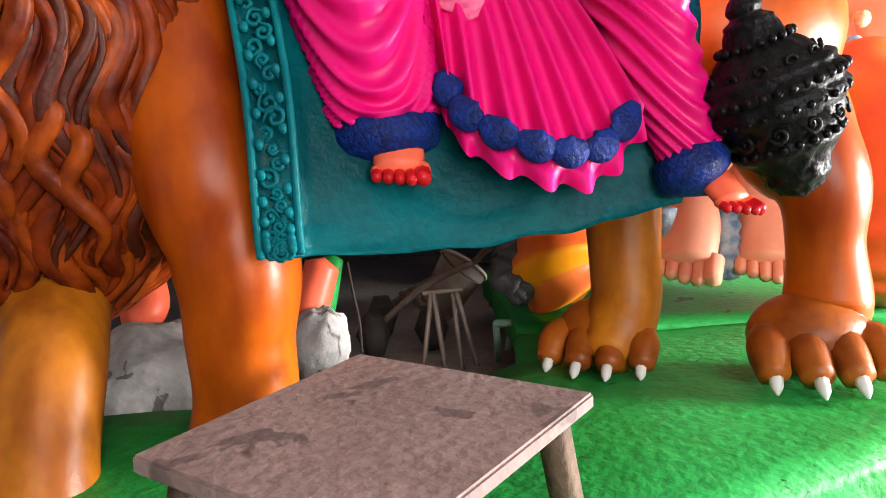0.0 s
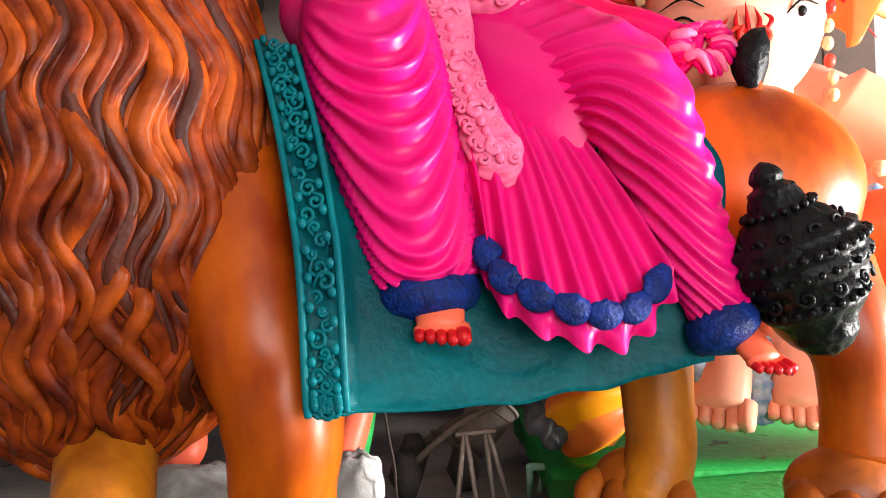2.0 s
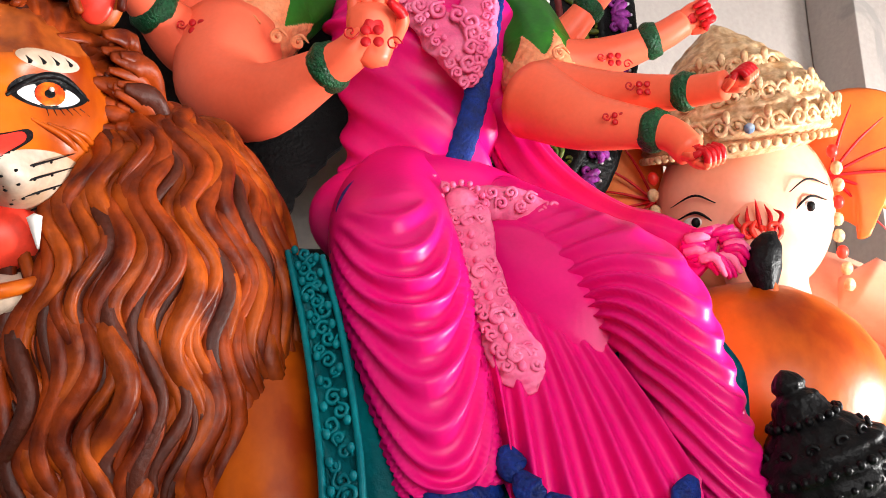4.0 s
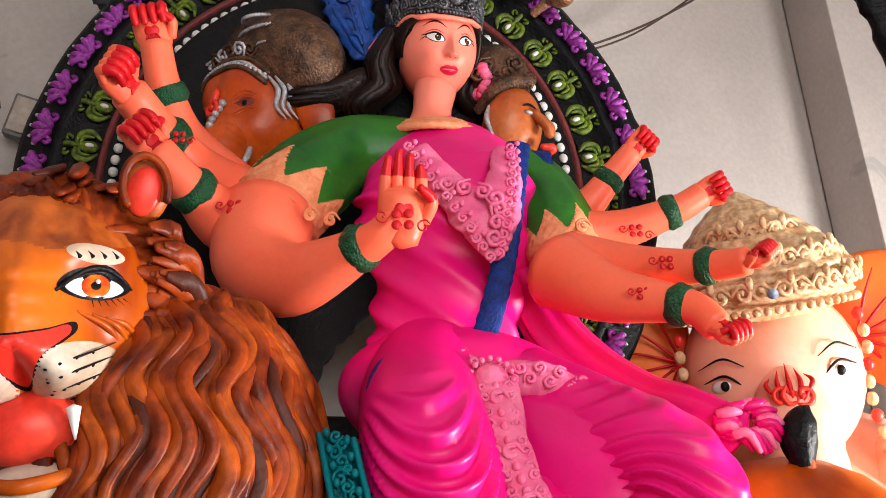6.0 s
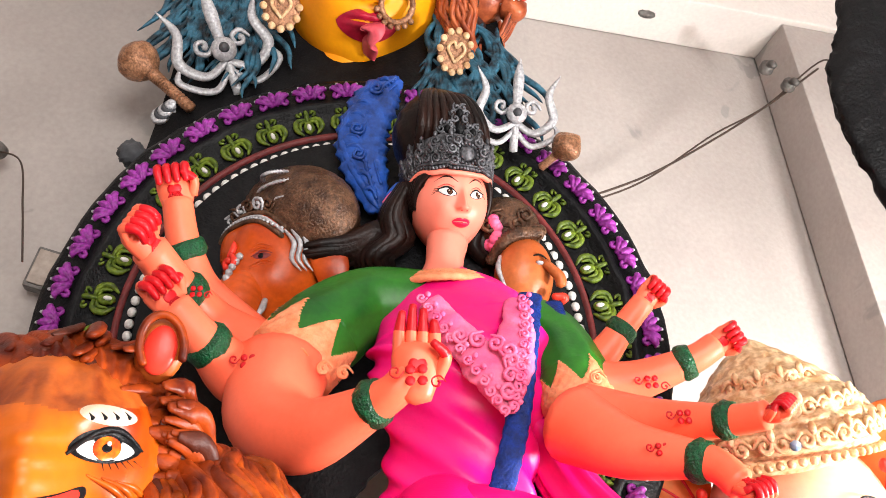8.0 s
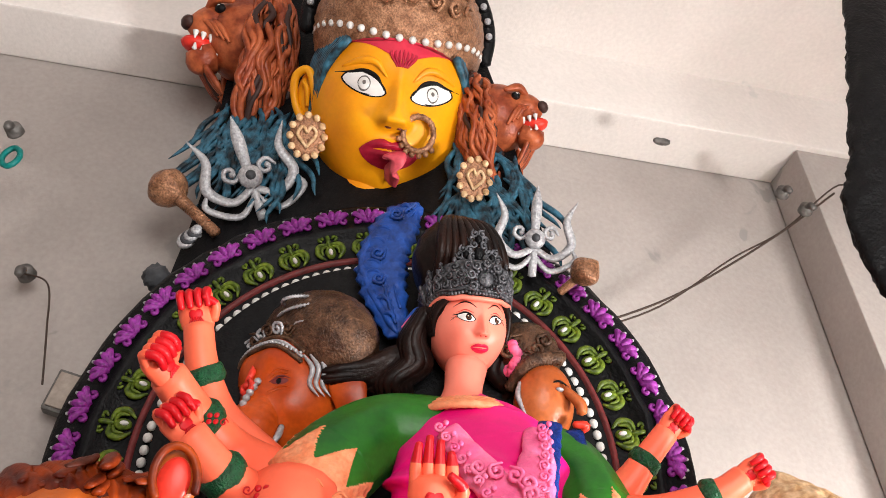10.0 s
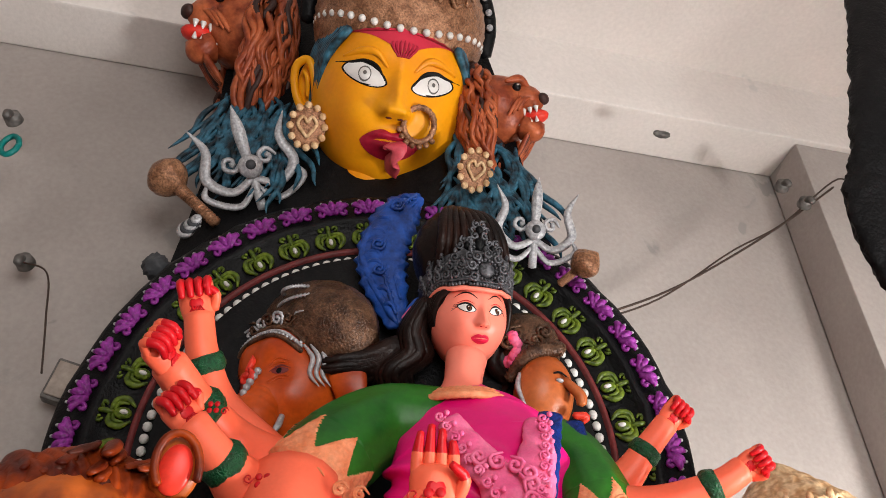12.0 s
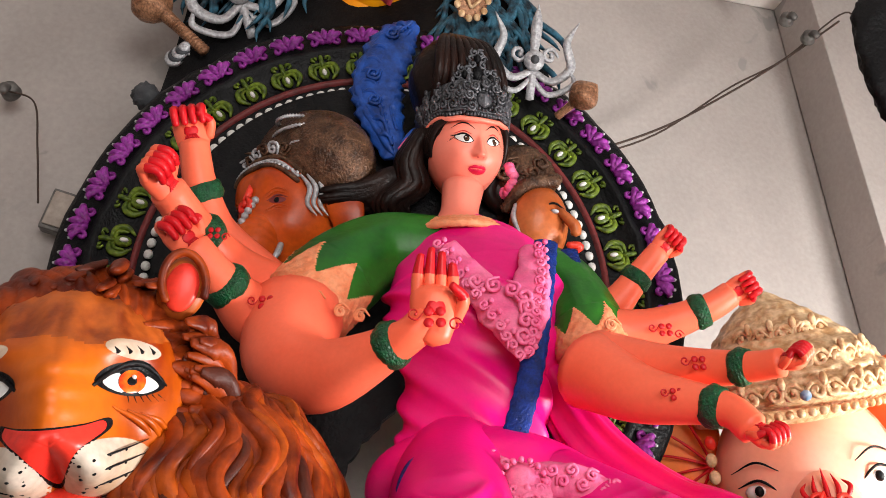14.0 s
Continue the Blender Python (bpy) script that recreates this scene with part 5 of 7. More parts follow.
for sx in (-1, 1):
    FACE_L.patch(bm, (0.38 * sx, -0.60), [((0.38 + 0.34 * math.cos(t) - 0.05 * math.sin(t)) * sx, -0.585 + 0.25 * math.sin(t) + 0.05 * math.cos(t)) for t in [2 * math.pi * k / 40 for k in range(40)]], lMUZ, 0.008, 9)
    FACE_L.patch(bm, (0.55 * sx, 0.345), [((0.55 + 0.20 * math.cos(t) - 0.03 * math.sin(t)) * sx, 0.345 + 0.085 * math.sin(t) - 0.02 * math.cos(t)) for t in [2 * math.pi * k / 30 for k in range(30)]], lMUZ, 0.008, 5)
    FACE_L.patch(bm, (0.53 * sx, 0.09), eye_edge(sx, 0.255, 0.160, 0.105, (0.53, 0.08), -0.02), lBLK, 0.008)
    FACE_L.patch(bm, (0.53 * sx, 0.08), eye_edge(sx, 0.200, 0.095, 0.078, (0.53, 0.07), -0.02), lWHI, 0.018)
    for q, (k, mi) in enumerate(((0.116, lBLK), (0.103, lIRIS), (0.046, lBLK))):
        FACE_L.patch(bm, (0.535 * sx, 0.092), ring_edge(0.535 * sx, 0.092, k, k * 0.95), mi, 0.026 + 0.008 * q, 3)
    # glint on the lion's iris, modelled as a small white ball
    ball(bm, FACE_L.on(0.55 * sx, 0.125, 0.045), (LR * 0.02,) * 3, lWHI, u=8, v=6)
    FACE_L.line(bm, [(0.27 * sx, 0.06), (0.40 * sx, 0.18), (0.53 * sx, 0.235), (0.66 * sx, 0.20), (0.79 * sx, 0.05)], [0.014, 0.024, 0.03, 0.028, 0.010], lBLK, 20)
    for q in range(6):
        FACE_L.line(bm, [((0.50 + 0.045 * q) * sx, -0.02), ((0.51 + 0.055 * q) * sx, -0.075)], [0.006, 0.002], lBLK, 4)
    for q in range(4):
        x0 = 0.42 + 0.085 * q
        FACE_L.line(bm, [((x0 - 0.05) * sx, 0.40), (x0 * sx, 0.35), ((x0 + 0.02) * sx, 0.315)], [0.004, 0.010, 0.024], lBLK, 10)
    for q in range(4):
        z0 = -0.46 - 0.095 * q
        FACE_L.line(bm, [((0.16 + 0.03 * q) * sx, z0 - 0.03), (0.40 * sx, z0 + 0.01), (0.66 * sx, z0 + 0.10)], [0.007, 0.010, 0.003], lBLK, 16, lift=0.008)
        for w in range(4):
            ball(bm, FACE_L.on((0.20 + 0.10 * w) * sx, z0 - 0.055 + 0.03 * w, 0.004), (0.017 * LR, 0.012 * LR, 0.013 * LR), lBLK, u=7, v=5)
    # furrows beside the nose and over the cheek
    for q in range(3):
        FACE_L.line(bm, [((0.40 + 0.10 * q) * sx, -0.10 - 0.03 * q), ((0.62 + 0.07 * q) * sx, -0.26), ((0.74 + 0.05 * q) * sx, -0.52)], [0.010, 0.030, 0.012], lOR, 20, 8)
    ear = (LT[0], LT[1] + 16 * sx, LT[2])
    ball(bm, l(0.93 * sx, -0.20, 0.95), (LR * 0.22, LR * 0.12, LR * 0.30), lTAN, ear, 22, 14)
    ball(bm, l(0.93 * sx, -0.29, 0.945), (LR * 0.15, LR * 0.06, LR * 0.23), lCOR, ear, 20, 12)
    tube(bm, [l((0.95 + 0.19 * math.cos(t)) * sx, -0.33, 0.97 + 0.29 * math.sin(t)) for t in [q * 0.5236 - 0.5 for q in range(9)]], [0.040 * LR] * 9, lMANE, 8, 40)
# open mouth and lower jaw
ball(bm, l(0, -0.72, -0.98), (LR * 0.42, LR * 0.30, LR * 0.30), lCOR, LT, 20, 12)
ball(bm, l(0, -0.80, -1.42), (LR * 0.40, LR * 0.34, LR * 0.20), lMUZ, LT, 20, 12)
for sx in (-1, 1):
    tube(bm, [l(0.34 * sx, -1.0, -0.84), l(0.34 * sx, -1.02, -1.08)], [0.06 * LR, 0.01 * LR], lWHI, 8, 6)
# mane: locks that wave together; the dark body's colour puts shade between them
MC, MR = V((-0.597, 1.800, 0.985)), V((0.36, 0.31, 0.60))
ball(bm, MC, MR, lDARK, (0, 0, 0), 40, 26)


def lock(a0, b0, ln, w, lift, mi):
    pts, n = [], 17
    ph = 5.0 * noise.noise(V((a0 * 1.6, b0 * 0.7, 4))) + rng.uniform(-0.5, 0.5)
    am = 0.06 + 0.055 * rng.random()
    for i in range(n):
        s = i / (n - 1)
        b = b0 - ln * s
        a = a0 + (am * math.sin(ph - b * 15) * (0.5 + 0.5 * s)) / max(0.4, math.cos(b)) + 0.10 * s * math.cos(a0)
        d = V((math.cos(a) * math.cos(b) * MR.x, math.sin(a) * math.cos(b) * MR.y, math.sin(b) * MR.z))
        pts.append(MC + d * (1.0 + lift * math.sin(math.pi * min(1, s * 1.1))))
    tube(bm, pts, [w * 0.4, w * 0.9, w, w * 1.05, w, w, w * 0.95, w * 0.85, w * 0.65, w * 0.4, w * 0.06], mi, 8, 48, 0.7, (0, -1, 0))


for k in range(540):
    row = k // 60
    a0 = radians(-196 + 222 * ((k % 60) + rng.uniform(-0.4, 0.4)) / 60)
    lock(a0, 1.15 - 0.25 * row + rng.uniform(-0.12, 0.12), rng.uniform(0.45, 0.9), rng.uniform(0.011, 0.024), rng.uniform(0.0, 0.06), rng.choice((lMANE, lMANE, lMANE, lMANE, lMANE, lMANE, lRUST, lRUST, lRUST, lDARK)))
# locks that hang free below, over the fore legs
for k in range(46):
    a = radians(-178 + 150 * k / 45 + rng.uniform(-2, 2))
    p = MC + V((math.cos(a) * MR.x * 0.93, math.sin(a) * MR.y * 0.95, -rng.uniform(-0.05, 0.4) * MR.z))
    ph, ln = 2.5 * noise.noise(V((a * 2, 1, 8))) + rng.uniform(-0.4, 0.4), rng.uniform(0.24, 0.36)
    pts = [p + V((0.02 * math.sin(ph + q * 1.05) + 0.012 * q * math.cos(a) * 0.3, -0.004 * q + 0.0012 * q * q, -ln * q / 10)) for q in range(11)]
    w = rng.uniform(0.015, 0.023)
    tube(bm, pts, [w * 0.6, w, w, w, w, w, w * 0.9, w * 0.8, w * 0.6, w * 0.4, w * 0.06], lDARK if k % 11 == 0 else lMANE if k % 3 == 0 else lRUST, 8, 40, 0.7)
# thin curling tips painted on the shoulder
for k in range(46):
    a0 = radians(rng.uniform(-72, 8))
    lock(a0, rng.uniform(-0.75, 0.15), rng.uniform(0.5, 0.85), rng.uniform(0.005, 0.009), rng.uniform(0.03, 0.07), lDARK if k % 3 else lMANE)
# locks swept back from the face, over a grooved cap
ball(bm, l(0, 0.22, 0.14), (LR * 1.16, LR * 0.84, LR * 1.10), lMANE, LT, 240, 90, fold=lambda d: 1 + 0.035 * abs(math.sin(19 * math.atan2(d.z, d.x) + 2.5 * math.sin(7 * d.y + 3 * d.x))))
for k in range(300):
    a = rng.uniform(-1.0, math.pi * 0.66)
    c0, s0 = math.cos(a), math.sin(a)
    ph = 4 * noise.noise(V((a * 2, 3, 1))) + rng.uniform(-0.4, 0.4)
    r0 = rng.uniform(0.76, 1.12)
    if s0 > 0.45 and k % 5:
        continue
    d0 = rng.uniform(-0.48, -0.2)
    pts = []
    out, top = max(0.0, c0), max(0.0, s0)
    for q in range(7):
        s = q / 6
        x = c0 * r0 + s * (0.22 + 0.36 * out) * (1 if c0 > -0.2 else -1) + 0.05 * math.sin(ph + s * 9)
        z = s0 * r0 + 0.06 + 0.20 * top * math.sin(math.pi * s) - (0.25 + 0.85 * out) * s * s - 0.25 * out * s
        pts.append(l(x + 0.06 * top * math.sin(ph + s * 6), d0 + 0.5 * s + 0.9 * top * s, z))
    w = rng.uniform(0.06, 0.11)
    tube(bm, pts, [0.4 * w * LR, w * LR, 1.1 * w * LR, w * LR, 0.85 * w * LR, 0.5 * w * LR, 0.05 * LR * w], lMANE if k % 11 else lDARK, 10, 30, 0.55)
tube(bm, [l(-0.4, -0.95, -1.3), l(0, -1.15, -1.36), l(0.42, -0.95, -1.28), l(0.55, -0.7, -1.0)], [0.05 * LR, 0.06 * LR, 0.05 * LR, 0.04 * LR], lOR, 10, 20)
# tail with a black tuft over the rump
tube(bm, [(0.856, 1.920, 1.044), (0.847, 1.900, 1.108), (0.846, 1.900, 1.174)], [0.024, 0.022, 0.02], lOR, 14, 20)
tube(bm, [(0.839, 1.900, 1.141), (0.839, 1.900, 1.201), (0.856, 1.900, 1.252), (0.876, 1.900, 1.281)], [0.022, 0.040, 0.032, 0.004], lBLK, 18, 24, fold=lambda u, a: 1 + 0.10 * math.sin(a * 7 + u * 5))
finish(bm, "lion_statue", L_MATS, label="roaring orange lion idol with a carved wavy russet mane", category="statue")

# ---- saddle cloth ----
bm = bmesh.new()
left = spline([(-0.244, 1.740, 1.224), (-0.197, 1.660, 1.037), (-0.153, 1.540, 0.797), (-0.141, 1.490, 0.569), (-0.136, 1.475, 0.526)], 41)
right = spline([(0.601, 1.720, 1.081), (0.667, 1.660, 0.960), (0.654, 1.620, 0.817), (0.635, 1.600, 0.679), (0.618, 1.600, 0.570)], 41)
cols = []
for j in range(61):
    s = j / 60
    col = []
    for i in range(41):
        p = lerp(left[i], right[i], s)
        sag = 0.035 * math.sin(math.pi * s) * (i / 40) ** 3
        p.z -= sag - 0.008 * noise.noise(V((s * 9, i * 0.2, 1)))
        p.y += 0.10 * math.sin(math.pi * s) * (1 - i / 40) + 0.03 * math.sin(math.pi * s) + 0.006 * noise.noise(V((s * 6, i * 0.2, 5))) - (0.022 * (1 if s < 0.085 else 0))
        if s < 0.085:
            p.y -= 0.020 * noise.noise(V((s * 90, i * 0.9, 2)))
        col.append(bm.verts.new(p))
    cols.append(col)
for j in range(60):
    for i in range(40):
        bm.faces.new((cols[j][i], cols[j][i + 1], cols[j + 1][i + 1], cols[j + 1][i]))
bmesh.ops.solidify(bm, geom=bm.faces[:], thickness=0.03)
saddle = finish(bm, "saddle_cloth", [TEAL], label="teal painted saddle cloth with an embossed border on the lion", category="saddle cloth")
bm = bmesh.new()
for k in range(40):
    p = lerp(left[k], right[k], 0.042) + V((0, -0.030, 0))
    curl(bm, (0.012 * math.sin(k * 2.1), 0, 0), rng.uniform(0.010, 0.022), 1.3, 0.0045, 0, Matrix.Translation(p + V((0, 0.007, 0))) @ pose(0, 0, 0, -12, 0, -8), 1 if k % 2 else -1, k * 1.3)
    ball(bm, p + V((0.020 * (1 if k % 2 else -1), 0, 0.008)), (0.008, 0.006, 0.010), 0, u=7, v=5)
for sx in (0.0, 0.085):
    tube(bm, [tuple(lerp(left[k], right[k], sx) + V((0, -0.026, 0))) for k in range(0, 41, 4)], [0.007] * 11, 0, 8, 60)
part("border", bm, TEAL, saddle, "embossed scroll border", True)

# ---- black mace head ----
bm = bmesh.new()
ax0, ax1 = V((0.707, 1.570, 0.937)), V((0.832, 1.570, 0.592))
u1 = 0.0010
tube(bm, [lerp(ax0, ax1, s) for s in (0, 0.05, 0.1, 0.14, 0.2, 0.3, 0.38, 0.45, 0.52, 0.62, 0.7, 0.78, 0.86, 0.93, 1)],
     [u1 * r for r in (14, 30, 28, 44, 50, 78, 110, 128, 126, 116, 98, 92, 64, 58, 40)], 0, 48, 90,
     fold=lambda u, a: 1 + 0.05 * math.sin(a * 12) * math.sin(u * 40) + 0.03 * math.sin(u * 75) + 0.02 * math.sin(a * 30 + u * 50))
mace = finish(bm, "mace_head", [BLACK], label="black glossy carved mace head hanging beside the goddess's foot", category="mace")
axis = (ax1 - ax0).normalized()
mq = axis.to_track_quat("Z", "Y").to_matrix().to_4x4()
for s, rr, cnt, sz in ((0.24, 66, 20, 8), (0.47, 131, 34, 9), (0.57, 124, 30, 7), (0.74, 98, 24, 8)):
    repeat("bead", [BLACK], lambda bm: ball(bm, (0, 0, 0), (sz * u1,) * 3, 0, u=8, v=6),
           [Matrix.Translation(lerp(ax0, ax1, s) + mq @ V((math.cos(t) * rr * u1, math.sin(t) * rr * u1, 0))) for t in [2 * math.pi * k / cnt for k in range(cnt)]], mace)
for s, rr, cnt, sz in ((0.36, 100, 12, 20), (0.66, 112, 12, 17)):
    repeat("scroll", [BLACK], lambda bm: curl(bm, (0, 0, 0), sz * u1, 1.2, 4.5 * u1),
           [Matrix.Translation(lerp(ax0, ax1, s)) @ mq @ pose(0, 0, 0, 0, 0, 360 * k / cnt) @ Matrix.Translation((0, -rr * u1, 0)) for k in range(cnt)], mace)

# ---- yellow mask above the ring ----
K_MATS = [YELLOW, FOREHEAD, WHITE, MAROON, TONGUE, BLACK, COPPER, BLUEHAIR, BLACK, OXIDE, SOCKET, BEAD]
kY, kR, kW, kL, kT, kB, kC, kH, kP, kM, kG, kPearl = range(12)
bm = bmesh.new()
KT = (42.5, 1.5, 14.5)
KM = pose(*(-0.285, 2.550, 3.978), *KT)
KR = 0.395


def kk(x, y, z):
    return tuple(KM @ V((x * KR, y * KR, z * KR)))


MASK = Mould(KM, KR, (0.94, 0.95, 1.22), lambda x, z: 1.2 * face_relief(x, z) + 0.05 * ga(abs(x) - 0.13, 0.08) * ga(z + 0.16, 0.06), lambda z: 1 - 0.07 * max(0.0, -z) ** 1.6)
MASK.build(bm, lambda x, y, z: kY, 120, 110)
MASK.patch(bm, (0, -0.45), lips_edge(0.36, 0.13, 0.15, -0.45), kL, 0.012)
MASK.patch(bm, (0, 0.58), [(-0.80 + 1.6 * k / 30, 0.52 + 0.13 * (1 - (k / 15 - 1) ** 2) + 0.06) for k in range(31)][::-1] + [(-0.80 + 1.6 * k / 30, 0.46 + 0.10 * math.cos((k / 15 - 1) * 3.6) * -1 * (1 - abs(k / 15 - 1)) + 0.03) for k in range(31)], kR, 0.012, 10)
for sx in (-1, 1):
    MASK.patch(bm, (0.42 * sx, 0.13), eye_edge(sx, 0.272, 0.128, 0.088, slant=0.05), kB, 0.006)
    MASK.patch(bm, (0.42 * sx, 0.12), eye_edge(sx, 0.250, 0.112, 0.076, slant=0.05), kW, 0.014)
    MASK.patch(bm, (0.41 * sx, 0.135), ring_edge(0.41 * sx, 0.135, 0.088, 0.085), kG, 0.020, 3)
    MASK.patch(bm, (0.41 * sx, 0.135), ring_edge(0.41 * sx, 0.135, 0.074, 0.071), kW, 0.026, 3)
    MASK.patch(bm, (0.41 * sx, 0.145), ring_edge(0.41 * sx, 0.145, 0.026, 0.026), kG, 0.034, 3)
    MASK.line(bm, [(0.17 * sx, 0.09), (0.28 * sx, 0.22), (0.43 * sx, 0.258), (0.58 * sx, 0.23), (0.76 * sx, 0.22)], [0.010, 0.020, 0.022, 0.018, 0.005], kB, 22)
    MASK.line(bm, [(0.16 * sx, 0.22), (0.30 * sx, 0.335), (0.46 * sx, 0.345), (0.68 * sx, 0.28)], [0.012, 0.040, 0.045, 0.015], kY, 20, 8)
    MASK.line(bm, [(0.20 * sx, 0.06), (0.40 * sx, 0.045), (0.62 * sx, 0.12)], [0.006, 0.012, 0.006], kB, 14)
    for q in range(9):
        tube(bm, [kk((0.62 + 0.03 * q) * sx, -0.62 + 0.07 * q, 0.66), kk((0.80 + 0.02 * q) * sx, -0.46 + 0.07 * q, 0.36), kk((0.86 + 0.015 * q) * sx, -0.36 + 0.06 * q, -0.04 - 0.04 * q)], [0.05 * KR, 0.06 * KR, 0.012 * KR], kH, 7, 14)
    # ear: bowl, rolled rim and inner fold
    ball(bm, kk(0.98 * sx, 0.02, 0.02), (KR * 0.13, KR * 0.10, KR * 0.30), kY, KT, 16, 12)
    tube(bm, [kk(0.88 * sx, -0.12, -0.22), kk(0.92 * sx, -0.14, 0.08), kk(1.02 * sx, -0.10, 0.30), kk(1.15 * sx, -0.06, 0.20), kk(1.12 * sx, -0.06, -0.08), kk(0.98 * sx, -0.10, -0.32)], [0.03 * KR, 0.045 * KR, 0.05 * KR, 0.05 * KR, 0.045 * KR, 0.06 * KR], kY, 10, 36)
    tube(bm, [kk(0.97 * sx, -0.12, -0.12), kk(1.0 * sx, -0.14, 0.08), kk(1.06 * sx, -0.11, 0.16)], [0.02 * KR, 0.03 * KR, 0.015 * KR], kY, 8, 14)
    ball(bm, MASK.on(0.066 * sx, -0.225, -0.03), (KR * 0.04, KR * 0.04, KR * 0.02), kM, KT, 10, 6)
tube(bm, [MASK.on(0.05, -0.44, -0.06), MASK.on(0.06, -0.49, 0.10), MASK.on(0.07, -0.60, 0.13), MASK.on(0.08, -0.71, 0.09)], [0.12 * KR, 0.135 * KR, 0.14 * KR, 0.10 * KR], kT, 18, 20, 0.30, fold=lambda u, a: 1 - 0.10 * ga(math.sin(a / 2), 0.12))
tube(bm, [V(MASK.on(0.30, -0.24, 0.06)) + KM.to_3x3() @ V((0.17 * KR * math.cos(a), 0, 0.19 * KR * math.sin(a))) for a in [i * 0.5712 for i in range(12)]], [0.034 * KR] * 12, kC, 10, 44, fold=lambda u, a: 1 + 0.14 * math.sin(u * 120))
for q in range(7):
    a = radians(200 + 20 * q)
    ball(bm, V(MASK.on(0.30, -0.24, 0.07)) + KM.to_3x3() @ V((0.22 * KR * math.cos(a), 0, 0.24 * KR * math.sin(a))), (KR * 0.035,) * 3, kC, u=8, v=6)
for q in range(-3, 4):
    MASK.line(bm, [(0.02 * q, 0.33), (0.05 * q, 0.44), (0.035 * q, 0.52 - 0.015 * abs(q))], [0.012, 0.020, 0.006], kL, 10)
tube(bm, [kk(0, 0.10, -0.75), kk(0, -0.02, -1.1), kk(0, -0.06, -1.45), kk(0, -0.05, -1.9)], [0.55 * KR, 0.66 * KR, 0.64 * KR, 0.6 * KR], kY, 40, 30)
ball(bm, kk(0, 0.22, 0.92), (KR * 1.03, KR * 1.0, KR * 1.0), kC, KT, 120, 60, fold=lambda d: 1 + 0.022 * abs(math.sin(24 * math.atan2(d.y, d.x) + (1.57 if int((d.z + 2) * 11) % 2 else 0))) * abs(math.sin(11 * math.pi * d.z)))
for k in range(9):
    a = radians((k - 4) * 19)
    for q in range(3):
        m = KM @ pose(0, 0, 0, 0, 0, math.degrees(a)) @ Matrix.Translation((0, (-0.84 + 0.07 * q) * KR, (1.20 + 0.22 * q) * KR))
        curl(bm, (0, 0, 0), 0.11 * KR, 1.3, 0.026 * KR, kC, m, 1 if (k + q) % 2 else -1, k)
for k in range(22):
    a = math.pi * k / 21
    ball(bm, kk(-1.0 * math.cos(a), 0.20 - 1.0 * math.sin(a), 0.80 - 0.02 * math.sin(a) + 0.05 * math.sin(3 * a)), (KR * 0.045,) * 3, kPearl, u=10, v=6)
for k in range(60):
    sx = -1 if k % 2 else 1
    s = rng.random()
    tube(bm, [kk(0.9 * sx, 0.25, 0.6 - 0.6 * s), kk(1.05 * sx, 0.2, -0.2 - 0.5 * s), kk((1.15 + 0.5 * s) * sx, 0.15, -0.6 - 0.5 * s), kk((1.2 + 0.9 * s) * sx, 0.1, -1.0 - 0.5 * s)],
         [0.05 * KR, 0.08 * KR, 0.08 * KR, 0.01 * KR], kH, 7, 16)
finish(bm, "mask_statue", K_MATS, label="yellow fierce goddess mask with tongue out above the arch", category="statue")

# ---- elephant-headed idol ----
N_MATS = [IVORY, CREAM, ORANGE, RED, WHITE, BLACK, CORAL, SKYBLUE, YELLOW]
nI, nC, nO, nR, nW, nB, nK, nS = range(8)
bm = bmesh.new()
NT = (19.6, -3.8, -15.3)
NM = pose(*(1.149, 2.720, 1.554), *NT)
NR = 0.2789


def g(x, y, z):
    return tuple(NM @ V((x * NR, y * NR, z * NR)))


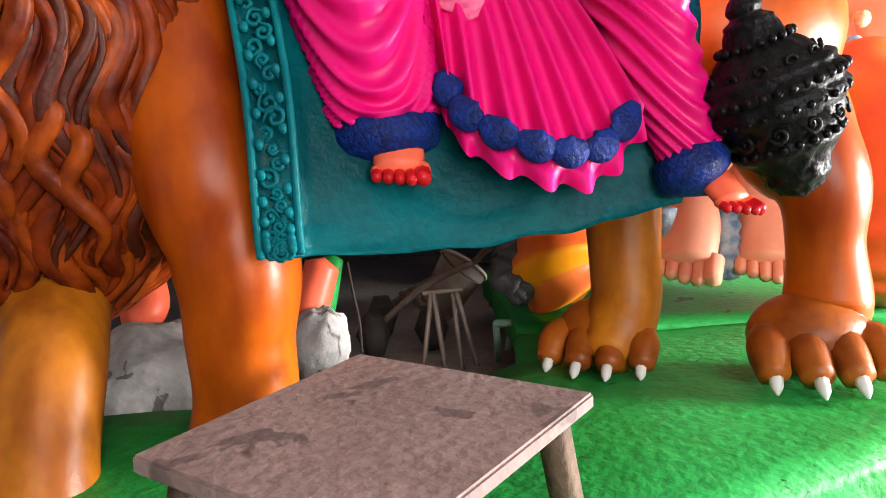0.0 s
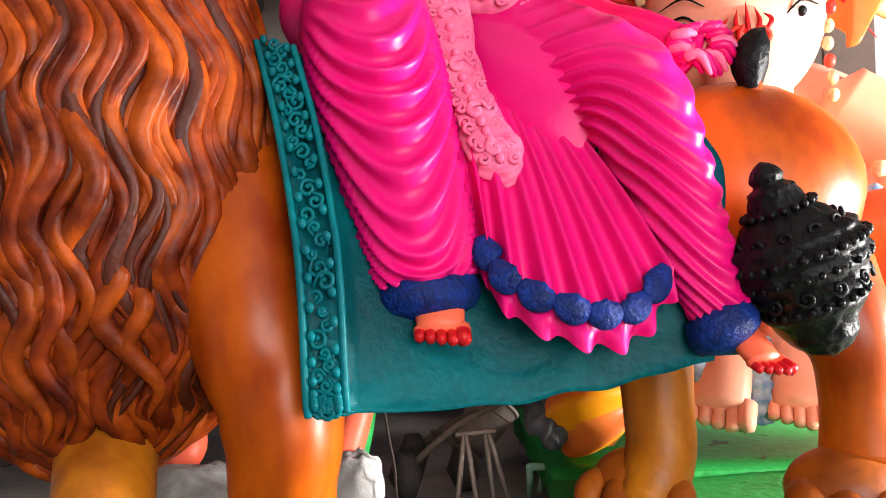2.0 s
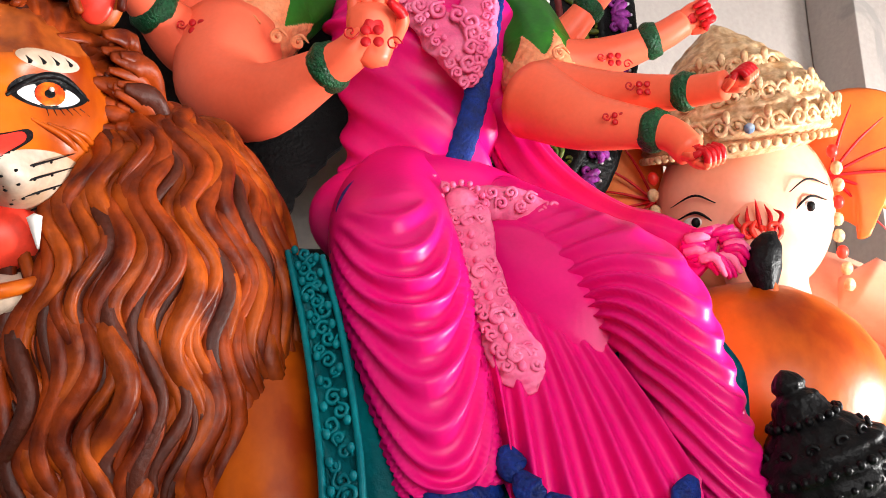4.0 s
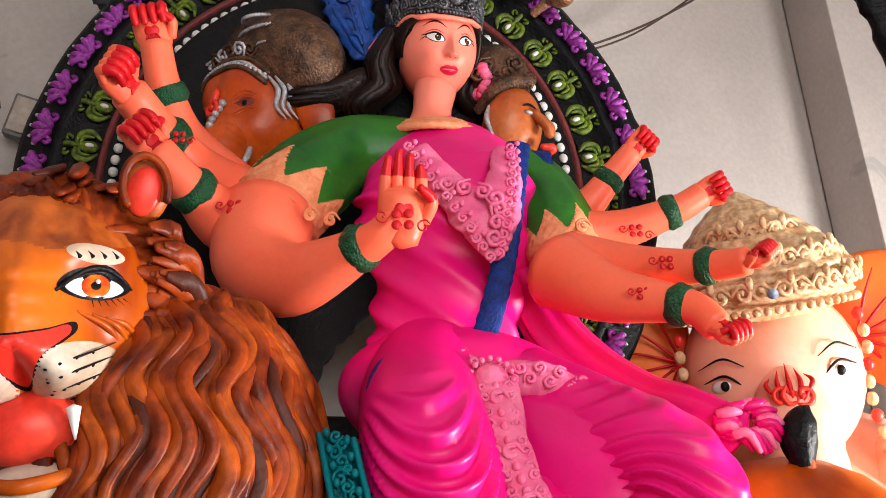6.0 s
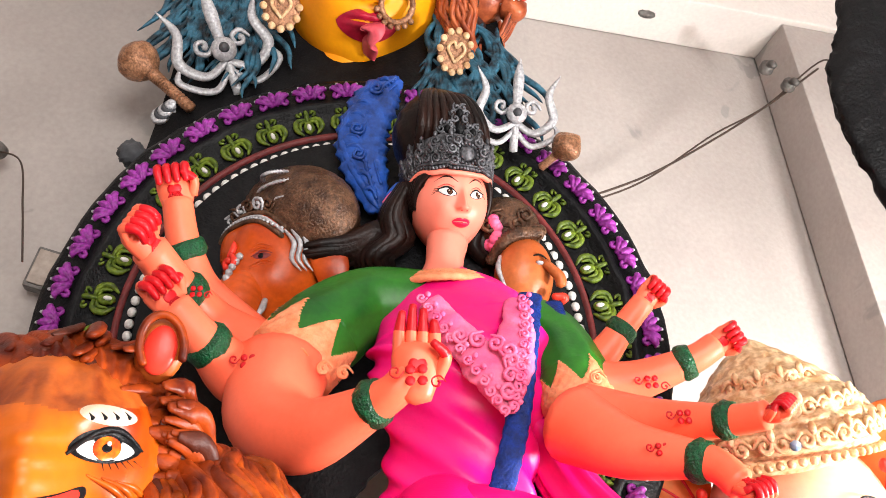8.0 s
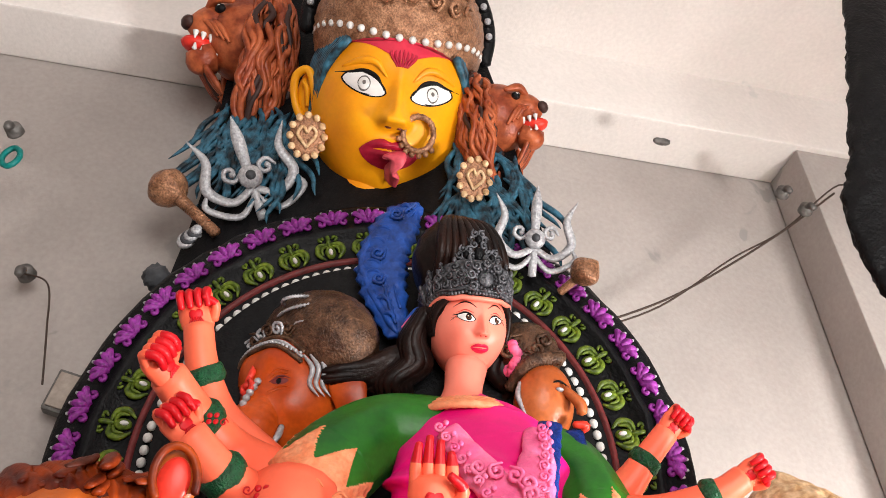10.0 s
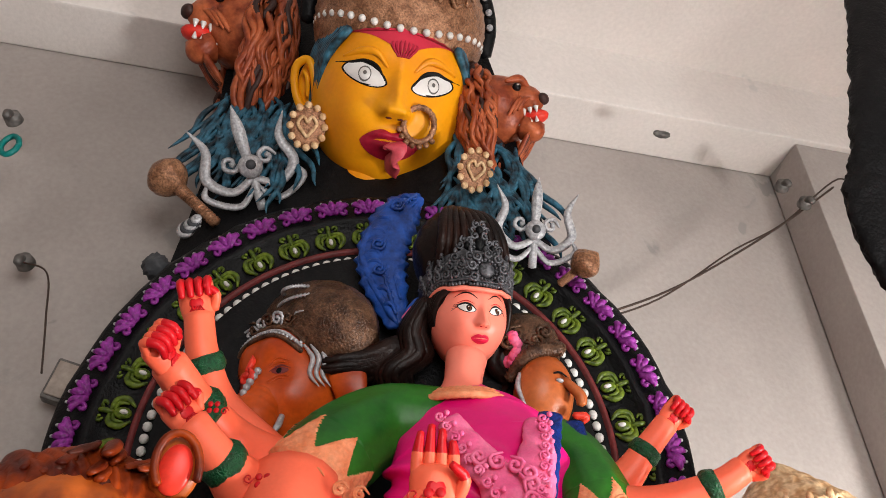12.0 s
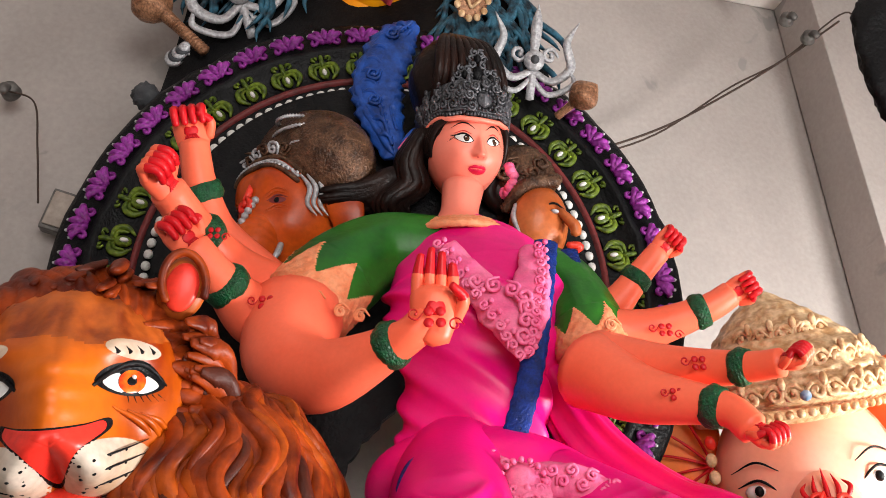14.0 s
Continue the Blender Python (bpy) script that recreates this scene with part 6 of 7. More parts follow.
ball(bm, g(0, 0, -0.1), (NR * 1.04, NR * 0.86, NR * 1.15), nI, NT, 36, 24)
tube(bm, [g(0, -0.55, 0.1), g(0.02, -0.78, -0.4), g(0.05, -0.95, -1.0), g(0.2, -1.0, -1.7), g(0.5, -0.9, -2.3)], [0.22 * NR, 0.44 * NR, 0.42 * NR, 0.36 * NR, 0.3 * NR], nI, 24, 40,
     fold=lambda u, a: 1 + 0.012 * math.sin(u * 90) * (u > 0.3))
for sx in (-1, 1):
    ball(bm, g(0.64 * sx, -0.62, -0.06), (NR * 0.15, NR * 0.08, NR * 0.085), nW, (NT[0], NT[1], NT[2] + 30 * sx), 16, 10)
    ball(bm, g(0.63 * sx, -0.70, -0.05), (NR * 0.052, NR * 0.035, NR * 0.06), nB, NT, 12, 8)
    tube(bm, [g(0.42 * sx, -0.76, -0.08), g(0.62 * sx, -0.73, 0.07), g(0.84 * sx, -0.53, -0.02)], [0.008 * NR, 0.017 * NR, 0.006 * NR], nB, 6, 14)
    tube(bm, [g(0.40 * sx, -0.80, 0.16), g(0.62 * sx, -0.74, 0.27), g(0.88 * sx, -0.50, 0.14)], [0.006 * NR, 0.014 * NR, 0.004 * NR], nB, 6, 14)
    tube(bm, [g(0.9 * sx, 0.15, 0.25), g(1.35 * sx, 0.12, 0.3), g(1.85 * sx, 0.1, 0.1), g(2.0 * sx, 0.1, -0.3)], [0.55 * NR, 0.95 * NR, 0.8 * NR, 0.3 * NR], nO, 28, 26, 0.10)
    for q in range(6):
        a = -0.9 + 0.42 * q
        tube(bm, [g(1.02 * sx, -0.04, 0.2), g((1.0 + 0.5 * math.cos(a)) * sx, -0.06, 0.2 + 0.5 * math.sin(a)), g((1.0 + 0.95 * math.cos(a)) * sx, -0.02, 0.15 + 0.9 * math.sin(a))], [0.02 * NR, 0.018 * NR, 0.006 * NR], nR, 6, 14)
    for q in range(9):
        ball(bm, g((1.02 + 0.03 * math.sin(q)) * sx, -0.28, 0.5 - 0.2 * q), (NR * 0.07, NR * 0.05, NR * 0.085), nC if q % 3 else nK, NT, 10, 6)
# red flame mark
for q in range(5):
    tube(bm, [g(0.05 * (q - 2), -1.16, -0.24), g(0.12 * (q - 2), -1.08, -0.06), g(0.09 * (q - 2), -0.98, 0.16 - 0.07 * abs(q - 2))], [0.016 * NR, 0.028 * NR, 0.004 * NR], nR, 7, 12)
for q in range(3):
    curl(bm, (0, 0, 0), 0.13 * NR, 1.0, 0.03 * NR, nK, Matrix.Translation(g(0.12 * (q - 1), -1.15, -0.18)), 1, q * 2)
# carved crown
tube(bm, [g(0, 0.0, 0.72), g(0, 0.05, 1.05), g(-0.02, 0.1, 1.45), g(-0.04, 0.12, 1.85), g(-0.05, 0.12, 2.15)], [NR * 1.05, NR * 1.12, NR * 0.88, NR * 0.5, NR * 0.12], nC, 60, 60,
     fold=lambda u, a: 1 + 0.04 * math.sin(a * 14 + 4 * math.sin(u * 12)) * math.sin(u * 28) + 0.02 * math.sin(u * 60))
for k in range(30):
    a = math.pi * k / 29
    ball(bm, g(-1.1 * math.cos(a), -1.0 * math.sin(a), 0.70 + 0.05 * math.sin(a)), (NR * 0.05,) * 3, nC, u=8, v=6)
for row in range(3):
    for k in range(8 - 2 * row):
        a = radians((k - (7 - 2 * row) / 2) * 21)
        rr = (1.16, 1.0, 0.66)[row]
        m = NM @ pose(0, 0, 0, 0, 0, math.degrees(a)) @ Matrix.Translation((0, -rr * NR, (0.98 + 0.32 * row) * NR))
        for sx in (-1, 1):
            curl(bm, (0.09 * NR * sx, 0, 0), 0.12 * NR, 1.3, 0.032 * NR, nC, m, sx, math.pi * (sx < 0))
        ball(bm, m @ V((0, -0.02 * NR, 0.12 * NR)), (NR * 0.045, NR * 0.04, NR * 0.08), nC, u=8, v=6)
ball(bm, g(0, -1.18, 0.95), (NR * 0.06,) * 3, nS, u=10, v=8)
# body, shoulder, legs
ball(bm, g(0.55, 0.35, -2.7), (NR * 1.9, NR * 1.1, NR * 2.0), nI, (0, 0, 0), 36, 24)
tube(bm, [g(1.2, 0.2, -1.3), g(1.9, -0.1, -1.9), g(2.0, -0.5, -2.8)], [0.5 * NR, 0.5 * NR, 0.42 * NR], nI, 20, 20)
for q in range(18):
    s = q / 17
    ball(bm, g(0.2 + 1.2 * s, -0.75 - 0.25 * math.sin(3 * s), -1.9 - 1.4 * math.sin(math.pi * s)), (NR * 0.10,) * 3, nC if q % 4 else nS, u=8, v=6)
tube(bm, [(1.466, 2.500, 0.859), (1.486, 2.350, 0.627), (1.490, 2.300, 0.375), (1.488, 2.300, 0.238)], [0.14, 0.2, 0.2, 0.16], nO, 40, 40, fold=lambda u, a: 1 + 0.05 * math.sin(u * 40 + a))
tube(bm, [(0.564, 2.600, 0.589), (0.566, 2.500, 0.443), (0.578, 2.450, 0.315), (0.610, 2.450, 0.255)], [0.10, 0.13, 0.15, 0.12], nO, 40, 60, fold=lambda u, a: 1 + 0.09 * math.sin(u * 22 + 1.2 * math.cos(a)), pick=lambda u, a: 8 if math.sin(u * 22 + 1.2 * math.cos(a) - 1.2) > 0.1 else nO)
# feet and a lace border between them
foot(bm, (0.964, 2.420, 0.426), (0.890, 2.280, 0.312), 0.0991, nI, nI)
foot(bm, (1.180, 2.420, 0.416), (1.119, 2.280, 0.304), 0.0902, nI, nI)
tube(bm, [(0.977, 2.500, 0.577), (0.976, 2.450, 0.430)], [0.10, 0.10], nI, 20, 10)
tube(bm, [(1.216, 2.500, 0.567), (1.194, 2.450, 0.420)], [0.10, 0.10], nI, 20, 10)
tube(bm, [(1.046, 2.360, 0.517), (1.043, 2.350, 0.390), (1.041, 2.340, 0.275)], [0.032, 0.034, 0.034], nS, 16, 40, 0.5, fold=lambda u, a: 1 + 0.15 * math.sin(u * 38))
tube(bm, [(0.866, 2.360, 0.477), (0.867, 2.340, 0.399)], [0.03, 0.02], nS, 12, 12, 0.5)
finish(bm, "elephant_headed_statue", N_MATS, label="pale pink elephant-headed idol with a cream carved crown", category="statue")

# ---- crest above the ring ----
crest = thing("arch_crest", (-0.382, 2.620, 3.447), "dark carved crest on top of the arch behind the yellow mask", "crest")
CI = crest.matrix_basis.copy()
CI.translation = -V((-0.382, 2.620, 3.447))
bm = bmesh.new()
cr = [(-1.178, 2.620, 3.041), (-1.130, 2.620, 3.410), (-1.107, 2.620, 3.799), (-1.110, 2.620, 4.431), (-0.883, 2.620, 5.086), (-0.444, 2.620, 5.477), (0.026, 2.620, 4.977), (0.236, 2.620, 4.184), (0.327, 2.620, 3.555), (0.416, 2.620, 3.071)]
edge = [(p[0] + 0.02 * noise.noise(V((k, 0, 1))), p[2] + 0.02 * noise.noise(V((k, 4, 1)))) for k, p in enumerate(spline(cr, 70))]
prism(bm, edge, -2.66, -2.60, 0, pose(0, 0, 0, 90))
bmesh.ops.recalc_face_normals(bm, faces=bm.faces[:])
bmesh.ops.transform(bm, matrix=CI, verts=bm.verts)
part("back_plate", bm, BLACK, crest)
# blue-black locks over the plate
bm = bmesh.new()
for k in range(260):
    x = rng.uniform(380, 930)
    p0 = lerp((-1.147, 2.570, 3.865), (0.340, 2.570, 3.439), (x - 370) / 570) + V((0, 0, rng.uniform(-0.14, 0.26)))
    dx = rng.uniform(-0.03, 0.03)
    ph = rng.uniform(0, 6)
    if 545 < x < 810:
        continue
    tube(bm, [p0 + V((dx * q + 0.018 * math.sin(ph + q * 1.1), -0.02, -0.045 * q)) for q in range(8)], [0.005, 0.013, 0.015, 0.015, 0.014, 0.012, 0.009, 0.002], 0, 6, 28)
bmesh.ops.transform(bm, matrix=CI, verts=bm.verts)
ob = part("hair_lock", bm, BLUEHAIR, crest, "petrol blue wavy locks", True)
tagged(ob, kind="stuff")
# silver edge studs on the crown's rim
studs = [V(kk(1.13 * math.cos(a), 0.30, 1.02 + 1.04 * math.sin(a))) for a in [radians(8 + 164 * k / 16) for k in range(17)]]
bm = bmesh.new()
tube(bm, [CI @ V(kk(1.13 * math.cos(a), 0.38, 1.02 + 1.04 * math.sin(a))) for a in [radians(-10 + 200 * k / 12) for k in range(13)]], [0.04] * 13, 0, 12, 60)
part("rim", bm, BLACK, crest, "black rim round the crown", True)


def stud(bm):
    ball(bm, (0, 0, 0), (0.030, 0.016, 0.030), 1, u=14, v=6)
    ball(bm, (0, -0.012, 0), (0.018, 0.012, 0.018), 0, u=12, v=6)


repeat("stud", [SILVER, BLACK], stud, [CI @ Matrix.Translation(p) @ pose(0, 0, 0, 35) for p in studs], crest, "round silver stud")


def beast_head(at, r, turn, label):
    """A roaring copper-red lion head in relief."""
    bm = bmesh.new()
    m = pose(*at, *turn)

    def b(x, y, z):
        return tuple(m @ V((x * r, y * r, z * r)))

    ball(bm, b(0, 0, 0), (r * 0.75, r * 0.8, r * 0.85), 0, turn, 24, 16)
    tube(bm, [b(0, -0.6, 0.1), b(0, -0.8, 0.0), b(0, -0.98, -0.1)], [0.4 * r, 0.36 * r, 0.26 * r], 0, 14, 12)
    ball(bm, b(0, -1.12, 0.0), (0.20 * r, 0.13 * r, 0.13 * r), 1, turn, 12, 8)
    tube(bm, [b(0, -0.6, -0.55), b(0, -0.8, -0.66), b(0, -0.98, -0.62)], [0.3 * r, 0.28 * r, 0.16 * r], 0, 14, 12)
    ball(bm, b(0, -0.85, -0.38), (0.24 * r, 0.34 * r, 0.16 * r), 3, turn, 12, 8)
    for sx in (-1, 1):
        for q in range(4):
            tube(bm, [b(0.22 * sx, -0.98 + 0.14 * q, -0.22), b(0.22 * sx, -0.98 + 0.14 * q, -0.36)], [0.06 * r, 0.015 * r], 4, 6, 5)
            tube(bm, [b(0.2 * sx, -0.95 + 0.14 * q, -0.56), b(0.2 * sx, -0.95 + 0.14 * q, -0.44)], [0.05 * r, 0.015 * r], 4, 6, 5)
        ball(bm, b(0.4 * sx, -0.66, 0.26), (0.13 * r, 0.1 * r, 0.09 * r), 2, turn, 10, 6)
        tube(bm, [b(0.15 * sx, -0.85, 0.3), b(0.4 * sx, -0.75, 0.44), b(0.66 * sx, -0.5, 0.36)], [0.06 * r, 0.1 * r, 0.05 * r], 0, 8, 12)
        for q in range(3):
            tube(bm, [b((0.18 + 0.10 * q) * sx, -0.98 + 0.12 * q, 0.02), b((0.34 + 0.08 * q) * sx, -0.80 + 0.10 * q, -0.06 - 0.05 * q), b((0.44 + 0.07 * q) * sx, -0.62 + 0.10 * q, -0.30 - 0.06 * q)], [0.03 * r, 0.06 * r, 0.03 * r], 0, 8, 14)
        ball(bm, b(0.46 * sx, -0.70, 0.27), (0.05 * r, 0.04 * r, 0.04 * r), 4, turn, 8, 6)
    # mane: strands run back and down, and a beard; dark body colours shade between
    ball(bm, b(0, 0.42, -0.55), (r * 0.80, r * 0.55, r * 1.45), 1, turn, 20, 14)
    for k in range(340):
        a, e0 = rng.uniform(-0.6, math.pi + 0.6), rng.uniform(-0.9, 1.45)
        ln, ph = rng.uniform(0.45, 0.8), rng.uniform(0, 6.28)
        big = rng.uniform(0.98, 1.14)
        pts = []
        for q in range(7):
            e = e0 - ln * q / 6
            w = a + 0.10 * math.sin(ph + q * 1.3)
            low = 1.0 + 0.22 * max(0.0, -math.sin(e))
            pts.append(b(0.92 * big * math.cos(w) * math.cos(e), 0.20 + 0.66 * big * math.sin(w) * math.cos(e), -0.50 + 1.55 * big * low * math.sin(e)))
        tube(bm, pts, [0.03 * r, 0.06 * r, 0.07 * r, 0.07 * r, 0.065 * r, 0.045 * r, 0.008 * r], 0 if k % 5 else 1, 6, 20)
    for k in range(22):
        x, ph = rng.uniform(-0.22, 0.22), rng.uniform(0, 6)
        tube(bm, [b(x + 0.03 * math.sin(ph + q), -0.72 + 0.10 * q, -0.80 - 0.12 * q) for q in range(5)], [0.05 * r, 0.06 * r, 0.06 * r, 0.05 * r, 0.01 * r], 0 if k % 4 else 1, 6, 12)
    return finish(bm, "lion_head_relief", [COPPERRED, paint("black_brown_strand_and_shade_paint", (0.05, 0.02, 0.016), 0.5), BLACK, CORAL, WHITE], label=label, category="relief")


beast_head((-1.019, 2.5, 4.488), 0.2700, (6, 24, -58), "copper-red roaring lion head beside the yellow mask, mouth wide open")
beast_head((0.218, 2.55, 3.89), 0.2050, (4, -24, 66), "copper-red lion head in profile beside the yellow mask")


def trident(at, r, lean, label):
    ob = thing("trident", at, label, "trident", "tridents on the crest")
    m = pose(0, 0, 0, 26, lean, 8)

    def q(x, z, y=0.0):
        return m @ V((x * r, y * r, z * r))

    bm = bmesh.new()
    tube(bm, [q(0, -0.9), q(0, 0), q(0, 0.75), q(0, 1.25)], [0.10 * r, 0.09 * r, 0.13 * r, 0.01 * r], 0, 10, 20, 0.6)
    part("shaft", bm, SILVER, ob, "", True)
    for sx in (-1, 1):
        bm = bmesh.new()
        tube(bm, [q(0, -0.25), q(0.45 * sx, -0.45), q(0.85 * sx, -0.1), q(0.72 * sx, 0.45), q(0.95 * sx, 0.95)], [0.08 * r, 0.10 * r, 0.11 * r, 0.09 * r, 0.01 * r], 0, 10, 30, 0.6)
        part("prong", bm, SILVER, ob, "", True)
        bm = bmesh.new()
        tube(bm, [q(0, -0.4), q(0.4 * sx, -0.75), q(0.95 * sx, -0.45), q(0.8 * sx, -0.1)], [0.05 * r, 0.08 * r, 0.07 * r, 0.02 * r], 0, 8, 22, 0.6)
        curl(bm, (0.35 * r * sx, -0.02 * r, 0.1 * r), 0.2 * r, 1.2, 0.05 * r, 0, m, sx, 0)
        part("scroll", bm, SILVER, ob, "", True)
    bm = bmesh.new()
    ball(bm, q(0, -0.05, -0.08), (0.24 * r, 0.12 * r, 0.24 * r), 0, (26, lean, 8), 16, 8)
    boss = part("boss", bm, SILVER, ob, "", True)
    bm = bmesh.new()
    ball(bm, q(0, -0.05, -0.19), (0.10 * r, 0.08 * r, 0.10 * r), 0, (26, lean, 8), 12, 8)
    part("stone", bm, SHADOWGREY, boss, "dark round stone", True)
    return ob


trident((-0.884, 2.500, 3.533), 0.2286, -24, "silver painted trident relief among blue locks")
trident((0.328, 2.460, 3.099), 0.1759, 4, "small silver painted trident relief at the crest's end")


def club(a, b, r, label):
    """A ribbed round-headed club with a corded shaft."""
    a, b = V(a), V(b)
    ob = thing("ceremonial_club", a, label, "club")
    bm = bmesh.new()
    d = (b - a).normalized()
    tube(bm, [d * -r * 1.25, d * -r * 1.05, d * -r * 0.5, d * 0, d * r * 0.6, d * r * 0.95], [r * 0.12, r * 0.4, r * 0.95, r * 1.05, r * 0.75, r * 0.3], 0, 36, 30, fold=lambda u, t: 1 + 0.06 * abs(math.sin(t * 5)))
    part("club_head", bm, COPPER, ob, "ribbed copper head", True)
    bm = bmesh.new()
    tube(bm, [d * r * 0.8, d * ((b - a).length * 0.5), b - a], [r * 0.36, r * 0.3, r * 0.3], 0, 14, 70, fold=lambda u, t: 1 + 0.10 * math.sin(u * 120))
    part("shaft", bm, COPPER, ob, "", True)
    return ob


club((-1.225, 2.500, 3.466), (-0.998, 2.550, 3.249), 0.0811, "copper-coloured ribbed club lying on the arch")
club((0.511, 2.500, 2.947), (0.419, 2.580, 2.913), 0.0551, "small pale copper ribbed club at the arch's edge")

# shell and stub ornaments on the rim
bm = bmesh.new()
for q in range(5):
    curl(bm, (0, 0, 0), 0.055 - 0.009 * q, 0.9, 0.013, q % 2, Matrix.Translation(V((-1.089, 2.500, 3.165)) + V((0.01 * q, -0.008 * q, 0.008 * q))), 1, 0.5)
finish(bm, "shell_ornament", [SILVER, SHADOWGREY], label="grey and silver spiral shell ornament on the arch", category="ornament")
bm = bmesh.new()
ball(bm, (-1.206, 2.550, 3.024), (0.06, 0.04, 0.05), 0, (0, 30, 0), 20, 14, fold=lambda d: 1 + 0.35 * noise.noise(d * 3))
finish(bm, "rubble_lump", [SHADOWGREY], label="broken dark plaster lump on the arch's rim", category="lump")


def earring(at, r, turn):
    ob = thing("earring", at, "gold filigree earring hanging beside the yellow mask", "earring", "earrings of the mask")
    m = pose(0, 0, 0, *turn)
    bm = bmesh.new()
    ball(bm, (0, 0, 0), (r * 0.8, r * 0.15, r), 0, turn, 20, 12)
    part("plate", bm, COPPER, ob, "", True)
    for k in range(12):
        a = 2 * math.pi * k / 12
        bm = bmesh.new()
        ball(bm, m @ V((0.75 * r * math.cos(a), -0.12 * r, 0.95 * r * math.sin(a))), (0.17 * r, 0.12 * r, 0.17 * r), 0, turn, 8, 6)
        part("bead", bm, CREAM, ob, "", True)
    bm = bmesh.new()
    for sx in (-1, 1):
        tube(bm, [m @ V((0, -0.2 * r, -0.5 * r)), m @ V((0.4 * r * sx, -0.2 * r, 0.05 * r)), m @ V((0.2 * r * sx, -0.2 * r, 0.4 * r)), m @ V((0, -0.2 * r, 0.15 * r))], [0.08 * r] * 4, 0, 8, 18)
    part("heart_scroll", bm, CREAM, ob, "", True)


earring((-0.635, 2.440, 3.704), 0.1012, (34, 0, 8))
earring((0.098, 2.460, 3.430), 0.0915, (34, 0, 22))

# ---- dark arch of another idol at the side ----
bm = bmesh.new()
st = spline([(1.886, 1.900, 4.629), (1.693, 1.900, 3.820), (1.502, 1.950, 3.087), (1.389, 2.000, 2.580), (1.65, 2.0, 1.6), (1.95, 1.95, 0.0)], 55)
tube(bm, [tuple(p) for p in st[::6]], [0.10] * 10, 0, 26, 140, 0.4, fold=lambda u, a: 1 + 0.16 * noise.noise(V((u * 40, math.cos(a) * 3, math.sin(a) * 3))) + 0.12 * noise.noise(V((u * 130, math.cos(a) * 9, math.sin(a) * 9))))
finish(bm, "neighbour_arch", [BLACK], label="rough black back of a neighbouring idol's arch", category="arch")

# ---- wall fittings and cables ----
def cable(name, pts, r, label):
    bm = bmesh.new()
    tube(bm, pts, [r] * len(pts), 0, 6, 40)
    finish(bm, name, [CABLE], label=label, category="cable")


cable("cable", [(0.530, 3.200, 3.113), (1.059, 3.350, 3.394), (1.474, 3.400, 3.652), (1.841, 3.400, 3.892), (2.165, 3.400, 4.131)], 0.006, "thin brown twin electric cable slung along the wall")
cable("cable", [(0.528, 3.200, 3.095), (1.023, 3.350, 3.354), (1.482, 3.400, 3.686), (1.804, 3.400, 3.869), (2.218, 3.400, 4.195), (2.232, 3.400, 3.959)], 0.005, "thin brown electric cable slung along the wall")
cable("cable", [(-1.815, 2.620, 3.122), (-1.675, 2.600, 3.044), (-1.614, 2.600, 2.821), (-1.558, 2.600, 2.570)], 0.004, "thin loose wire hanging down the wall")


def fitting(at, label, hang=False):
    ob = thing("lamp_holder", at, label, "lamp holder", "wall fittings")
    bm = bmesh.new()
    tube(bm, [(0, 0.03, 0), (0, -0.01, 0)], [0.04, 0.036], 0, 20, 4)
    part("base", bm, SOCKET, ob, "", True)
    bm = bmesh.new()
    tube(bm, [(0, -0.01, 0), (0.005, -0.04, -0.02), (0.01, -0.05, -0.05)], [0.018, 0.02, 0.016], 0, 14, 10)
    part("socket", bm, SOCKET, ob, "", True)
    return ob


fitting((-1.811, 2.630, 3.136), "small grey steel lamp holder with a loose wire")
fitting((1.950, 3.350, 3.985), "dark grey lamp holder hanging on the cable by the column")
fitting((1.826, 3.290, 4.060), "dark steel bracket under the beam")
fitting((-2.001, 2.450, 3.833), "small grey steel ceiling hook plate")
tag = thing("plastic_clip", (-1.913, 2.400, 3.593), "teal plastic clip frame hanging from a hook", "clip")
bm = bmesh.new()
loop = [(0.035 * math.cos(a) * (1 + 0.1 * math.cos(2 * a)), 0, 0.055 * math.sin(a)) for a in [i * 2 * math.pi / 12 for i in range(13)]]
tube(bm, loop, [0.013] * 13, 0, 8, 40)
part("frame", bm, TEALPLASTIC, tag, "", True)
lamp = thing("flood_lamp", (-1.530, 2.750, 2.604), "dusty grey metal flood lamp housing on the wall", "lamp")
bm = bmesh.new()
slab(bm, (0.13, 0.08, 0.17), pose(0, 0, 0, 10, 12, 20), 0.012)
part("housing", bm, SOCKET, lamp)
bm = bmesh.new()
slab(bm, (0.105, 0.012, 0.14), pose(0, 0, 0, 10, 12, 20) @ Matrix.Translation((0, -0.047, 0)), 0.004)
part("glass", bm, PAIL, lamp)
bm = bmesh.new()
tube(bm, [(0.0, 0.05, 0.05), (0.03, 0.09, 0.12), (0.04, 0.14, 0.14)], [0.008] * 3, 0, 8, 10)
part("bracket", bm, SOCKET, lamp, "", True)
bm = bmesh.new()
ball(bm, (1.146, 3.050, 4.230), (0.05, 0.02, 0.02), 0, (0, 0, 15), 14, 8, fold=lambda d: 1 + 0.3 * noise.noise(d * 3))
finish(bm, "plaster_patch", [SOCKET], label="rough grey patch of broken plaster on the beam", category="patch")

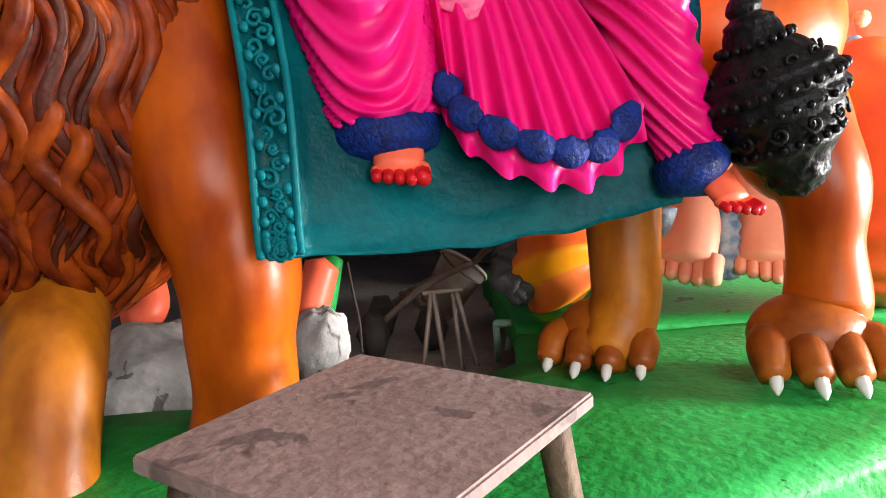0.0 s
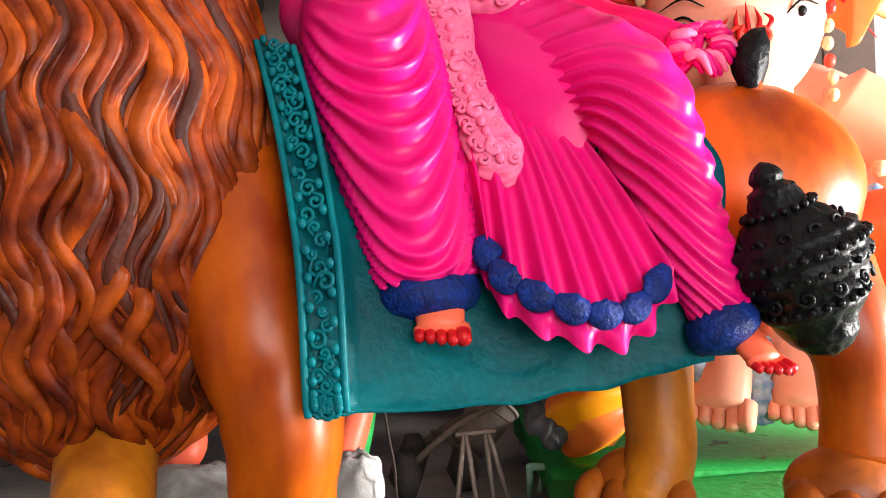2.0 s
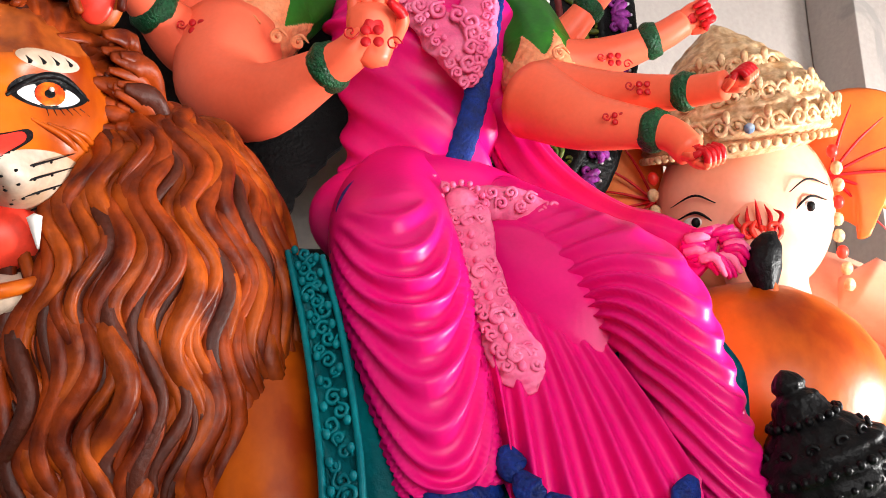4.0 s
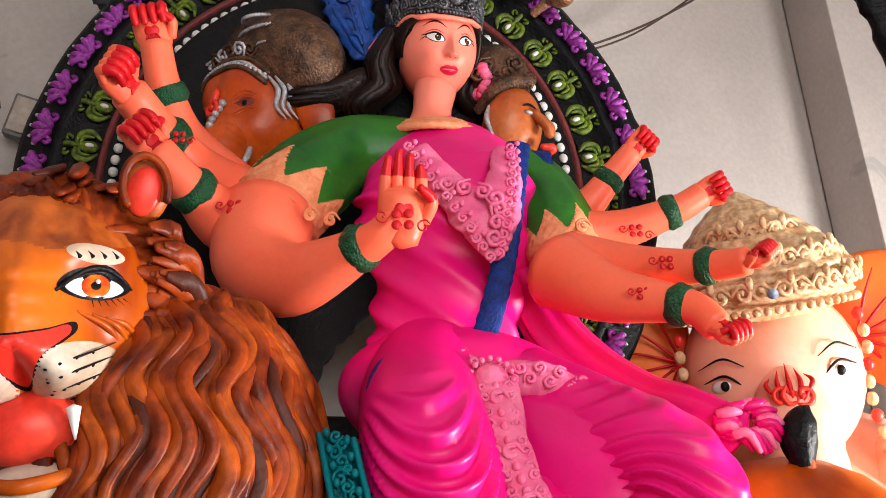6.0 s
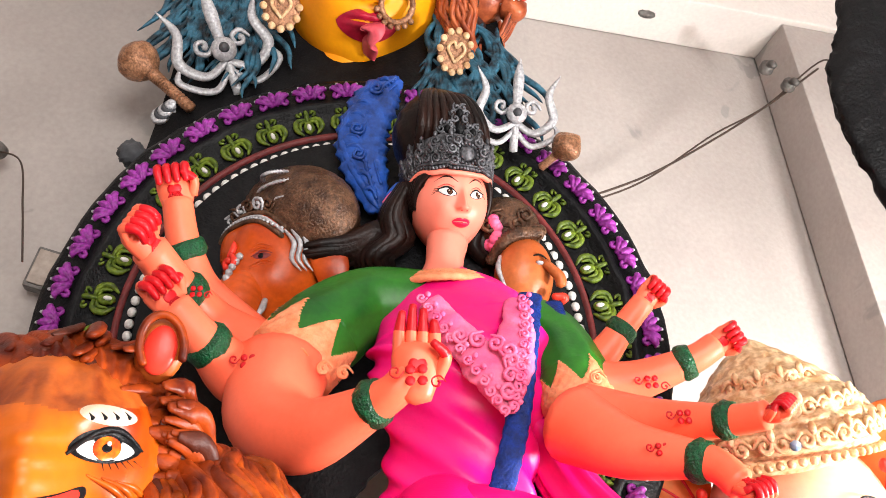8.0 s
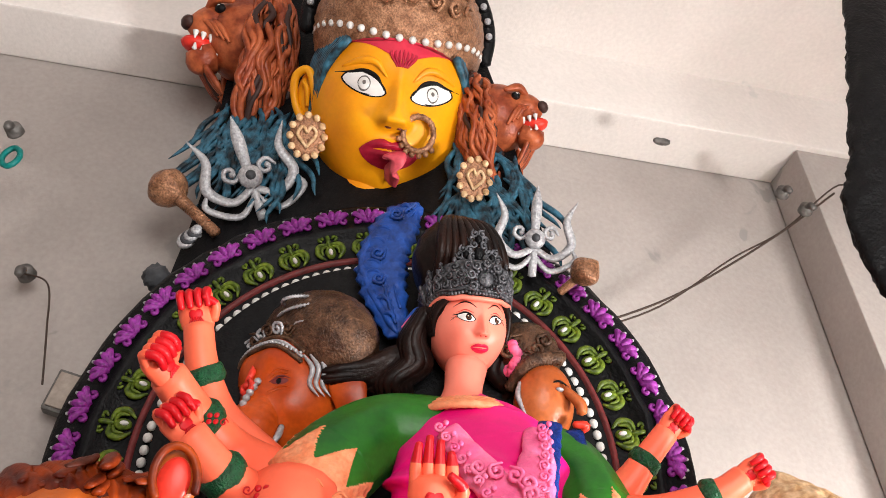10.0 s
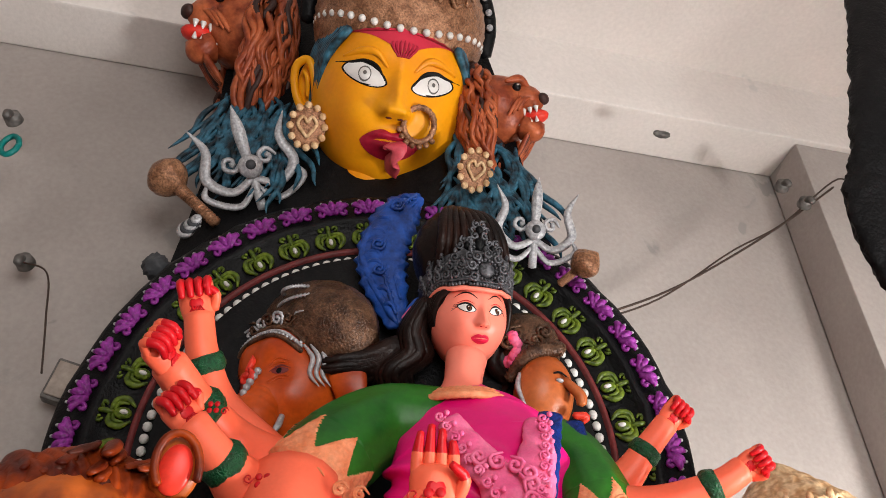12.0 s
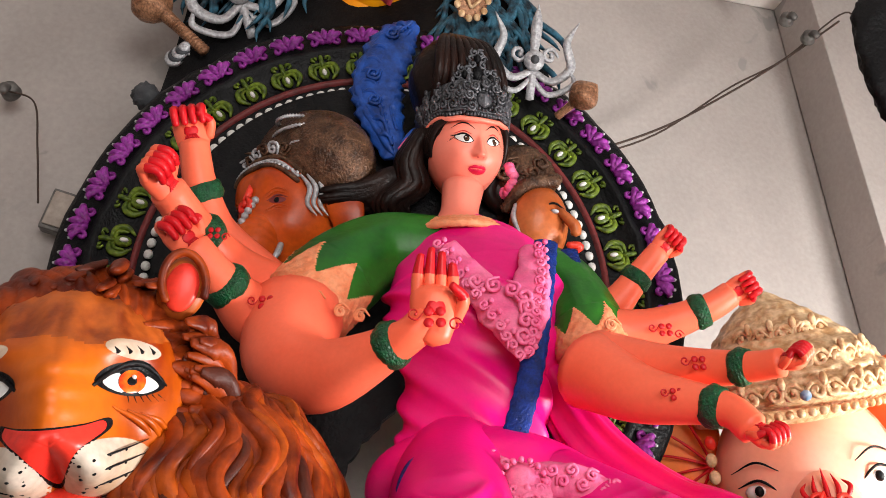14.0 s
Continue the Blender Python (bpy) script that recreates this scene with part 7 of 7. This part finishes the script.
# ---- store behind the lion ----
bm = bmesh.new()
slab(bm, (3.4, 0.06, 1.6), Matrix.Translation((0.1, 5.3, 0.8)), 0.01)
for k in range(12):
    slab(bm, (0.05, 0.03, 1.55), Matrix.Translation((-1.5 + 0.28 * k, 5.26, 0.8)), 0.005)
finish(bm, "store_wall", [SHEET], smooth=False, label="dark brown corrugated sheet wall of the store", category="wall", kind="structure")
for nm, x, sx in (("store_side_west", -1.55, 0.06), ("store_side_east", 0.85, 0.06)):
    bm = bmesh.new()
    slab(bm, (sx, 2.0, 1.2), Matrix.Translation((x, 4.35, 0.6)), 0.01)
    finish(bm, nm, [SHEET], smooth=False, label="dark brown sheet side of the store", category="wall", kind="structure")

pail = thing("bucket", (0.300, 3.000, 0.157), "dusty grey plastic bucket lying tilted on the scrap", "bucket")
tilt = pose(0, 0, 0, -18, 38, 0)
bm = bmesh.new()
tube(bm, [tilt @ V((0, 0, -0.10)), tilt @ V((0, 0, 0.0)), tilt @ V((0, 0, 0.10))], [0.065, 0.078, 0.09], 0, 28, 12, cap=False)
bmesh.ops.solidify(bm, geom=bm.faces[:], thickness=0.006)
part("body", bm, PAIL, pail, "", True)
bm = bmesh.new()
tube(bm, [tilt @ V((0.092 * math.cos(a), 0.092 * math.sin(a), 0.10)) for a in [i * 2 * math.pi / 12 for i in range(13)]], [0.007] * 13, 0, 8, 40)
part("rim", bm, PAIL, pail, "", True)
bm = bmesh.new()
tube(bm, [tilt @ V((0.09, 0, 0.09)), tilt @ V((0.05, -0.10, 0.05)), tilt @ V((-0.05, -0.10, 0.05)), tilt @ V((-0.09, 0, 0.09))], [0.004] * 4, 0, 6, 20)
part("handle", bm, DUSTMETAL, pail, "", True)

trolley = thing("trolley", (0.076, 2.781, 0.000), "dusty old hand trolley with rubber wheels on the store floor", "trolley")
for x, y in ((-0.05, -0.08), (0.14, -0.03), (-0.02, 0.18)):
    bm = bmesh.new()
    for k in range(1):
        tube(bm, [(x - 0.022, y, 0.075), (x + 0.022, y + 0.01, 0.075)], [0.073, 0.073], 0, 28, 6)
    wheel = part("wheel", bm, RUBBER, trolley, "worn rubber tyre", True)
    bm = bmesh.new()
    tube(bm, [(x - 0.032, y, 0.075), (x + 0.032, y + 0.01, 0.075)], [0.03, 0.03], 0, 16, 4)
    part("hub", bm, DUSTMETAL, wheel, "", True)
for a, b in (((-0.05, -0.08, 0.09), (0.30, 0.12, 0.26)), ((-0.02, 0.18, 0.09), (0.28, 0.2, 0.22)), ((0.14, -0.03, 0.1), (0.05, 0.15, 0.16)), ((0.30, 0.12, 0.26), (0.42, 0.1, 0.30))):
    bm = bmesh.new()
    tube(bm, [a, tuple((V(a) + V(b)) / 2 + V((0, 0, 0.03))), b], [0.011, 0.012, 0.010], 0, 10, 12)
    part("frame_bar", bm, DUSTMETAL, trolley, "", True)

trestle = thing("trestle", (0.239, 2.489, 0.000), "small paint-splashed timber trestle", "trestle")
for a, b in (((-0.07, 0, 0), (-0.035, 0.03, 0.24)), ((0.0, 0, 0), (-0.03, 0.03, 0.24)), ((0.05, 0.02, 0), (0.03, 0.05, 0.24)), ((0.10, 0.05, 0), (0.04, 0.05, 0.24)), ((-0.06, 0.03, 0.24), (0.06, 0.05, 0.24))):
    bm = bmesh.new()
    tube(bm, [a, b], [0.008, 0.008], 0, 4, 2)
    part("leg" if a[2] == 0 else "top_rail", bm, PAIL, trestle)

for a, b, r in (((-0.187, 4.400, -0.021), (0.680, 4.400, -0.077), 0.018), ((0.213, 4.600, 0.101), (0.697, 4.300, -0.000), 0.016), ((-0.043, 4.800, 0.010), (0.709, 4.800, -0.050), 0.02), ((0.432, 3.300, -0.139), (0.545, 3.400, 0.091), 0.014)):
    bm = bmesh.new()
    tube(bm, [a, b], [r, r], 0, 10, 2)
    finish(bm, "pole", [DUSTMETAL], label="dusty metal pole leaning in the dark store", category="pole", group="poles in the store")
cable("string", [(-0.027, 2.200, 0.394), (-0.016, 2.200, 0.312), (-0.004, 2.200, 0.238), (-0.001, 2.200, 0.155)], 0.004, "pale frayed string hanging below the cloth")

# pale green pipe stand under the platform's edge
stand = thing("pipe_stand", (0.409, 2.576, 0.000), "pale green painted pipe stand under the green platform", "stand")
so = V((0.409, 2.576, 0.000))
for a, b in (((0.409, 2.576, 0.000), (0.387, 2.450, 0.153)), ((0.387, 2.450, 0.153), (0.592, 2.450, 0.142)), ((0.451, 2.700, -0.038), (0.473, 2.700, 0.074)), ((0.387, 2.450, 0.153), (0.481, 2.750, 0.062))):
    bm = bmesh.new()
    tube(bm, [V(a) - so, V(b) - so], [0.011, 0.011], 0, 8, 2)
    part("pipe", bm, MINT, stand, "", True)

# charcoal serpent-like figure at the platform's corner
bm = bmesh.new()
tube(bm, [(0.405, 2.500, 0.417), (0.437, 2.450, 0.347), (0.406, 2.420, 0.296), (0.459, 2.400, 0.264), (0.430, 2.380, 0.228)], [0.03, 0.055, 0.04, 0.045, 0.02], 0, 18, 40, fold=lambda u, a: 1 + 0.12 * math.sin(u * 50))
finish(bm, "small_statue", [SHADOWGREY], label="charcoal grey small carved figure on the platform's corner", category="statue")

# white plaster lumps and another idol behind the fore legs
bm = bmesh.new()
ball(bm, (-0.557, 2.250, 0.090), (0.20, 0.25, 0.16), 0, (0, 0, 10), 40, 26, fold=lambda d: 1 + 0.16 * noise.noise(d * 2.2) + 0.05 * noise.noise(d * 7))
finish(bm, "plaster_rock", [PLASTER], label="unpainted white plaster rock base on the floor", category="rock")
bm = bmesh.new()
ball(bm, (-0.118, 2.300, 0.158), (0.085, 0.12, 0.10), 0, (0, 10, 0), 30, 20, fold=lambda d: 1 + 0.14 * noise.noise(d * 3) + 0.05 * noise.noise(d * 9))
finish(bm, "plaster_rock", [PLASTER], label="chipped white plaster rock base behind the lion's leg", category="rock")
bm = bmesh.new()
tube(bm, [(-0.108, 2.450, 0.349), (-0.140, 2.420, 0.259), (-0.152, 2.400, 0.215)], [0.05, 0.055, 0.05], 0, 20, 16)
tube(bm, [(-0.081, 2.550, 0.349), (-0.103, 2.500, 0.257), (-0.116, 2.480, 0.186)], [0.03, 0.035, 0.03], 1, 14, 12)
tube(bm, [(-0.624, 2.500, 0.350), (-0.586, 2.400, 0.263), (-0.630, 2.350, 0.237)], [0.06, 0.055, 0.035], 0, 16, 16)
tube(bm, [(-0.981, 2.400, 0.401), (-0.942, 2.350, 0.332), (-0.958, 2.300, 0.299)], [0.10, 0.10, 0.07], 2, 24, 20, fold=lambda u, a: 1 + 0.06 * math.sin(u * 25))
finish(bm, "small_statue", [SKIN, LAWN, ORANGE], label="partly hidden orange-skinned idol on a white rock base", category="statue")
# grey steel frame on the floor under the rock
frame_bed = thing("steel_frame", (-0.489, 1.937, 0.000), "low dusty grey steel frame on the floor", "frame")
fo = V((-0.489, 1.937, 0.000))
for a, b in (((-0.3, 0.1, 0.05), (0.3, 0.22, 0.05)), ((-0.3, -0.05, 0.05), (0.3, 0.07, 0.05)), ((0.0, 0.0, 0.05), (0.02, 0.2, 0.05))):
    bm = bmesh.new()
    slab(bm, ((V(b) - V(a)).length, 0.03, 0.05), Matrix.Translation((V(a) + V(b)) / 2) @ pose(0, 0, 0, 0, 0, math.degrees(math.atan2(b[1] - a[1], b[0] - a[0]))), 0.004)
    part("bar", bm, SOCKET, frame_bed)
